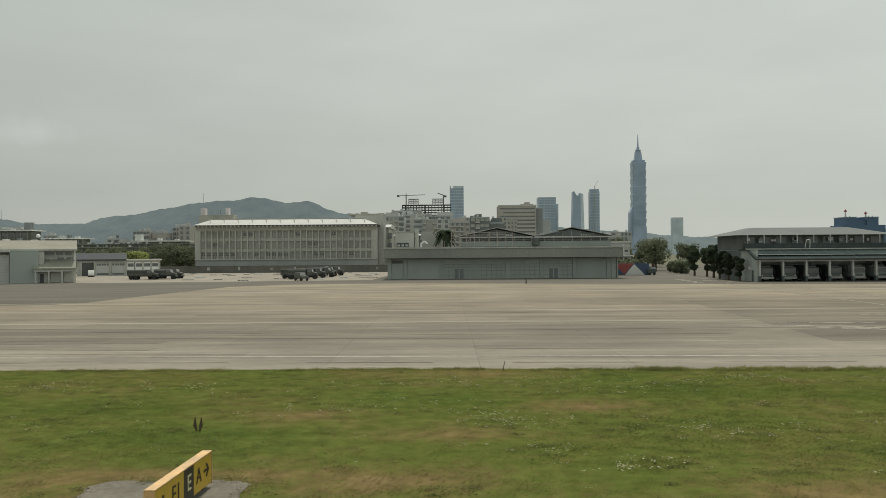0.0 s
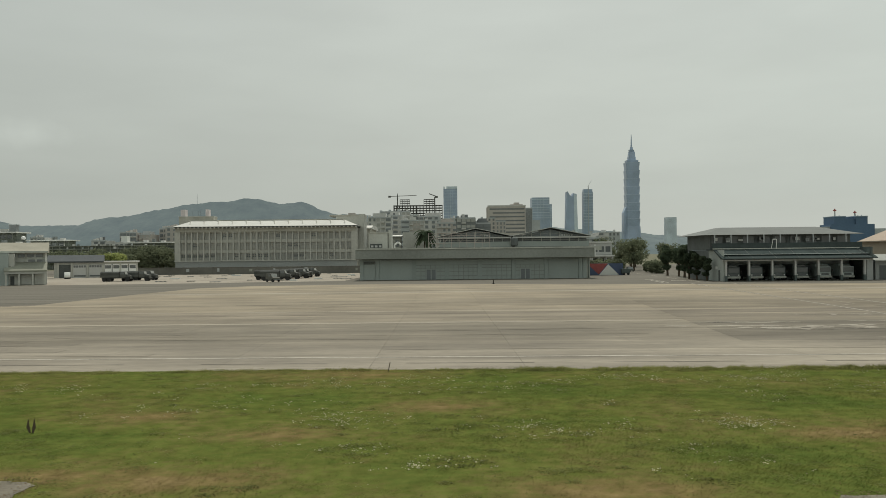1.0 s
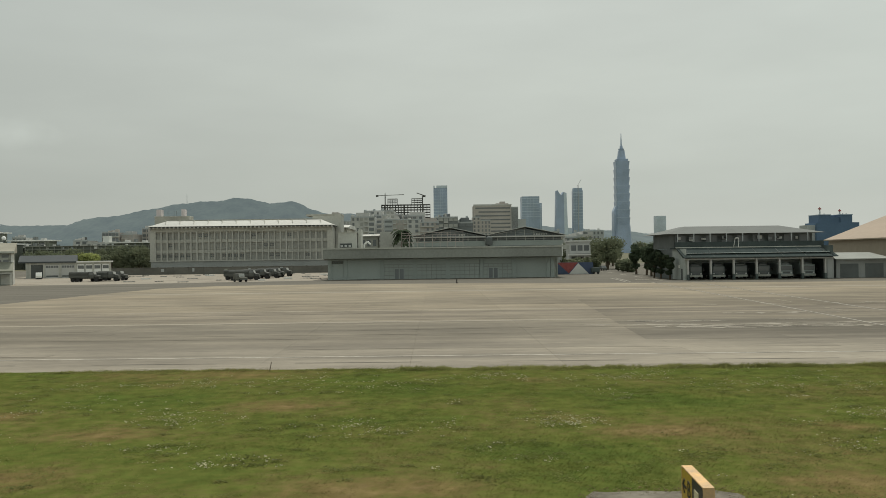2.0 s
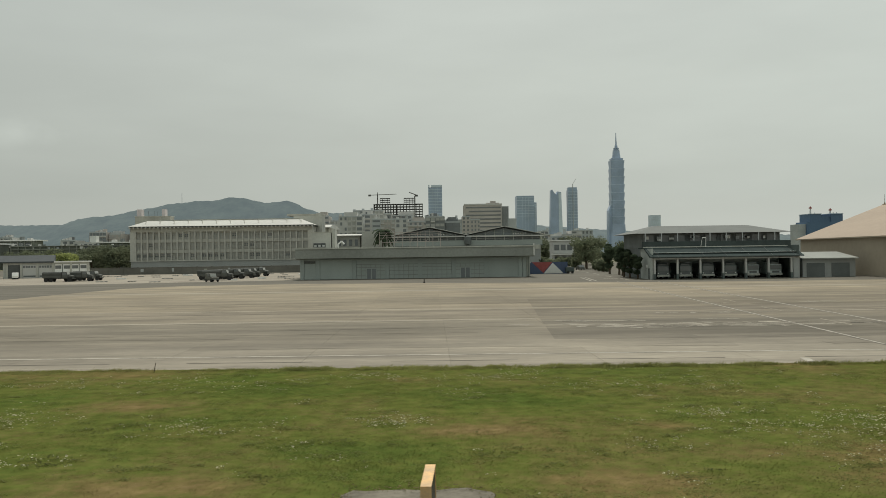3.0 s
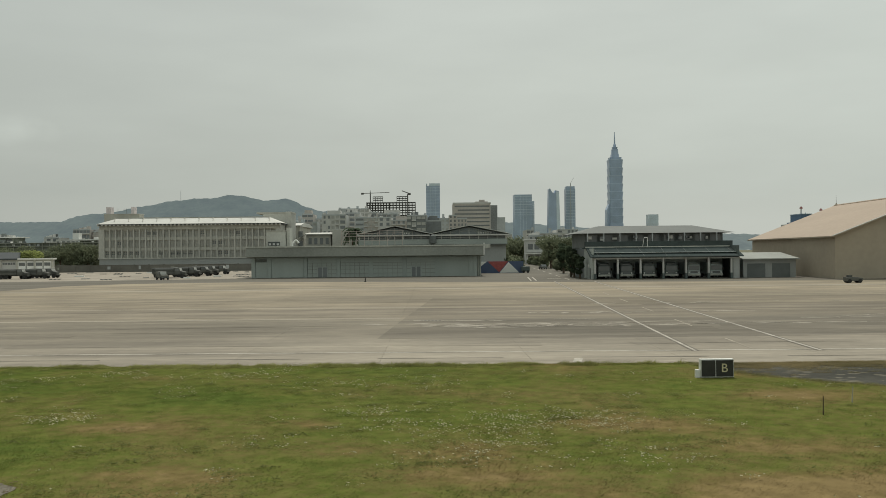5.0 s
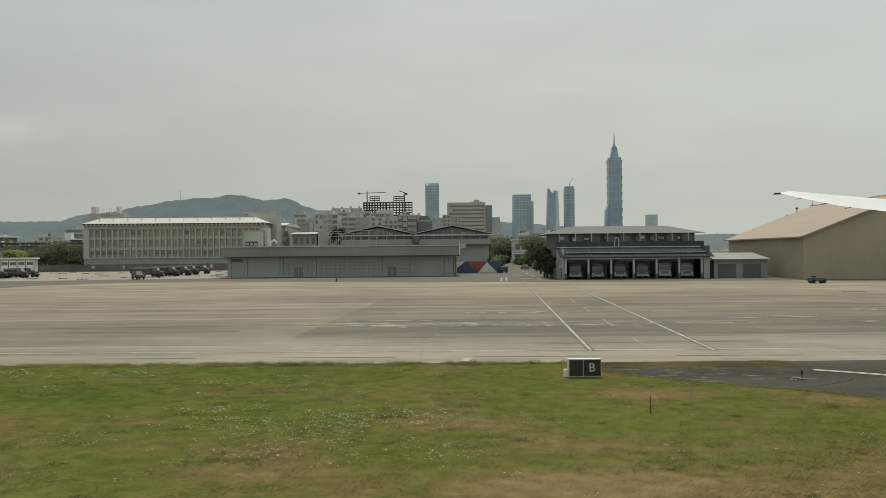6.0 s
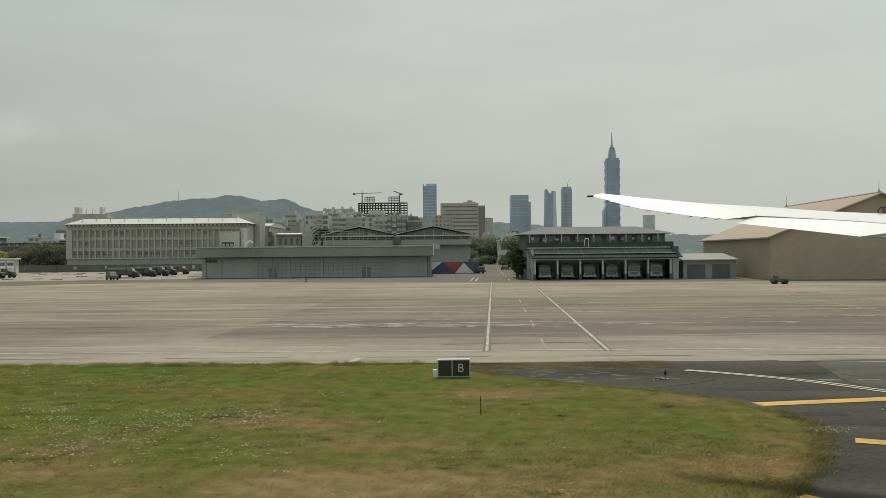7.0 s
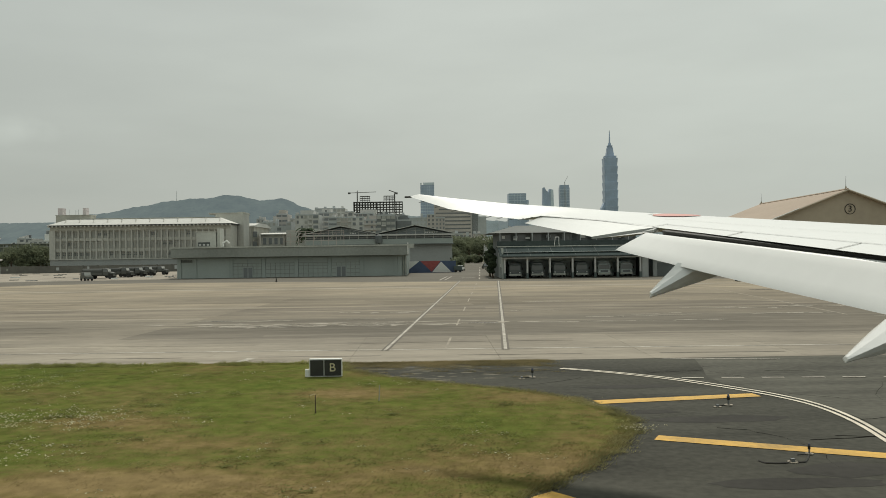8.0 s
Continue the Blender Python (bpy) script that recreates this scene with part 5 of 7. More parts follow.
def tower(x0, x1, y, z, material, label, steps=(), bands=0):
    t = thing("skyscraper", (x0 + x1) / 2, y, 0, label, "skyscraper", "distant skyscrapers")
    w = (x1 - x0) / 2
    part("shaft", Geo().box(-w, w, 0, 2 * w, 0, z), material, t)
    for a, b, zz in steps:
        part("crown", Geo().box(a * w, b * w, 2, 2 * w - 2, z, z + zz), material, t)
    for k in range(bands):
        part("floor_band", Geo().box(-w - 0.4, w + 0.4, -0.5, 0.2, z - 8 - k * z * 0.045, z - 6.5 - k * z * 0.045), M_TOWER_P, t)
    for k in (-0.34, 0.0, 0.34):
        part("mullion", Geo().box(k * w - 0.4, k * w + 0.4, -0.6, 0.2, 0, z - 4), M_TOWER_P, t)
    return t


def skyline():
    t = tower(9.5, 58.5, 3000, 241, M_TOWER, "slab skyscraper with pale glazed crown", (), 14)
    part("screen", Geo().box(-24.5, -20, -1, 4, 241, 249).box(-14, 24.5, -1, 4, 241, 249.5), M_TOWER_P, t, "pale glazed parapet")
    tower(324, 386, 3000, 207, M_TOWER_D, "broad blue glass tower", (), 8)
    tower(386, 395, 3004, 183, M_TOWER_D, "lower blue glass side tower", (), 6)
    # tower with raked top
    t = thing("skyscraper", 465, 3000, 0, "pale blue tower with a raked split crown", "skyscraper", "distant skyscrapers")
    part("shaft", Geo().prism_y([(-24, 0), (24, 0), (18, 218), (5, 221), (2, 210), (-6, 214), (-14, 228), (-18, 226)], 0, 34), M_TOWER, t)
    part("side_panel", Geo().prism_y([(9, 40), (23, 40), (18, 216), (8, 217)], -1.2, 0), M_TOWER_P, t)
    tower(507, 541, 3000, 226, M_TOWER_D, "blue tower with scaffolded top", ((-0.9, 0.9, 9),), 12)
    c = thing("tower_crane", 523, 2990, 0, "luffing crane on top of a far tower", "crane", "tower cranes")
    part("mast", Geo().box(-1.2, 1.2, 0, 2, 0, 244), M_CITY_G, c)
    part("jib", Geo().beam((-2, 1, 242), (11, 1, 264), 0.8), M_CITY_G, c)
    # the tall tiered tower
    t = thing("tiered_skyscraper", 814, 3600, 0, "very tall tiered blue-green glass tower with a spire", "skyscraper", "distant skyscrapers")

    def ringz(h, z):
        c = h * 0.86
        return [(-h, -c, z), (-c, -h, z), (c, -h, z), (h, -c, z), (h, c, z), (c, h, z), (-c, h, z), (-h, c, z)]
    part("base", Geo().rings([ringz(36, 0), ringz(29, 120)]), M_TOWER, t)
    part("podium", Geo().rings([[(-42, -20, 0), (0, -20, 0), (0, 20, 0), (-42, 20, 0)], [(-40, -20, 178), (0, -20, 178), (0, 20, 178), (-40, 20, 178)], [(-29, -18, 203), (0, -18, 203), (0, 18, 203), (-29, 18, 203)]]), M_TOWER, t)
    z0, dz = 118, 34.2
    for k in range(8):
        a = z0 + dz * k
        part("tier", Geo().rings([ringz(26.6, a), ringz(29.4, a + dz - 2.5), ringz(29.6, a + dz - 0.8), ringz(26.8, a + dz)]), M_TOWER, t)
        part("ledge", Geo().rings([ringz(29.7, a + dz - 1.4), ringz(29.8, a + dz - 0.7)]), M_TOWER_P, t)
    a = z0 + 8 * dz
    for h0, h1, za, zb in ((24, 25, 0, 9), (16, 15, 9, 24), (14, 12, 24, 46), (9, 11, 46, 54), (6, 5, 54, 66), (3.0, 1.0, 66, 120)):
        part("pinnacle", Geo().rings([ringz(h0, a + za), ringz(h1, a + zb)]), M_TOWER, t)
    # blue sheet-clad works beyond the hangars
    t = thing("works_building", 472, 960, 0, "deep blue sheet-clad works with two raised bays and small turrets", "building")
    blue = mat("deep_blue_sheet", (0.090, 0.155, 0.245), 0.7, 0.15, 0.05, 0.5)
    part("hall", Geo().box(-24.5, 24.5, 0, 30, 0, 36), blue, t)
    part("link", Geo().box(-8.5, 3.5, 2, 26, 36, 42), blue, t)
    for x0, x1 in ((-21, -8.2), (3.3, 16.8)):
        part("raised_bay", Geo().box(x0, x1, 0.5, 28, 36, 45.2), blue, t)
        part("bay_cornice", Geo().box(x0 - 0.4, x1 + 0.4, 0, 28.5, 44.6, 45.4), M_TOWER_D, t)
    part("annex", Geo().box(-33, -24.5, 4, 26, 0, 33.5), M_CITY_G, t, "grey side annex")
    part("annex", Geo().box(24.5, 40, 4, 26, 0, 31), M_CITY_G, t, "grey side annex")
    for x, z in ((-17.0, 51.5), (6.0, 49.0)):
        tu = part("turret", Geo().cyl((x, 8, 45), (x, 8, z), 1.1, 0.7, 8), M_CITY_W, t, "pale small turret")
        part("turret_cap", Geo().cyl((x, 8, z), (x, 8, z + 1.4), 2.0, 1.6, 8).cyl((x, 8, z + 1.4), (x, 8, z + 2.6), 0.8, 0.5, 8), M_RED, tu, "dull red platform")
    for x in (-12, 9.5, 13.5):
        part("vent", Geo().cyl((x, 8, 45), (x, 8, 46.8), 0.6, 0.5, 6), M_CITY_G, t)
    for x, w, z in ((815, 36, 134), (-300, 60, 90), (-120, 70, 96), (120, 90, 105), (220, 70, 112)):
        tower(x, x + w, 3050, z, M_TOWER_P, "low far block paled for haze", (), 3)
    for x, h in ((-1590, 52), (-868, 54), (-705, 20)):
        m = thing("radio_mast", x * 1.4417, 4325, 0, "thin lattice mast on the far ridge", "mast")
        zz = float(np.interp(x, [-1600, -890, -735, -330], [140, 190, 206, 148])) * 1.4417
        part("mast", Geo().cyl((0, 0, zz - 12), (0, 0, zz + h), 1.5, 0.7, 4), M_CITY_G, m)


low_hangar()
long_office()
perimeter_wall()
gable_hangars()
fire_station()
mural_wall()
arched_hangar()
west_sheds()
terrace_block()
small_blocks()
gate_block()
city()
skyline()

# ---- parked vehicles ----
def wheel_geo(r=0.5, w=0.32):
    return Geo().cyl((0, -w / 2, 0), (0, w / 2, 0), r, n=14)


def army_truck():
    """Nose towards +x, resting on z = 0."""
    t = thing("army_truck", 0, 0, 0, "dark olive army truck with canvas-covered cargo bed", "truck", "parked army trucks")
    part("chassis", Geo().box(-3.6, 3.3, -0.5, 0.5, 0.75, 1.0), M_OLIVE, t)
    part("cargo_bed", Geo().box(-3.7, 0.9, -1.2, 1.2, 1.0, 1.55), M_OLIVE, t, "", 0.03)
    ring = [(-1.2, 1.55), (1.2, 1.55), (1.2, 2.15), (0.85, 2.45), (-0.85, 2.45), (-1.2, 2.15)]
    part("canvas_cover", Geo().prism_x(ring, -3.68, 0.88), M_CANVAS, t, "dark canvas tilt", 0.04)
    part("cab", Geo().prism_y([(1.0, 0.95), (2.35, 0.95), (2.35, 1.75), (2.15, 2.45), (1.0, 2.45)], -1.1, 1.1), M_OLIVE, t, "", 0.04)
    part("bonnet", Geo().prism_y([(2.35, 0.9), (3.5, 0.9), (3.5, 1.5), (2.35, 1.7)], -0.7, 0.7), M_OLIVE, t, "", 0.04)
    part("windscreen", Geo().add([(2.37, -0.95, 1.8), (2.37, 0.95, 1.8), (2.19, 0.95, 2.38), (2.19, -0.95, 2.38)], [(0, 1, 2, 3)]), M_WIN, t)
    for y in (-1.11, 1.11):
        part("side_window", Geo().box(1.2, 2.1, y - 0.01, y + 0.01, 1.75, 2.3), M_WIN_D, t)
        part("mudguard", Geo().box(2.3, 3.45, y * 0.72 - 0.22, y * 0.72 + 0.22, 1.15, 1.3), M_OLIVE, t)
    part("bumper", Geo().box(3.5, 3.65, -1.1, 1.1, 0.65, 0.9), M_OLIVE, t)
    wm = mesh_of("wheel", wheel_geo(), M_TYRE)
    for x in (2.85, -1.6, -2.8):
        for y in (-0.98, 0.98):
            piece("wheel", wm, t, x, y, 0.5)
    return t


def jeep():
    t = thing("jeep", -33.0, 194, 0, "small dark olive jeep with soft top", "jeep", rz=-50)
    part("body", Geo().prism_y([(-1.9, 0.5), (1.9, 0.5), (1.9, 1.05), (0.75, 1.15), (-1.9, 1.15)], -0.85, 0.85), M_JEEP, t, "", 0.05)
    part("soft_top", Geo().prism_y([(-1.85, 1.15), (0.7, 1.15), (0.45, 1.9), (-1.75, 1.9)], -0.8, 0.8), M_JEEP, t, "", 0.05)
    part("windscreen", Geo().add([(0.74, -0.7, 1.2), (0.74, 0.7, 1.2), (0.50, 0.7, 1.85), (0.50, -0.7, 1.85)], [(0, 1, 2, 3)]), M_WIN, t)
    part("side_window", Geo().box(-0.7, 0.3, -0.83, -0.80, 1.25, 1.75), M_WIN_D, t)
    part("bumper", Geo().box(1.9, 2.05, -0.8, 0.8, 0.5, 0.7), M_STEEL, t)
    wm = mesh_of("wheel", wheel_geo(0.38, 0.24), M_TYRE)
    for x in (1.25, -1.25):
        for y in (-0.78, 0.78):
            piece("wheel", wm, t, x, y, 0.38)


def fire_engine(x, y, pale):
    """Nose towards -y."""
    body = mat("fire_engine_paint", (0.38, 0.44, 0.42) if pale else (0.10, 0.125, 0.12), 0.5, 0.12, 0.5, 3.0)
    t = thing("fire_engine", x, y, 0.05, "pale fire engine parked nose out in its bay" if pale else "dark fire engine parked nose out in its bay", "fire engine", "engines in the bays")
    part("body", Geo().box(-1.25, 1.25, 1.6, 7.2, 0.7, 3.1), body, t, "", 0.06)
    part("cab", Geo().box(-1.22, 1.22, 0.0, 1.7, 0.7, 2.7), body, t, "", 0.12)
    part("windscreen", Geo().box(-1.05, 1.05, -0.04, 0.02, 1.55, 2.45), M_WIN_D, t)
    part("bumper", Geo().box(-1.28, 1.28, -0.25, 0.05, 0.45, 0.85), M_RIM, t, "pale front bumper", 0.04)
    part("grille", Geo().box(-0.7, 0.7, -0.05, 0.02, 0.95, 1.35), M_STEEL, t)
    for k in (-1, 1):
        part("headlamp", Geo().cyl((k * 0.95, -0.08, 1.1), (k * 0.95, 0.02, 1.1), 0.14, n=10), M_WPAINT, t)
        part("mirror", Geo().box(k * 1.42 - 0.1, k * 1.42 + 0.1, -0.1, 0.0, 1.6, 2.1), M_INK, t)
    wm = mesh_of("wheel", Geo().cyl((-0.16, 0, 0), (0.16, 0, 0), 0.5, n=14), M_TYRE)
    for k in (-1.05, 1.05):
        for yy in (1.0, 5.6):
            piece("wheel", wm, t, k, yy, 0.5)
    part("light_bar", Geo().box(-0.8, 0.8, 0.4, 0.7, 2.7, 2.9), M_WIN_D, t)


def road_car(x, y, rz, material, label):
    c = thing("car", x, y, 0.012, label, "car", "cars on the service road", rz)
    part("body", Geo().prism_y([(-2.1, 0.35), (2.1, 0.35), (2.1, 0.75), (1.3, 0.9), (-2.0, 0.95)], -0.85, 0.85), material, c, "", 0.06)
    part("cabin", Geo().prism_y([(-1.6, 0.92), (0.9, 0.92), (0.35, 1.45), (-1.2, 1.45)], -0.76, 0.76), M_WIN_D, c, "dark glazed cabin", 0.05)
    part("roof", Geo().box(-1.15, 0.3, -0.72, 0.72, 1.44, 1.49), material, c, "", 0.02)
    wm = mesh_of("wheel", Geo().cyl((0, -0.1, 0), (0, 0.1, 0), 0.32, n=12), M_TYRE)
    for k in (-1.3, 1.3):
        for q in (-0.8, 0.8):
            piece("wheel", wm, c, k, q, 0.32)


road_car(54.6, 238, 78, M_WPAINT, "white car parked along the service road")
road_car(63.2, 262, 96, M_OLIVE, "dark car parked along the service road")
first = army_truck()
first.matrix_world = pose(-34.6, 206, 0, 0, 0, 0)
for x, y, rz in ((-37.6, 213, 4), (-34.4, 218, -3), (-33.0, 224, -6), (-33.5, 233, -4), (-32.8, 242, -8), (-75.5, 212, 3), (-72.0, 221, -4), (-71.6, 214.5, 2)):
    copy_thing(first, pose(x, y, 0, 0, 0, rz))
jeep()
for k in range(6):
    fire_engine(59.5 + 1.4 + 4.5 * k + 2.25, 168.2, k >= 4)
v = thing("van", -103.0, 246, 0, "small white van by the garage gateway", "van", rz=-66)
part("body", Geo().prism_y([(-1.9, 0.4), (1.9, 0.4), (1.9, 1.0), (1.2, 1.9), (-1.9, 1.9)], -0.8, 0.8), M_WPAINT, v, "", 0.08)
part("window", Geo().box(0.2, 1.1, -0.82, -0.79, 1.15, 1.7), M_WIN_D, v)
for x in (-1.2, 1.2):
    part("wheel", Geo().cyl((x, -0.85, 0.32), (x, 0.85, 0.32), 0.32, n=12), M_TYRE, v)
v = thing("tow_tractor", 98, 138, 0, "low dark tow tractor parked on the apron", "tractor")
part("body", Geo().prism_y([(-1.3, 0.3), (1.3, 0.3), (1.3, 0.8), (0.2, 0.95), (-1.3, 0.95)], -0.7, 0.7), M_OLIVE, v, "", 0.06)
part("seat", Geo().box(-0.9, -0.3, -0.4, 0.4, 0.95, 1.25), M_CANVAS, v)
for x in (-0.85, 0.85):
    part("wheel", Geo().cyl((x, -0.75, 0.32), (x, 0.75, 0.32), 0.32, n=12), M_TYRE, v)
# loose kit on the pale concrete
for x, y, w in ((-66, 228, 2.6), (-58, 262, 3.0), (-45, 236, 2.2), (-26, 216, 2.0), (-78, 240, 2.8), (-22, 256, 2.4), (-30, 203, 1.6)):
    b = thing("barrier_block", x, y, 0.008, "low white concrete barrier lying on pale ground", "barrier", "white barriers")
    part("body", Geo().prism_x([(-0.22, 0), (0.22, 0), (0.12, 0.32), (-0.12, 0.32)], -w / 2, w / 2), M_WPAINT, b, "", 0.02)
    part("footing", Geo().box(-w / 2 - 0.05, w / 2 + 0.05, -0.26, 0.26, 0, 0.05), M_RIM, b)
debris = random.Random(17)
kit = [(-62, 245, 2.2), (-55, 205, 1.8), (-50, 252, 2.6), (-70, 255, 1.6), (-24, 232, 1.8), (-20, 244, 1.2), (-47, 197, 2.4)]
kit += [(debris.uniform(-88, -18), debris.uniform(200, 280), debris.uniform(1.0, 3.0)) for _ in range(16)]
for i, (x, y, w) in enumerate(kit):
    e = thing("pallet", x, y, 0.008, "low dark pallet lying on the pale concrete", "pallet", "loose pallets")
    part("deck", Geo().box(-w / 2, w / 2, -0.6, 0.6, 0.10, 0.16), M_FENCE, e)
    for k in (-1, 0, 1):
        part("runner", Geo().box(k * w * 0.42 - 0.06, k * w * 0.42 + 0.06, -0.6, 0.6, 0.0, 0.10), M_FENCE, e)

# ---- taxiway signs, lights, stakes ----
def yellow_sign(x, y0, y1, label):
    s = thing("taxiway_sign", x, y0, -0.03, label, "sign", rz=-3.0)
    L = y1 - y0
    part("housing", Geo().box(-0.10, 0.10, 0, L, 0.17, 0.92), M_SIGN_K, s, "dark weathered sign box", 0.012)
    part("cap", Geo().box(-0.118, 0.118, -0.02, L + 0.02, 0.92, 0.95), M_SIGN_T, s, "sun-bleached yellow top edge", 0.008)
    part("end_plate", Geo().box(-0.118, 0.118, -0.03, 0.0, 0.15, 0.92), M_SIGN_T, s)
    part("end_plate", Geo().box(-0.118, 0.118, L, L + 0.03, 0.15, 0.92), M_SIGN_T, s)
    for k in range(3):
        yy = 0.3 + (L - 0.6) * k / 2
        part("leg", Geo().cyl((0, yy, 0.0), (0, yy, 0.2), 0.05, n=10), M_STEEL, s)
    return s, L


def glyph(s, name, body, size, x, y, z, side, material):
    g = part(name, text_mesh(body, size, 0.012, material), None, s, "")
    g.matrix_basis = pose(x, y, z, 90, 0, 90 * side)
    return g


def arrow(s, x, y, z, sgn, material):
    g = Geo()
    a, b = (x - 0.006, x + 0.006)
    g.prism_x([(y - sgn * 0.16, z - 0.03), (y + sgn * 0.13, z - 0.03), (y + sgn * 0.13, z + 0.03), (y - sgn * 0.16, z + 0.03)], a, b)
    for k in (-1, 1):
        g.prism_x([(y + sgn * 0.20, z), (y + sgn * 0.04, z + k * 0.17), (y - sgn * 0.02, z + k * 0.14), (y + sgn * 0.12, z)], a, b)
    return part("arrow", g, material, s)


s, L = yellow_sign(-5.77, 19.30, 22.80, "yellow taxiway sign with black arrows and letters, on a concrete pad")
for a, b, m, lab in ((0.02, 1.62, M_SIGN_Y, "yellow face panel"), (1.64, 2.24, M_SIGN_K, "black face panel"), (2.26, 3.45, M_SIGN_Y, "yellow face panel")):
    part("face", Geo().box(0.10, 0.115, a, b, 0.19, 0.91), m, s, lab)
glyph(s, "letters", "E1", 0.52, 0.122, 1.15, 0.56, 1, M_INK)
arrow(s, 0.122, 0.45, 0.56, -1, M_INK)
glyph(s, "letter", "E", 0.52, 0.122, 1.94, 0.56, 1, M_LETTER)
glyph(s, "letter", "A", 0.52, 0.122, 2.58, 0.56, 1, M_INK)
arrow(s, 0.122, 3.08, 0.58, 1, M_INK)
s, L = yellow_sign(16.88, 18.42, 20.22, "yellow and black taxiway sign with dark back, on a pad")
part("face", Geo().box(-0.115, -0.10, 0.92, 1.77, 0.19, 0.91), M_SIGN_Y, s, "yellow face panel")
part("face", Geo().box(-0.115, -0.10, 0.02, 0.90, 0.19, 0.91), M_SIGN_K, s, "black face panel")
arrow(s, -0.122, 1.53, 0.56, 1, M_INK)
glyph(s, "letter", "B", 0.52, -0.122, 1.15, 0.56, -1, M_INK)
part("writing_bar", Geo().box(-0.125, -0.115, 0.35, 0.7, 0.42, 0.72), M_LETTER, s)
pad_m = dull(mat("grey_pad_concrete", (0.215, 0.198, 0.160), 0.95, 0.25, 0.9, 6.0, 0.005, tint=(0.150, 0.136, 0.106)), 0.1)
chips = Geo()
rough = random.Random(41)
for x0, x1, y0, y1 in ((-8.5, -4.6, 16.0, 23.4), (14.8, 18.5, 16.2, 21.4)):
    ring = [(x0, y) for y in np.arange(y0, y1 - 0.3, 0.3)] + [(x, y1) for x in np.arange(x0 + 0.3, x1 - 0.2, 0.3)] + [(x1, y) for y in np.arange(y1 - 0.3, y0, -0.3)]
    pts = [(float(x) + rough.gauss(0, 0.06), float(y) + rough.gauss(0, 0.05)) for x, y in ring]
    sheet("sign_pad", pts, 0.02, pad_m, "cracked grey concrete pad under a sign", "pad")
    for x, y in pts:
        for _ in range(14):
            px, py, k = x + rough.gauss(0, 0.16), y + rough.gauss(0.05, 0.14), rough.uniform(0.012, 0.045)
            a, z = rough.uniform(0, 6.28), rough.uniform(0.025, 0.09)
            chips.add([(px + k * math.cos(a + q * 1.571) * (1, 0.5)[q % 2], py + k * math.sin(a + q * 1.571) * (1, 0.5)[q % 2], z + rough.uniform(-0.01, 0.02)) for q in range(4)], [(0, 1, 2, 3)])
solo("dead_leaves", chips, leaves("dead_leaf", (0.20, 0.150, 0.090), (0.12, 0.095, 0.055)), "dead brown leaves and straw round the sign pads", "litter", kind="stuff")


s = thing("taxiway_sign", 40.75, 37.6, -0.10, "black taxiway sign with white frame and letter B", "sign")
part("housing", Geo().box(0.0, 1.50, 0.03, 0.28, 0.11, 0.93), M_WPAINT, s, "white weathered sign box", 0.015)
part("face", Geo().box(0.05, 0.66, 0.0, 0.03, 0.16, 0.88), M_SIGN_K, s, "black face panel")
part("face", Geo().box(0.70, 1.47, 0.0, 0.03, 0.16, 0.88), M_SIGN_K, s, "black face panel")
b_let = part("letter", text_mesh("B", 0.55, 0.012, M_LETTER), None, s, "pale yellow letter")
b_let.matrix_basis = pose(1.07, -0.006, 0.52, 90, 0, 0)
for x in (0.2, 0.76, 1.32):
    part("leg", Geo().cyl((x, 0.15, 0), (x, 0.15, 0.18), 0.05, n=10), M_STEEL, s)
part("junction_box", Geo().box(-0.20, -0.02, 0.05, 0.25, 0.08, 0.46), M_WPAINT, s, "white side box", 0.02)
part("base_frame", Geo().box(-0.15, 1.6, 0.05, 0.35, 0.0, 0.05), M_INK, s)


def edge_light(x, y, k=1.0, label="dark taxiway edge light on a pale base plate"):
    e = thing("edge_light", x, y, -0.005, label, "lamp", "taxiway edge lights")
    e.scale = (k, k, k)
    part("base_plate", Geo().cyl((0, 0, 0), (0, 0, 0.03), 0.16, n=18), M_CONC_PALE, e)
    part("stem", Geo().cyl((0, 0, 0.03), (0, 0, 0.22), 0.035, n=10), M_STEEL, e)
    part("body", Geo().cyl((0, 0, 0.20), (0, 0, 0.33), 0.05, 0.06, 14), M_INK, e)
    part("lens", Geo().cyl((0, 0, 0.33), (0, 0, 0.42), 0.05, 0.035, 14), glass("blue_lens", (0.03, 0.04, 0.08), 0.1), e, "blue glass lens")
    part("cable", Geo().cyl((0.05, 0, 0.02), (-0.55, -0.15, 0.012), 0.018, n=6), M_INK, e)
    return e


for x, y, k in ((50.88, 36.5, 1.0), (57.1, 29.15, 0.95), (56.75, 21.85, 0.70)):
    edge_light(x, y, k)
    if k < 0.8:
        x, y = 56.43, 21.3
        path = arc([(55.1, 21.2), (55.2, 20.95), (55.6, 20.88), (55.9, 20.98), (56.2, 20.95), (56.4, 21.2), (56.7, 21.75)], 4)
        cable = Geo()
        for p, q in zip(path, path[1:]):
            cable.beam((*p, 0.005), (*q, 0.005), 0.03)
        solo("cable", cable, M_INK, "black cable lying loose on the asphalt by an edge light", "cable")
    b = thing("cable_box", x - 0.5, y - 0.3, -0.008, "small pale junction pit beside an edge light", "pit", "junction pits")
    part("lid", Geo().cyl((0, 0, 0), (0, 0, 0.025), 0.14, n=16), M_CONC_PALE, b)
    part("clamp", Geo().box(-0.05, 0.05, -0.05, 0.05, 0.025, 0.10), M_STEEL, b)
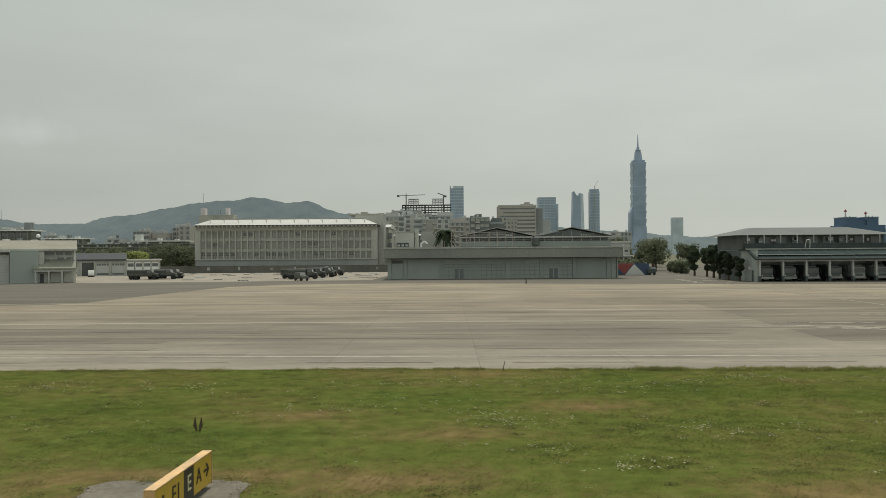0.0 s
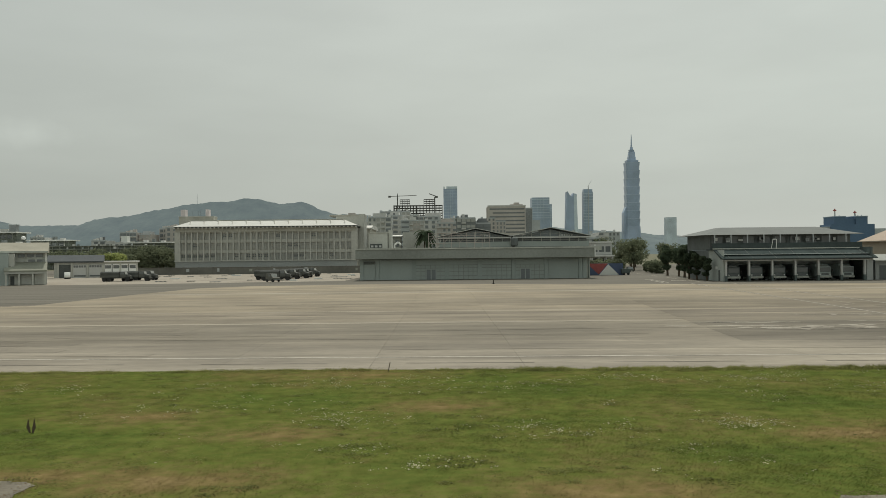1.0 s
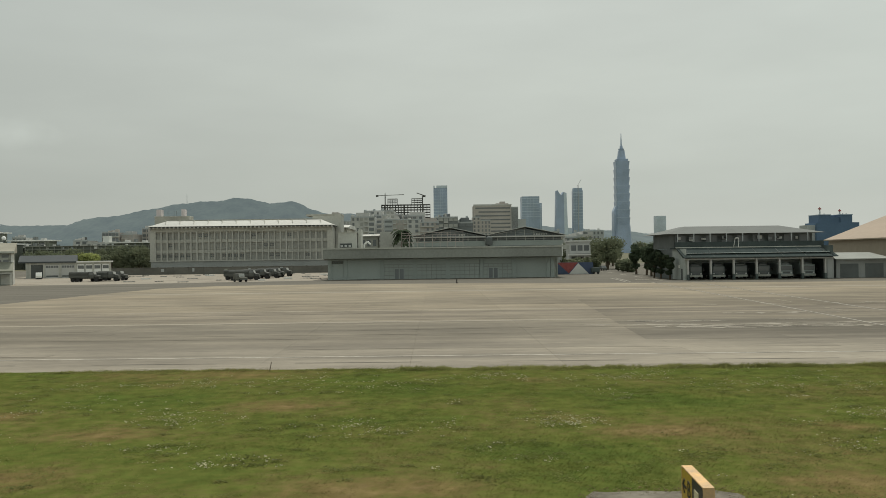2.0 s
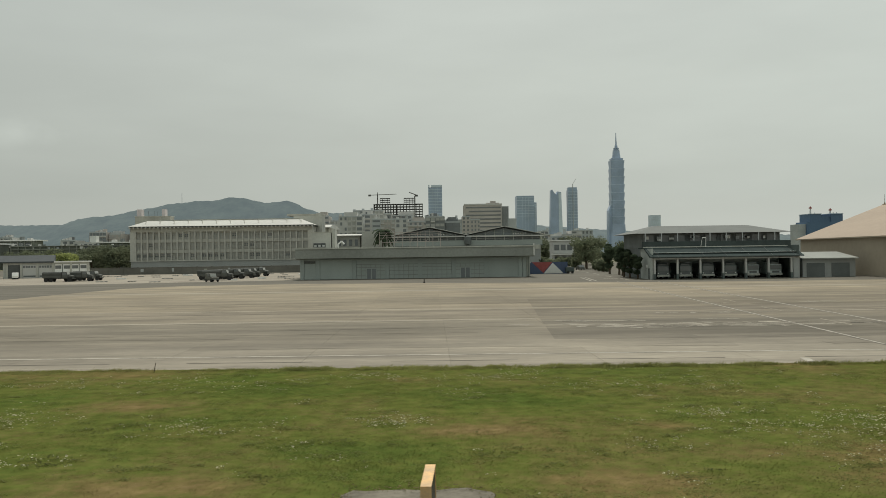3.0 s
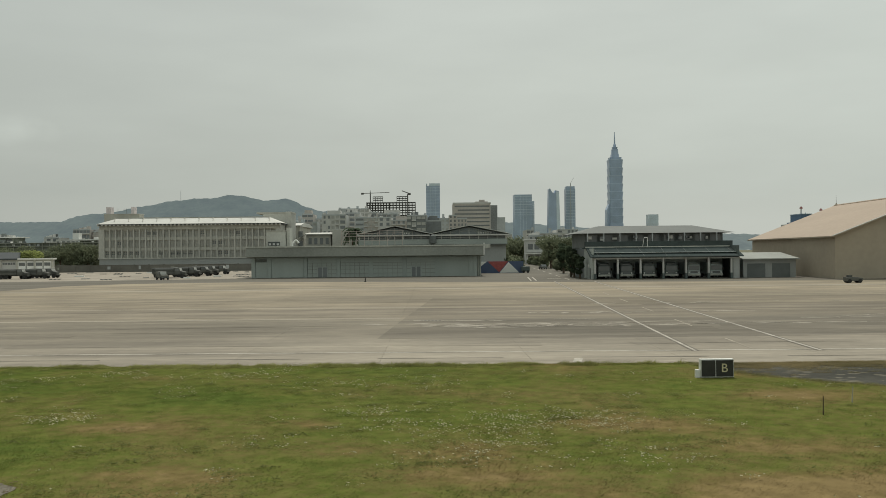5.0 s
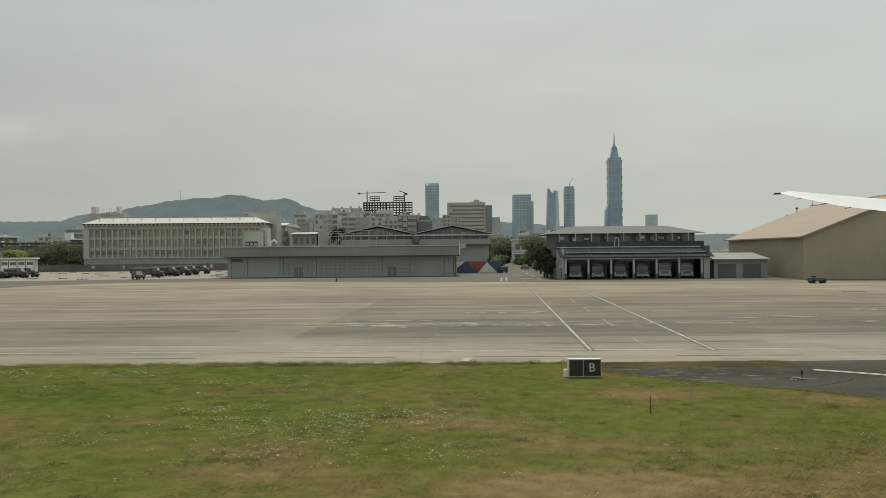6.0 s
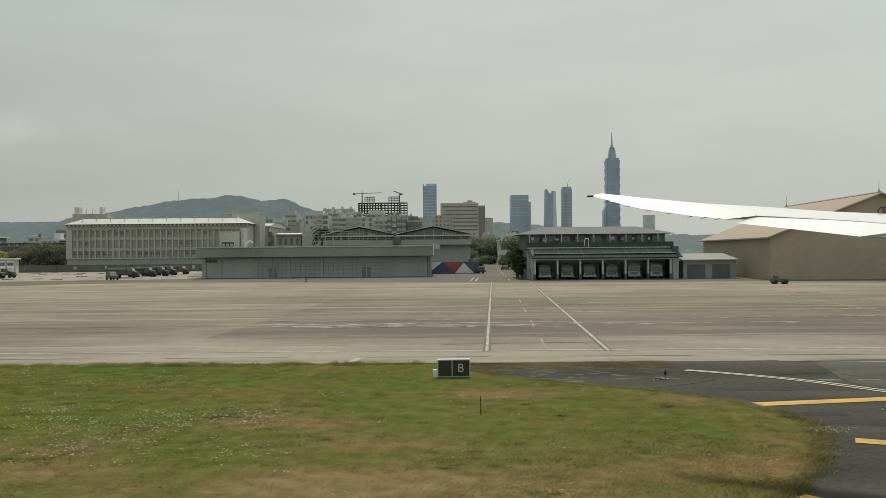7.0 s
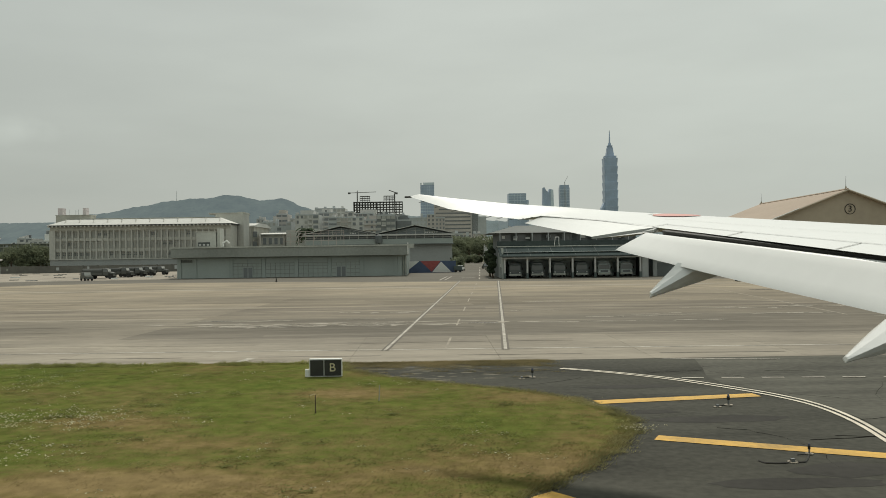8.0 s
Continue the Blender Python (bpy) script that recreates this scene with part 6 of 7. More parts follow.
for x, y, h, lean, m, lab in ((42.23, 28.95, 0.64, 0.0, M_BARK, "thin dark wooden stake in the grass"), (44.35, 31.2, 0.60, 0.03, M_BEIGE_D, "thin pale stake in the dry grass"),
                              (3.05, 43.5, 0.45, 0.10, M_BARK, "short leaning brown stick at the verge edge")):
    solo("stake", Geo().cyl((x, y, -0.02), (x + lean, y, h), 0.022, 0.016, 8), m, lab, "stake", "stakes")
for x, y, w in ((50.4, 65.2, 2.4), (28.6, 70.4, 1.8), (90.0, 110.0, 3.0)):
    p = thing("drain_cover", x, y, 0.012, "dark slotted drain cover set in the apron", "drain", "apron drains")
    part("frame", Geo().box(-w / 2, w / 2, -0.22, 0.22, 0, 0.012), M_JOINT, p)
    for q in range(int(w / 0.3)):
        part("slot", Geo().box(-w / 2 + 0.08 + 0.3 * q, -w / 2 + 0.28 + 0.3 * q, -0.16, 0.16, 0.012, 0.018), M_INK, p)
p = thing("marker_post", 15.6, 166.3, 0, "short dark marker post on the apron", "post")
part("post", Geo().cyl((0, 0, 0), (0, 0, 0.75), 0.10, n=10), M_INK, p)
part("foot", Geo().cyl((0, 0, 0), (0, 0, 0.12), 0.22, n=12), M_INK, p)
p = thing("weed", -7.79, 29.5, -0.06, "dry brown two-leaved weed standing in the grass", "plant")
for k in (-1, 1):
    part("leaf", Geo().rings([[(k * 0.02 - 0.02, 0, 0.0), (k * 0.02 + 0.02, 0, 0.0), (k * 0.02, 0.02, 0.0)], [(k * 0.10 - 0.07, 0, 0.25), (k * 0.10 + 0.05, 0, 0.25), (k * 0.10, 0.03, 0.25)], [(k * 0.10 - 0.01, 0, 0.52), (k * 0.10 + 0.01, 0, 0.52), (k * 0.10, 0.01, 0.52)]]), M_BARK, p)

# ---- trees ----
def tree(h, r, seed, leafm, label):
    rng = random.Random(seed)
    t = thing("tree", 0, 0, 0, label, "tree", "trees by the base")
    g = Geo()
    g.cyl((0, 0, -0.1), (0.1, 0, h * 0.42), 0.16 + h * 0.018, 0.10 + h * 0.01, 8)
    lobes = []
    for k in range(12):
        a, rr = rng.uniform(0, 6.28), rng.uniform(0.15, 0.66) * r
        p = Vector((math.cos(a) * rr, math.sin(a) * rr, h * rng.uniform(0.26, 0.86)))
        lobes.append((p, r * rng.uniform(0.34, 0.55)))
        g.cyl((0.05, 0, h * rng.uniform(0.22, 0.4)), p, 0.09, 0.03, 5)
    part("trunk", g, M_BARK, t)
    c = Geo()
    for p, s in lobes:
        for _ in range(200):
            d = Vector((rng.gauss(0, 1), rng.gauss(0, 1), rng.gauss(0, 1))).normalized()
            q = p + Vector((d.x, d.y, d.z * 0.78)) * s * rng.uniform(0.6, 1.08)
            u = Vector((rng.gauss(0, 1), rng.gauss(0, 1), rng.gauss(0, 0.6))).normalized()
            w = u.cross(d).normalized() if u.cross(d).length > 1e-3 else Vector((1, 0, 0))
            k = rng.uniform(0.16, 0.42)
            c.add([q - u * k, q + w * k * 0.7, q + u * k, q - w * k * 0.7], [(0, 1, 2, 3)])
    me = bpy.data.meshes.new("crown")
    me.from_pydata(c.v, [], c.f)
    me.materials.append(leafm)
    part("crown", me, None, t)
    return t


protos = [tree(9.5, 4.6, 1, M_LEAF, "broad green tree lightened for haze"), tree(11.5, 5.2, 2, M_LEAF, "tall green tree lightened for haze"), tree(8.0, 4.2, 3, M_LEAF, "rounded dark green tree")]
spots = [(-124, 303, 0.85), (-118, 306, 0.78), (-112, 302, 0.85)]
spots += [(-107 + 4.4 * k, 299 + (k * 37 % 9), 0.78 + 0.08 * (k * 5 % 4)) for k in range(4)]
spots += [(-138 + 6 * k, 318 + (k * 29 % 13), 0.86 + 0.08 * (k * 3 % 4)) for k in range(9)]
spots += [(55 + (k * 53 % 37), 410 + 9 * k, 1.25 + 0.1 * (k % 3)) for k in range(9)]
spots += [(-205 + 11 * k, 465 + (k * 31 % 17), 1.05 + 0.1 * (k * 3 % 4)) for k in range(8)]
spots += [(67.6, 275, 1.12), (70.2, 290, 1.0), (73.5, 318, 0.9), (84, 345, 1.2), (88, 372, 1.2), (81, 390, 1.2), (54.6, 304, 0.62), (54.8, 332, 0.75), (55.6, 356, 0.9), (58.5, 400, 1.2),
          (70, 418, 1.3), (96, 340, 1.2), (-12.5, 316, 0.75), (-16, 318, 0.7), (1.5, 268, 0.8), (5.5, 266, 0.85), (8.5, 268, 0.75)]
for i, (x, y, k) in enumerate(spots):
    src = protos[i % 3]
    m = pose(x, y, 0, 0, 0, (i * 67) % 360) @ Matrix.Scale(k, 4)
    if i < 3:
        src.matrix_world = m
    else:
        ob = copy_thing(src, m)
        ob.scale = (k, k, k)
y_tree = tree(7.6, 3.6, 7, M_LEAF_Y, "yellow-green spreading tree over the garages")
y_tree.matrix_world = pose(-100.2, 268, 0)
for i, (x, y) in enumerate(((-96.6, 270),)):
    copy_thing(y_tree, pose(x, y, 0, 0, 0, 90 + 70 * i))


bush = tree(3.2, 2.6, 12, M_LEAF, "low bushy green shrub by the road")
bush.matrix_world = pose(66.4, 248, 0)
for i, (x, y) in enumerate(((65.0, 236), (53.8, 246), (54.6, 262), (55.0, 280), (55.8, 318), (69.0, 304), (69.8, 330), (62, 470), (66, 480), (59.5, 372), (63.4, 380), (67.2, 376), (57.6, 345), (70.6, 356), (61.4, 395), (65.6, 398))):
    copy_thing(bush, pose(x, y, 0, 0, 0, i * 50))


def palm():
    t = thing("palm_tree", -1.2, 318, 0, "palm tree with dark drooping fronds", "palm")
    part("trunk", Geo().cyl((0, 0, 0), (0.2, 0, 14.2), 0.28, 0.2, 8), M_BARK, t)
    rng = random.Random(5)
    for k in range(44):
        a, up, ln = rng.uniform(0, 6.28), rng.uniform(-0.4, 1.1), rng.uniform(3.2, 4.6)
        g = Geo()
        d = Vector((math.cos(a), math.sin(a), 0))
        side = Vector((-d.y, d.x, 0))
        pts = [Vector((0.2, 0, 14.2)) + d * ln * s + Vector((0, 0, ln * (up * s - 1.2 * s * s))) for s in (0, 0.25, 0.5, 0.75, 1.0)]
        for (p, q), w in zip(zip(pts, pts[1:]), (0.5, 0.85, 0.75, 0.4)):
            for j in (-1, 1):
                g.add([p, q, q + side * j * w - Vector((0, 0, 0.35)), p + side * j * w - Vector((0, 0, 0.3))], [(0, 1, 2, 3)])
        part("frond", g, M_LEAF_D, t)


palm()


dark = tree(8.0, 1.9, 31, M_LEAF_D, "dark dense tree beside the fire station")
dark.matrix_world = pose(62.6, 205, 0)
for i, (x, y, k) in enumerate(((61.4, 196, 1.0), (62.0, 213, 1.0), (58.9, 171.5, 0.66), (58.8, 178, 0.74), (59.2, 185, 0.8))):
    ob = copy_thing(dark, pose(x, y, 0, 0, 0, 70 * i + 40))
    ob.scale = (k, k, k)
# ---- aircraft wing beside the camera's last place ----
def wing():
    w = thing("aircraft_wing", 49, 17, 0, "white airliner wing with lowered flaps and red roundel", "wing")
    w.matrix_world = pose(48.972, 16.929, -0.062, -0.016, 0.100, 0.028)
    o = Vector((49, 17, 0))

    def skin(rows):
        """An open sheet over rows of points."""
        n = len(rows[0])
        return Geo().add([p for r in rows for p in r], [(k * n + i, k * n + i + 1, (k + 1) * n + i + 1, (k + 1) * n + i) for k in range(len(rows) - 1) for i in range(n - 1)])

    def aerofoil(le, te, thick, n=12):
        """Rows of the upper and lower skin between leading and trailing points."""
        up, low = [], []
        for a, b, th in zip(le, te, thick):
            a, b = Vector(a) - o, Vector(b) - o
            up.append([a.lerp(b, k / n) + Vector((0, 0, 0.12 * th * math.sin(math.pi * (k / n) ** 0.6))) for k in range(n + 1)])
            low.append([a.lerp(b, k / n) - Vector((0, 0, th * math.sin(math.pi * (k / n) ** 0.55) ** 0.8 if 0 < k < n else 0)) for k in range(n + 1)])
        return up, low

    le = [(59.6, 11.0, 5.72), (56.13, 16.65, 6.19), (54.02, 19.75, 6.51), (51.79, 22.85, 6.85), (50.43, 23.75, 7.03), (48.84, 24.65, 7.20), (47.14, 25.65, 7.45), (46.1, 26.30, 7.63)]
    te = [(53.05, 10.0, 5.560), (51.75, 15.2, 6.06), (50.55, 19.35, 6.47), (49.55, 22.35, 6.72), (49.0, 23.1, 6.66), (48.26, 23.85, 6.79), (47.0, 25.0, 7.08), (45.75, 26.43, 7.57)]
    th = [0.75, 0.5, 0.38, 0.26, 0.18, 0.13, 0.08, 0.04]
    up_rows, low_rows = aerofoil(le, te, th)
    part("upper_skin", skin(up_rows), M_WING, w, "", 0, True)
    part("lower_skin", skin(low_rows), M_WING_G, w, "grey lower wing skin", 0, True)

    def slab(pts, t, name, material=M_WING, label=""):
        """A thick plate from upper outline points."""
        top = [Vector(p) - o for p in pts]
        bot = [p - Vector((0, 0, t)) for p in top]
        n = len(pts)
        return part(name, Geo().add(top + bot, [tuple(range(n)), tuple(range(2 * n - 1, n - 1, -1))] + [(i, i + n, (i + 1) % n + n, (i + 1) % n) for i in range(n)]), material, w, label)

    def sheet_of(front, back, n=12):
        """Top skin points between two edges, each a smooth line through its given points."""
        a, b = arc([Vector(p) for p in front], n), arc([Vector(p) for p in back], n)
        return [(Vector(p) - o, Vector(q) - o) for p, q in zip(a, b)]

    loops = []
    for a, b in sheet_of([(49.62, 22.33, 6.72), (50.56, 19.33, 6.46), (51.33, 16.85, 6.235)], [(49.12, 22.85, 6.54), (49.62, 20.2, 6.29), (50.06, 17.75, 6.055)]):
        loops.append([a, a.lerp(b, 0.5) + Vector((0, 0, 0.01)), b, a.lerp(b, 0.5) - Vector((0, 0, 0.08)), a - Vector((0, 0, 0.12))])
    part("aileron", Geo().rings(loops), M_WING, w, "white drooped aileron")
    # grey instead of white here puts the end's shade into the colour
    slab([(50.06, 17.74, 6.055), (51.33, 16.84, 6.235), (51.2, 16.75, 6.17), (50.87, 17.20, 6.10)], 0.05, "aileron_end", M_WING_G, "aileron end greyed for its shade")
    # flap in bays, aft and below the trailing edge
    ft = [(51.123, 16.853, 6.123), (52.126, 13.414, 5.813), (52.863, 10.886, 5.586), (53.379, 9.115, 5.427)]
    fb = [(50.45, 17.05, 5.75), (51.65, 13.25, 5.22), (52.53, 10.05, 4.85), (52.9, 8.4, 4.66)]
    up = Vector((-0.62, -0.3, 0.73))
    pairs = sheet_of(ft, fb)
    part("flap", skin([[a - up * 0.10, a - up * 0.03, a.lerp(b, 0.05) + up * 0.01] + [a.lerp(b, s) + up * 0.02 for s in (0.1, 0.3, 0.5, 0.7, 0.9)] + [b] for a, b in pairs]), M_WING, w, "white lowered trailing flap", 0, True)
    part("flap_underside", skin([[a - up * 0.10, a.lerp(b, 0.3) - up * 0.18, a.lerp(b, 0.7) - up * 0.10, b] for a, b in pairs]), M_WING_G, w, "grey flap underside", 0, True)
    # near-black filler paints the shade between wing and flap
    part("slot_shade", Geo().rings([[Vector(p) - o + Vector(q) for q in ((0.12, 0, 0.0), (0.0, 0, -0.02), (0.04, 0, -0.10), (0.3, 0, -0.10))] for p in ((51.28, 16.45, 6.16), (52.19, 13.35, 5.867), (52.89, 10.95, 5.640), (53.4, 9.2, 5.475))]), M_SEAM, w, "dark filler for the shade in the slot ahead of the flap")

    def on_wing(a, s):
        """A point on the upper skin: span station a, share s of the chord from the leading edge."""
        i = min(int(a), len(le) - 2)
        f = a - i
        p, q = Vector(le[i]).lerp(Vector(le[i + 1]), f), Vector(te[i]).lerp(Vector(te[i + 1]), f)
        t = th[i] * (1 - f) + th[i + 1] * f
        return p.lerp(q, s) - o + Vector((0, 0, 0.12 * t * math.sin(math.pi * s ** 0.6) + 0.012))

    def seam(a0, s0, a1, s1, wd, name="panel_seam", m=M_SEAM_L):
        g = Geo()
        n = 10
        pts = [on_wing(a0 + (a1 - a0) * k / n, s0 + (s1 - s0) * k / n) for k in range(n + 1)]
        for p, q in zip(pts, pts[1:]):
            side = (q - p).cross(Vector((0, 0, 1))).normalized() * wd / 2
            g.add([p - side, p + side, q + side, q - side], [(0, 1, 2, 3)])
        part(name, g, m, w)

    seam(0.1, 0.83, 1.52, 0.86, 0.035)
    seam(0.1, 0.60, 1.9, 0.60, 0.014)
    seam(1.42, 0.985, 3.0, 0.97, 0.03)
    for a in (0.42, 0.95, 1.53):
        seam(a, 0.84, a - 0.10, 1.0, 0.03)
    seam(2.40, 0.33, 2.46, 0.22, 0.05, "fuel_cap_line", M_SEAM)
    # roundel laid flush on the curved skin
    a0, s0 = 2.21, 0.26
    ua, us = on_wing(a0 + 0.05, s0) - on_wing(a0 - 0.05, s0), on_wing(a0, s0 + 0.05) - on_wing(a0, s0 - 0.05)
    turn = np.linalg.inv(np.array([[ua.x, us.x], [ua.y, us.y]]) * 10)
    g = Geo()
    g.v.append(on_wing(a0, s0) + Vector((0, 0, 0.006)))
    for q in (0.5, 1.0):
        for k in range(40):
            da, ds = turn @ np.array([math.cos(2 * math.pi * k / 40), math.sin(2 * math.pi * k / 40)]) * 0.60 * q
            g.v.append(on_wing(a0 + float(da), s0 + float(ds)) + Vector((0, 0, 0.006)))
    g.f = [(0, 1 + k, 1 + (k + 1) % 40) for k in range(40)] + [(1 + k, 41 + k, 41 + (k + 1) % 40, 1 + (k + 1) % 40) for k in range(40)]
    part("roundel", g, M_ROUNDEL, w, "flat red disc paled for glare")
    # flap track fairings
    for tip, root in ((((50.61, 14.85, 4.95), (50.62, 14.78, 4.90), (50.61, 14.85, 4.83)), ((51.12, 14.85, 5.47), (51.45, 14.57, 5.38), (51.96, 14.85, 5.25))),
                      (((51.88, 9.85, 4.33), (51.87, 9.78, 4.29), (51.87, 9.85, 4.24)), ((52.42, 9.85, 4.80), (52.26, 9.57, 4.53), (52.36, 9.75, 4.37)))):
        lps = []
        for s in (0.0, 0.35, 0.7, 1.0, 1.06 if tip[0][1] > 12 else 1.35):
            t, c, b = (Vector(p).lerp(Vector(q), s) - o for p, q in zip(tip, root))
            far = Vector((c.x, 2 * t.y - c.y, c.z))
            lps.append([t, t.lerp(c, 0.5) + Vector((0, -0.01, 0.01)), c, c.lerp(b, 0.5) + Vector((0, -0.01, -0.01)), b, b.lerp(far, 0.5), far, far.lerp(t, 0.5)])
        part("track_fairing", Geo().rings(lps), M_WING, w, "pointed white flap track fairing")
    part("tip_lamp", Geo().cyl(Vector((45.62, 26.42, 7.55)) - o, Vector((46.0, 26.4, 7.56)) - o, 0.03, 0.03, 8), M_SEAM, w, "dark wing tip lamp")
    for k in range(11):
        f = k / 10
        i = 3 + min(int(f * 4), 3)
        p = Vector(te[i]).lerp(Vector(te[i + 1]), f * 4 - (i - 3)) - o
        part("static_wick", Geo().cyl(p, p + Vector((-0.17, 0.02, -0.045)), 0.012, 0.007, 5), M_STEEL, w)


wing()

# ---- apron slabs ----
def apron_slabs():
    sx, sy, gap = 8.0, 9.2, 0.006
    host = thing("apron_concrete", -70, 42.4, 0, "weathered tan concrete apron slabs with dark joints", "apron")
    host["kind"] = "structure"
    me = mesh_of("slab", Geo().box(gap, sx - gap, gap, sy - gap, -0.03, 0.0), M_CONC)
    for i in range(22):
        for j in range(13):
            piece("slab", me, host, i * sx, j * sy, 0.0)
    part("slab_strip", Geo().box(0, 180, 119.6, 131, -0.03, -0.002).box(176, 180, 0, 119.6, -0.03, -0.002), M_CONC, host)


apron_slabs()


# ---- grass and flowers ----
def field(n, freq, seed):
    """Smooth random field on a grid over the verge, looked up by place."""
    r = np.random.RandomState(seed)
    grid = r.rand(n, n)

    def at(x, y):
        u, v = (x * freq) % (n - 1), (y * freq) % (n - 1)
        i, j = u.astype(int), v.astype(int)
        f, g = u - i, v - j
        f, g = f * f * (3 - 2 * f), g * g * (3 - 2 * g)
        return (grid[i, j] * (1 - f) + grid[i + 1, j] * f) * (1 - g) + (grid[i, j + 1] * (1 - f) + grid[i + 1, j + 1] * f) * g
    return at


def blade_mesh(name, x, y, h, wd, lean, turn, material):
    """Narrow blades bent over by the wind, mostly along the taxiway."""
    n = len(x)
    v = np.zeros((n, 3, 3), np.float32)
    la = -0.35 + np.random.RandomState(2).normal(0, 0.8, n)
    tw = la + 1.571 + (turn - 1.57) * 0.35
    cx, sx = np.cos(tw), np.sin(tw)
    v[:, 0] = np.stack([x - cx * wd, y - sx * wd, np.full(n, -0.01)], 1)
    v[:, 1] = np.stack([x + cx * wd, y + sx * wd, np.full(n, -0.01)], 1)
    v[:, 2] = np.stack([x + np.cos(la) * lean, y + np.sin(la) * lean, h], 1)
    me = bpy.data.meshes.new(name)
    me.vertices.add(3 * n)
    me.vertices.foreach_set("co", v.ravel())
    me.loops.add(3 * n)
    me.loops.foreach_set("vertex_index", np.arange(3 * n, dtype=np.int32))
    me.polygons.add(n)
    me.polygons.foreach_set("loop_start", np.arange(0, 3 * n, 3, dtype=np.int32))
    me.update()
    me.materials.append(material)
    return me


DRY = ((2.0, 42.6, 3.2, 1.4), (0.8, 28.7, 2.0, 0.9), (-7.6, 24.0, 2.6, 0.6), (-1.5, 23.4, 2.5, 1.0), (5.3, 33.5, 1.8, 0.8), (18.5, 28.2, 1.6, 0.9), (10.5, 22.1, 2.2, 0.7),
       (-4.9, 32.1, 2.5, 0.9), (29.9, 24.3, 1.4, 0.8), (26.2, 24.6, 1.3, 0.7), (35.1, 27.7, 2.4, 1.0), (24.5, 28.4, 1.1, 0.7), (21.1, 22.0, 1.6, 0.8), (30.5, 21.5, 3.0, 1.1),
       (38.8, 24.1, 2.6, 1.1), (41.3, 20.3, 4.0, 1.2), (48.4, 21.1, 3.0, 1.1), (43.6, 33.0, 3.0, 1.2), (50.3, 31.4, 2.0, 1.0), (36.5, 20.0, 3.0, 1.1))
LUSH = ((46.5, 26.4, 3.4, 1.5), (41.2, 28.8, 3.0, 1.2), (37.0, 32.0, 3.4, 1.3), (22.0, 33.5, 4.2, 1.6), (12.0, 36.5, 4.5, 1.6), (14.5, 26.0, 2.6, 1.2), (27.0, 20.4, 2.4, 0.9), (2.5, 36.0, 3.2, 1.3), (-9.0, 28.5, 3.0, 1.3),
        (33.0, 36.5, 4.0, 1.5), (-16.0, 34.0, 4.0, 1.6), (6.5, 26.5, 2.2, 1.0))
DRIFTS = ((26.8, 30.2, 0.7, 34), (29.2, 26.8, 1.2, 44), (32.4, 28.5, 1.7, 120), (30.3, 24.5, 1.3, 48), (34.6, 27.6, 1.1, 36), (15.9, 29.6, 0.8, 40), (25.4, 36.6, 0.8, 16), (7.0, 38.8, 2.2, 48),
          (19.6, 39.6, 1.3, 36), (23.3, 25.6, 0.8, 14), (28.5, 35.6, 1.2, 18), (13.9, 40.2, 1.0, 24), (5.8, 24.4, 0.6, 14), (2.4, 31.0, 1.2, 36), (8.8, 28.6, 0.9, 26), (2.9, 26.4, 0.8, 10),
          (-4.2, 38.4, 1.2, 10), (0.0, 38.9, 1.0, 14), (-3.5, 33.6, 1.8, 20), (-17.0, 38.3, 1.5, 14), (34.0, 23.7, 1.6, 36), (52.9, 25.3, 0.4, 14), (48.3, 22.0, 0.7, 8), (26.9, 28.1, 1.0, 22))


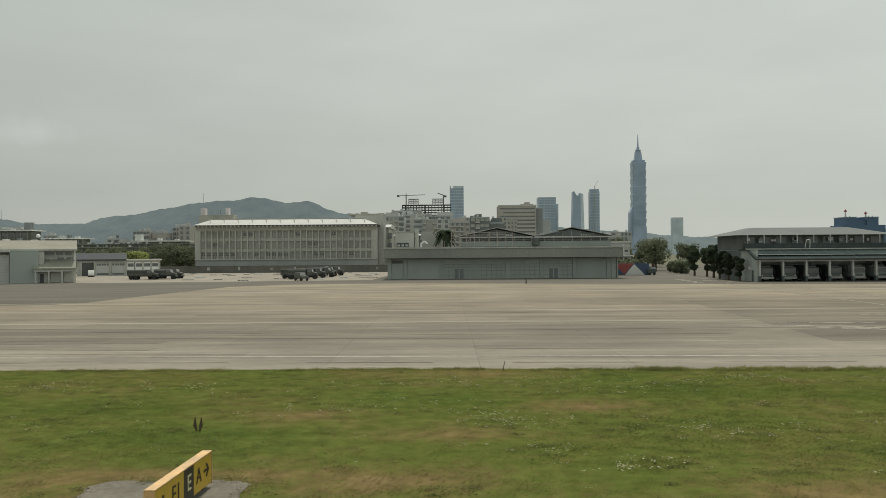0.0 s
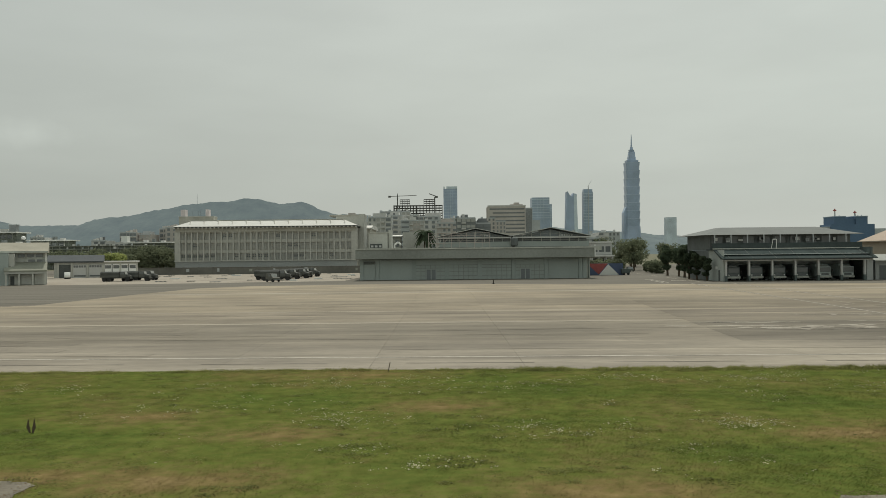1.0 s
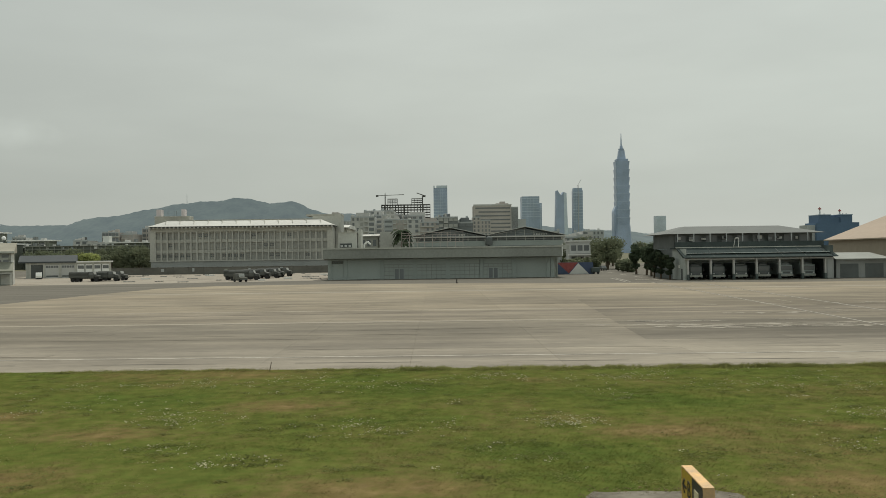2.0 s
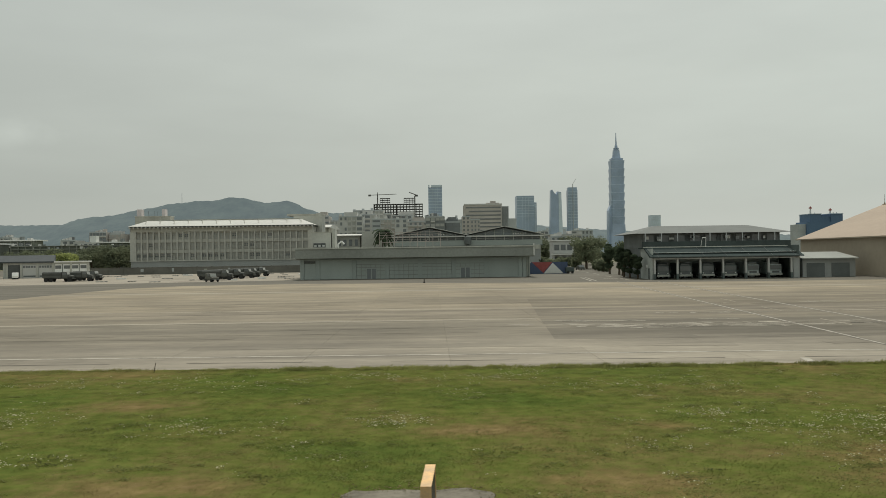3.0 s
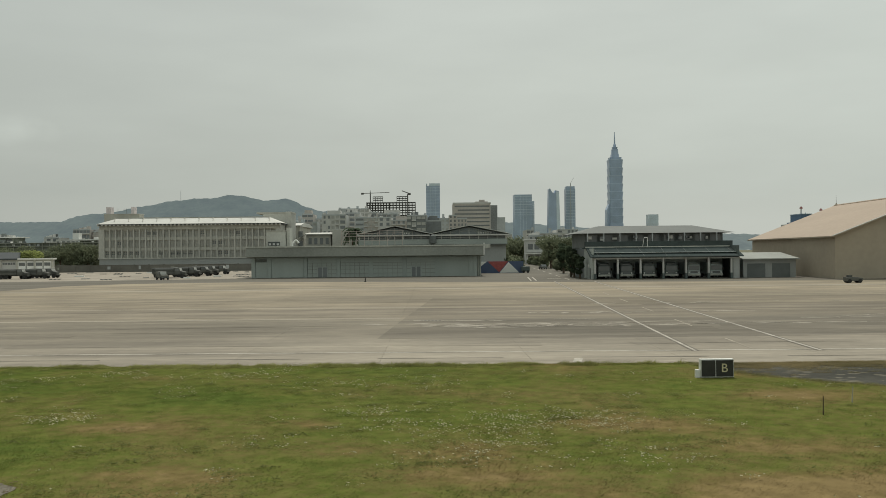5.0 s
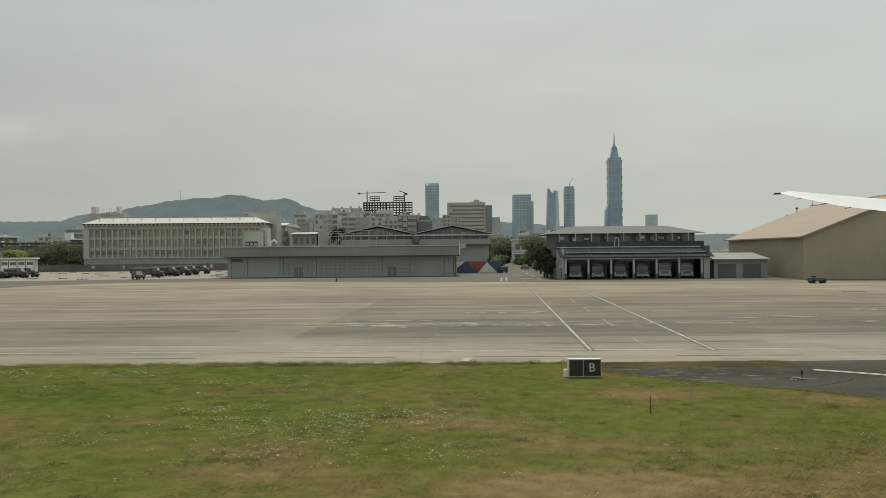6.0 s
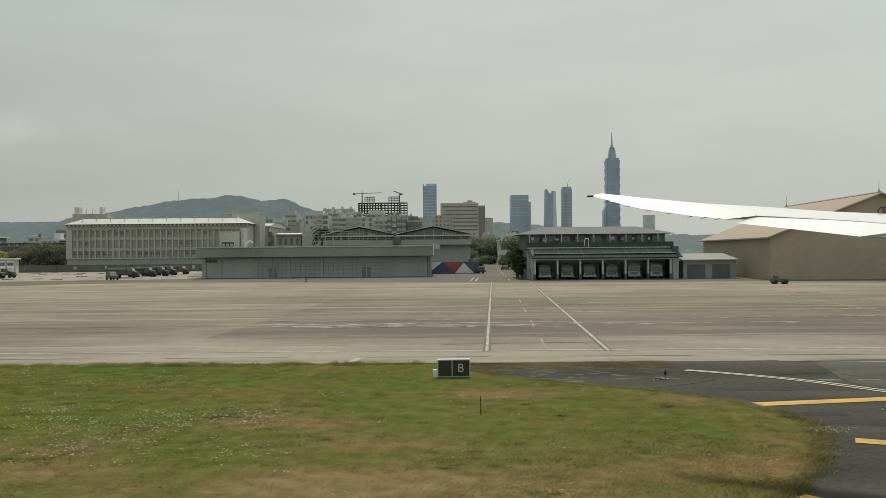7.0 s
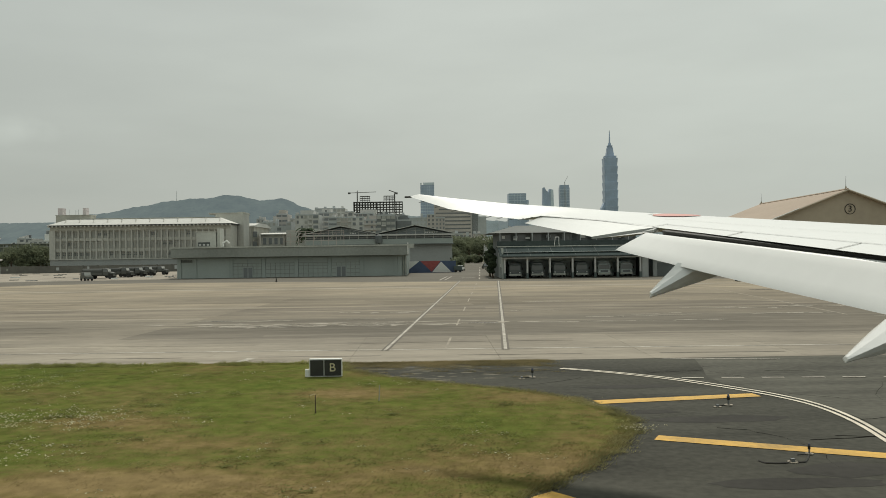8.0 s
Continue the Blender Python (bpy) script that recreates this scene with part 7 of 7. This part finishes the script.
def grass_material(name, blades):
    m = bpy.data.materials.new(name)
    m.use_nodes = True
    nt = m.node_tree
    nn, ll = nt.nodes, nt.links
    nn.remove(nn["Principled BSDF"])
    dif, tra, mix = nn.new("ShaderNodeBsdfDiffuse"), nn.new("ShaderNodeBsdfTranslucent"), nn.new("ShaderNodeMixShader")
    mix.inputs[0].default_value = 0.72 if blades else 0.0
    ll.new(dif.outputs[0], mix.inputs[1])
    ll.new(tra.outputs[0], mix.inputs[2])
    ll.new(mix.outputs[0], nn["Material Output"].inputs["Surface"])
    geo = nn.new("ShaderNodeNewGeometry")
    sep, flat = nn.new("ShaderNodeSeparateXYZ"), nn.new("ShaderNodeCombineXYZ")
    ll.new(geo.outputs["Position"], sep.inputs[0])
    ll.new(sep.outputs["X"], flat.inputs["X"])
    ll.new(sep.outputs["Y"], flat.inputs["Y"])
    n1, n2, n3 = (nn.new("ShaderNodeTexNoise") for _ in range(3))
    for n, s, d in ((n1, 0.16, 4.0), (n2, 0.8, 5.0), (n3, 3.2, 3.0)):
        n.inputs["Scale"].default_value, n.inputs["Detail"].default_value = s, d
        ll.new(flat.outputs[0], n.inputs["Vector"])

    def ranged(src, a, b, lo, hi):
        q = nn.new("ShaderNodeMapRange")
        for key, val in (("From Min", a), ("From Max", b), ("To Min", lo), ("To Max", hi)):
            q.inputs[key].default_value = val
        ll.new(src, q.inputs["Value"])
        return q.outputs[0]

    def plus(a, b, k=1.0):
        q = nn.new("ShaderNodeMath")
        q.operation = "MULTIPLY_ADD"
        q.inputs[1].default_value = k
        ll.new(a, q.inputs[0])
        ll.new(b, q.inputs[2])
        return q.outputs[0]
    # drier beside the pads and towards the taxiway turn-off
    s = plus(ranged(sep.outputs["Y"], 18.0, 26.0, 0.17, 0.0), ranged(sep.outputs["X"], 24.0, 44.0, 0.0, 0.15))
    s = plus(ranged(n1.outputs["Fac"], 0.32, 0.68, 0.04, 0.44), s)
    s = plus(ranged(n2.outputs["Fac"], 0.3, 0.7, 0.0, 0.22), s)
    s = plus(ranged(n3.outputs["Fac"], 0.3, 0.7, -0.10, 0.10), s)
    if blades:
        s = plus(geo.outputs["Random Per Island"], s, 0.09)
    # bare dry patches
    for x, y, rx, ry in DRY:
        mp, ln = nn.new("ShaderNodeMapping"), nn.new("ShaderNodeVectorMath")
        mp.inputs["Location"].default_value = (-x / rx, -y / ry, 0)
        mp.inputs["Scale"].default_value = (1 / rx, 1 / ry, 0)
        ll.new(flat.outputs[0], mp.inputs[0])
        ln.operation = "LENGTH"
        ll.new(mp.outputs[0], ln.inputs[0])
        s = plus(ranged(ln.outputs["Value"], 0.0, 1.8, 0.34, 0.0), s)
    # greener hollows
    for x, y, rx, ry in LUSH:
        mp, ln = nn.new("ShaderNodeMapping"), nn.new("ShaderNodeVectorMath")
        mp.inputs["Location"].default_value = (-x / rx, -y / ry, 0)
        mp.inputs["Scale"].default_value = (1 / rx, 1 / ry, 0)
        ll.new(flat.outputs[0], mp.inputs[0])
        ln.operation = "LENGTH"
        ll.new(mp.outputs[0], ln.inputs[0])
        s = plus(ranged(ln.outputs["Value"], 0.0, 1.9, -0.17, 0.0), s)
    ramp = nn.new("ShaderNodeValToRGB")
    e = ramp.color_ramp.elements
    e[0].position, e[0].color = 0.08, (0.078, 0.106, 0.025, 1)
    e[1].position, e[1].color = 0.92, (0.196, 0.148, 0.070, 1)
    for p, c in ((0.34, (0.105, 0.120, 0.031)), (0.52, (0.124, 0.119, 0.040)), (0.70, (0.154, 0.123, 0.050))):
        x = e.new(p)
        x.color = (*c, 1)
    ll.new(s, ramp.inputs[0])
    # light that thin blades pass on and scatter is scaled into their colour
    col = nn.new("ShaderNodeVectorMath")
    col.operation = "SCALE"
    n4 = nn.new("ShaderNodeTexNoise")
    n4.inputs["Scale"].default_value, n4.inputs["Detail"].default_value = 1.5, 4.0
    ll.new(flat.outputs[0], n4.inputs["Vector"])
    k = 1.09 if blades else 1.03
    ll.new(ranged(n4.outputs["Fac"], 0.32, 0.68, 0.82 * k, 1.20 * k), col.inputs["Scale"])
    ll.new(ramp.outputs[0], col.inputs[0])
    ll.new(col.outputs[0], dif.inputs["Color"])
    ll.new(col.outputs[0], tra.inputs["Color"])
    return m


def grass():
    r = np.random.RandomState(11)
    bpy.data.objects["grass_verge"].data.materials[0] = grass_material("turf", False)
    dens, tall, fine, cl = field(64, 0.45, 3), field(64, 0.22, 5), field(64, 1.3, 17), field(64, 0.6, 8)
    pads = ((-8.5, -4.6, 16, 23.4), (14.8, 18.5, 16, 21.4))

    def inside(x, y, rag=0.22):
        lim = np.interp(y, GRASS_Y, GRASS_X) + r.normal(0, rag, len(x))
        top = np.interp(x, TOP_X, TOP_Y) + 0.2 * np.sin(x * 0.9) + 0.15 * np.sin(x * 2.7) + r.normal(0, 0.10, len(x))
        ok = (x < lim) & (y < top)
        for x0, x1, y0, y1 in pads:
            ok &= ~((x > x0 + 0.3) & (x < x1 - 0.3) & (y > y0) & (y < y1 - 0.3))
        return ok

    def dryness(x, y):
        return sum(np.exp(-(((x - cx) / rx) ** 2 + ((y - cy) / ry) ** 2)) for cx, cy, rx, ry in DRY)

    # fine short sward
    n = 620000
    x, y = r.uniform(-34, 56, n), 14 + 30.8 * r.rand(n) ** 1.1
    keep = inside(x, y) & (r.rand(n) < 0.45 + 0.7 * dens(x + 50, y))
    x, y = x[keep], y[keep]
    n = len(x)
    k = tall(x + 50, y) * 0.5 + 0.5 * fine(x + 90, y + 7)
    near = np.clip((np.interp(y, GRASS_Y, GRASS_X) - x) / 0.8, 0, 1)
    rim = np.clip((y - np.interp(x, TOP_X, TOP_Y) + 1.1) / 0.8, 0, 1) * (0.25 + 1.1 * fine(x * 1.3 + 50, y * 0 + 3) ** 1.5) + 0.8 * (1 - near) * fine(x + 50, y + 31)
    h = (0.016 + 0.070 * k ** 1.6 + 0.13 * rim) * r.uniform(0.5, 1.25, n)
    me = blade_mesh("grass", x, y, h, r.uniform(0.005, 0.011, n), h * r.uniform(1.0, 2.6, n), r.uniform(0, 3.14, n), grass_material("grass_blades", True))
    tagged(new("grass_blades", me), "uneven rough green and straw-brown grass blades", "grass", kind="stuff")
    # lush clumps
    c = 7000
    cx, cy = r.uniform(-34, 54, c), 15 + 29.2 * r.rand(c)
    keep = inside(cx, cy, 0.05) & (r.rand(c) < np.clip(dens(cx + 50, cy) * 1.6 - 0.45, 0.03, 1)) & (dryness(cx, cy) < 0.35)
    cx, cy = cx[keep], cy[keep]
    per = 46
    rad = np.repeat(r.uniform(0.10, 0.34, len(cx)), per)
    gx, gy = r.normal(0, 1, len(rad)) * rad * 1.4, r.normal(0, 1, len(rad)) * rad * 0.8
    fall = np.exp(-(gx ** 2 + gy ** 2) / (2 * rad ** 2 + 1e-6) * 0.5)
    h = (0.018 + 0.14 * rad * fall) * r.uniform(0.55, 1.2, len(rad))
    lush = leaves("lush_grass", (0.205, 0.222, 0.074), (0.155, 0.178, 0.055), 0.65)
    me = blade_mesh("clump", np.repeat(cx, per) + gx, np.repeat(cy, per) + gy, h, r.uniform(0.006, 0.013, len(rad)), h * r.uniform(0.8, 1.9, len(rad)), r.uniform(0, 3.14, len(rad)), lush)
    tagged(new("grass_clumps", me), "taller lush green weed clumps in the verge", "grass", kind="stuff")
    # thick dark tufts along the far edge
    c = 1100
    cx = r.uniform(-34, 42, c)
    cx = cx[r.rand(c) < np.clip(2.4 * fine(cx * 0.8 + 60, cx * 0 + 9) - 0.95 + 0.25 * (cx > 10), 0.02, 1)]
    cy = np.interp(cx, TOP_X, TOP_Y) - np.abs(r.normal(0.05, 0.40, len(cx)))
    per = 70
    size = np.repeat(r.uniform(0.06, 0.20, len(cx)) * (0.5 + 0.5 * (cx > 8)), per)
    gx, gy = r.normal(0, 0.30, len(size)), r.normal(0, 0.14, len(size))
    h = (0.03 + size * np.exp(-(gx / 0.34) ** 2)) * r.uniform(0.6, 1.15, len(size))
    me = blade_mesh("rim", np.repeat(cx, per) + gx, np.repeat(cy, per) + gy, h, r.uniform(0.010, 0.020, len(size)), h * r.uniform(0.3, 1.1, len(size)), r.uniform(0, 3.14, len(size)), leaves("rim_grass", (0.245, 0.250, 0.092), (0.180, 0.190, 0.066), 0.7))
    tagged(new("rim_tufts", me), "thick dark tufts of tall grass along the apron edge", "grass", kind="stuff")
    # ragged fringe hanging over the asphalt and the pads
    n = 15000
    y = r.uniform(15, 42.5, n)
    x = np.interp(y, GRASS_Y, GRASS_X) + r.normal(-0.12, 0.22, n) + 0.35 * (fine(y * 3 + 9, y * 0 + 5) - 0.45)
    h = r.uniform(0.03, 0.13, n) * (0.4 + fine(y * 2 + 40, y * 0 + 8))
    fringe = leaves("verge_fringe", (0.30, 0.275, 0.135), (0.21, 0.215, 0.085), 0.65)
    me = blade_mesh("fringe", x, y, h, r.uniform(0.006, 0.013, n), h * r.uniform(0.6, 2.0, n), r.uniform(0, 3.14, n), fringe)
    tagged(new("verge_fringe", me), "ragged dry grass fringe along the asphalt edge", "grass", kind="stuff")
    # leafy weeds in low mounds
    c = 4800
    cx, cy = r.uniform(-34, 54, c), 15 + 29.2 * r.rand(c)
    keep = inside(cx, cy, 0.05) & (r.rand(c) < np.clip(cl(cx + 60, cy) * 1.5 - 0.35, 0.05, 1)) & (dryness(cx, cy) < 0.5)
    cx, cy = cx[keep], cy[keep]
    per = 48
    rad = np.repeat(r.uniform(0.12, 0.38, len(cx)), per)
    gx, gy = r.normal(0, 1, len(rad)) * rad, r.normal(0, 1, len(rad)) * rad * 0.7
    gz = 0.015 + 0.32 * rad * np.exp(-(gx ** 2 + gy ** 2) / (2 * rad ** 2)) * r.uniform(0.6, 1.1, len(rad))
    n = len(rad)
    a, size = r.uniform(0, 6.283, n), r.uniform(0.016, 0.042, n)
    up = np.stack([r.normal(0, 0.35, n), r.normal(-0.2, 0.35, n), np.ones(n)], 1)
    u = np.stack([np.cos(a), np.sin(a), np.zeros(n)], 1)
    w = np.cross(up / np.linalg.norm(up, axis=1, keepdims=True), u)
    p = np.stack([np.repeat(cx, per) + gx, np.repeat(cy, per) + gy, gz], 1)
    u, w = u * size[:, None], w * size[:, None] * 0.6
    v = np.stack([p - u, p + w, p + u, p - w], 1).astype(np.float32)
    me = bpy.data.meshes.new("weeds")
    me.from_pydata(v.reshape(-1, 3).tolist(), [], np.arange(4 * n).reshape(-1, 4).tolist())
    me.materials.append(leaves("weed_leaves", (0.215, 0.228, 0.086), (0.155, 0.175, 0.060), 0.6))
    tagged(new("leafy_weeds", me), "low mounds of small-leaved green weeds in the verge", "weeds", kind="stuff")
    # feathery dry seed stalks
    n = 160000
    x, y = r.uniform(-34, 54, n), 15 + 29.4 * r.rand(n)
    want = 0.6 * np.clip(dryness(x, y), 0, 1) + 0.05 * (tall(x + 20, y + 11) > 0.6) + 0.10 * np.clip((x - 38) / 8, 0, 1)
    keep = inside(x, y, 0.3) & (r.rand(n) < want * (0.3 + fine(x + 70, y)))
    x, y = x[keep], y[keep]
    h = r.uniform(0.04, 0.12, len(x))
    stalk = leaves("dry_seed_heads", (0.285, 0.222, 0.118), (0.225, 0.176, 0.090), 0.65)
    me = blade_mesh("stalks", x, y, h, r.uniform(0.004, 0.009, len(x)), h * r.uniform(1.2, 2.6, len(x)), r.uniform(0, 3.14, len(x)), stalk)
    tagged(new("seed_stalks", me), "feathery reddish-tan dry seed stalks in thin grass", "grass", kind="stuff")
    # dirt and tufts on the asphalt margin
    g = Geo()
    rr = random.Random(8)
    for k in range(105):
        px, py = rr.uniform(42.4, 51.5), rr.uniform(36.0, 42.3)
        if px < np.interp(py, GRASS_Y, GRASS_X) - 0.3 or px + py > 92.5:
            continue
        a, b = rr.uniform(0.12, 1.0) * rr.uniform(0.3, 1.0), rr.uniform(0.03, 0.22)
        g.add([(px + a * math.cos(q * 0.628) * rr.uniform(0.5, 1.1), py + b * math.sin(q * 0.628) * rr.uniform(0.4, 1.2), -0.006) for q in range(10)], [tuple(range(10))])
    solo("dirt_patches", g, mat("pale_dirt", (0.155, 0.140, 0.100), 0.95, 0.35, 2.2, 9.0, tint=(0.070, 0.068, 0.046)), "pale dirt streaks washed over the asphalt margin", "dirt", kind="stuff")
    c = 480
    cx, cy = r.uniform(42.4, 52.4, c), 42.25 - np.abs(r.normal(0, 0.9, c)) ** 1.6
    keep = (cx > np.interp(cy, GRASS_Y, GRASS_X) - 0.2) & (cy > 36.5)
    cx, cy = cx[keep], cy[keep]
    per = 60
    gx, gy = r.normal(0, 0.28, len(cx) * per), r.normal(0, 0.07, len(cx) * per)
    h = r.uniform(0.02, 0.11, len(gx))
    me = blade_mesh("straw", np.repeat(cx, per) + gx, np.repeat(cy, per) + gy, h, r.uniform(0.006, 0.012, len(gx)), h * r.uniform(0.6, 2.0, len(gx)), r.uniform(0, 3.14, len(gx)), leaves("margin_grass", (0.26, 0.215, 0.115), (0.17, 0.16, 0.075)))
    tagged(new("dry_litter", me), "dry tufts growing along the asphalt margin", "litter", kind="stuff")
    # white flower heads in drifts of small clumps
    m = 15000
    fx, fy = r.uniform(-34, 54, m), r.uniform(17, 42.8, m)
    c = cl(fx + 60, fy)
    keep = (fx < np.interp(fy, GRASS_Y, GRASS_X) - 0.4) & (r.rand(m) < np.clip(c - 0.62, 0, 1) ** 1.5 * 1.6 + 0.006)
    fx, fy = fx[keep], fy[keep]
    for cx, cy, s, q in DRIFTS:
        fx = np.concatenate([fx, r.normal(cx, s, q)])
        fy = np.concatenate([fy, r.normal(cy, s * 0.6, q)])
    g = Geo()
    for px, py in zip(fx, fy):
        for _ in range(r.randint(2, 9)):
            ox, oy = r.normal(0, 0.16), r.normal(0, 0.10)
            z, k = r.uniform(0.07, 0.15), r.uniform(0.014, 0.034)
            for lift in (0.5, 2.0):
                a = r.uniform(0, 6.28)
                u = Vector((math.cos(a), math.sin(a), 0)) * k
                w = Vector((-math.sin(a), math.cos(a), lift * r.uniform(0.6, 1.2))).normalized() * k
                p = Vector((px + ox + r.normal(0, 0.02), py + oy, z))
                g.add([p - u, p - w * 0.8, p + u, p + w * 0.8], [(0, 1, 2, 3)])
    me = bpy.data.meshes.new("flowers")
    me.from_pydata(g.v, [], g.f)
    me.materials.append(M_FLOWER)
    tagged(new("wildflowers", me), "small creamy white wildflower heads scattered through the grass", "flowers", kind="stuff")


grass()
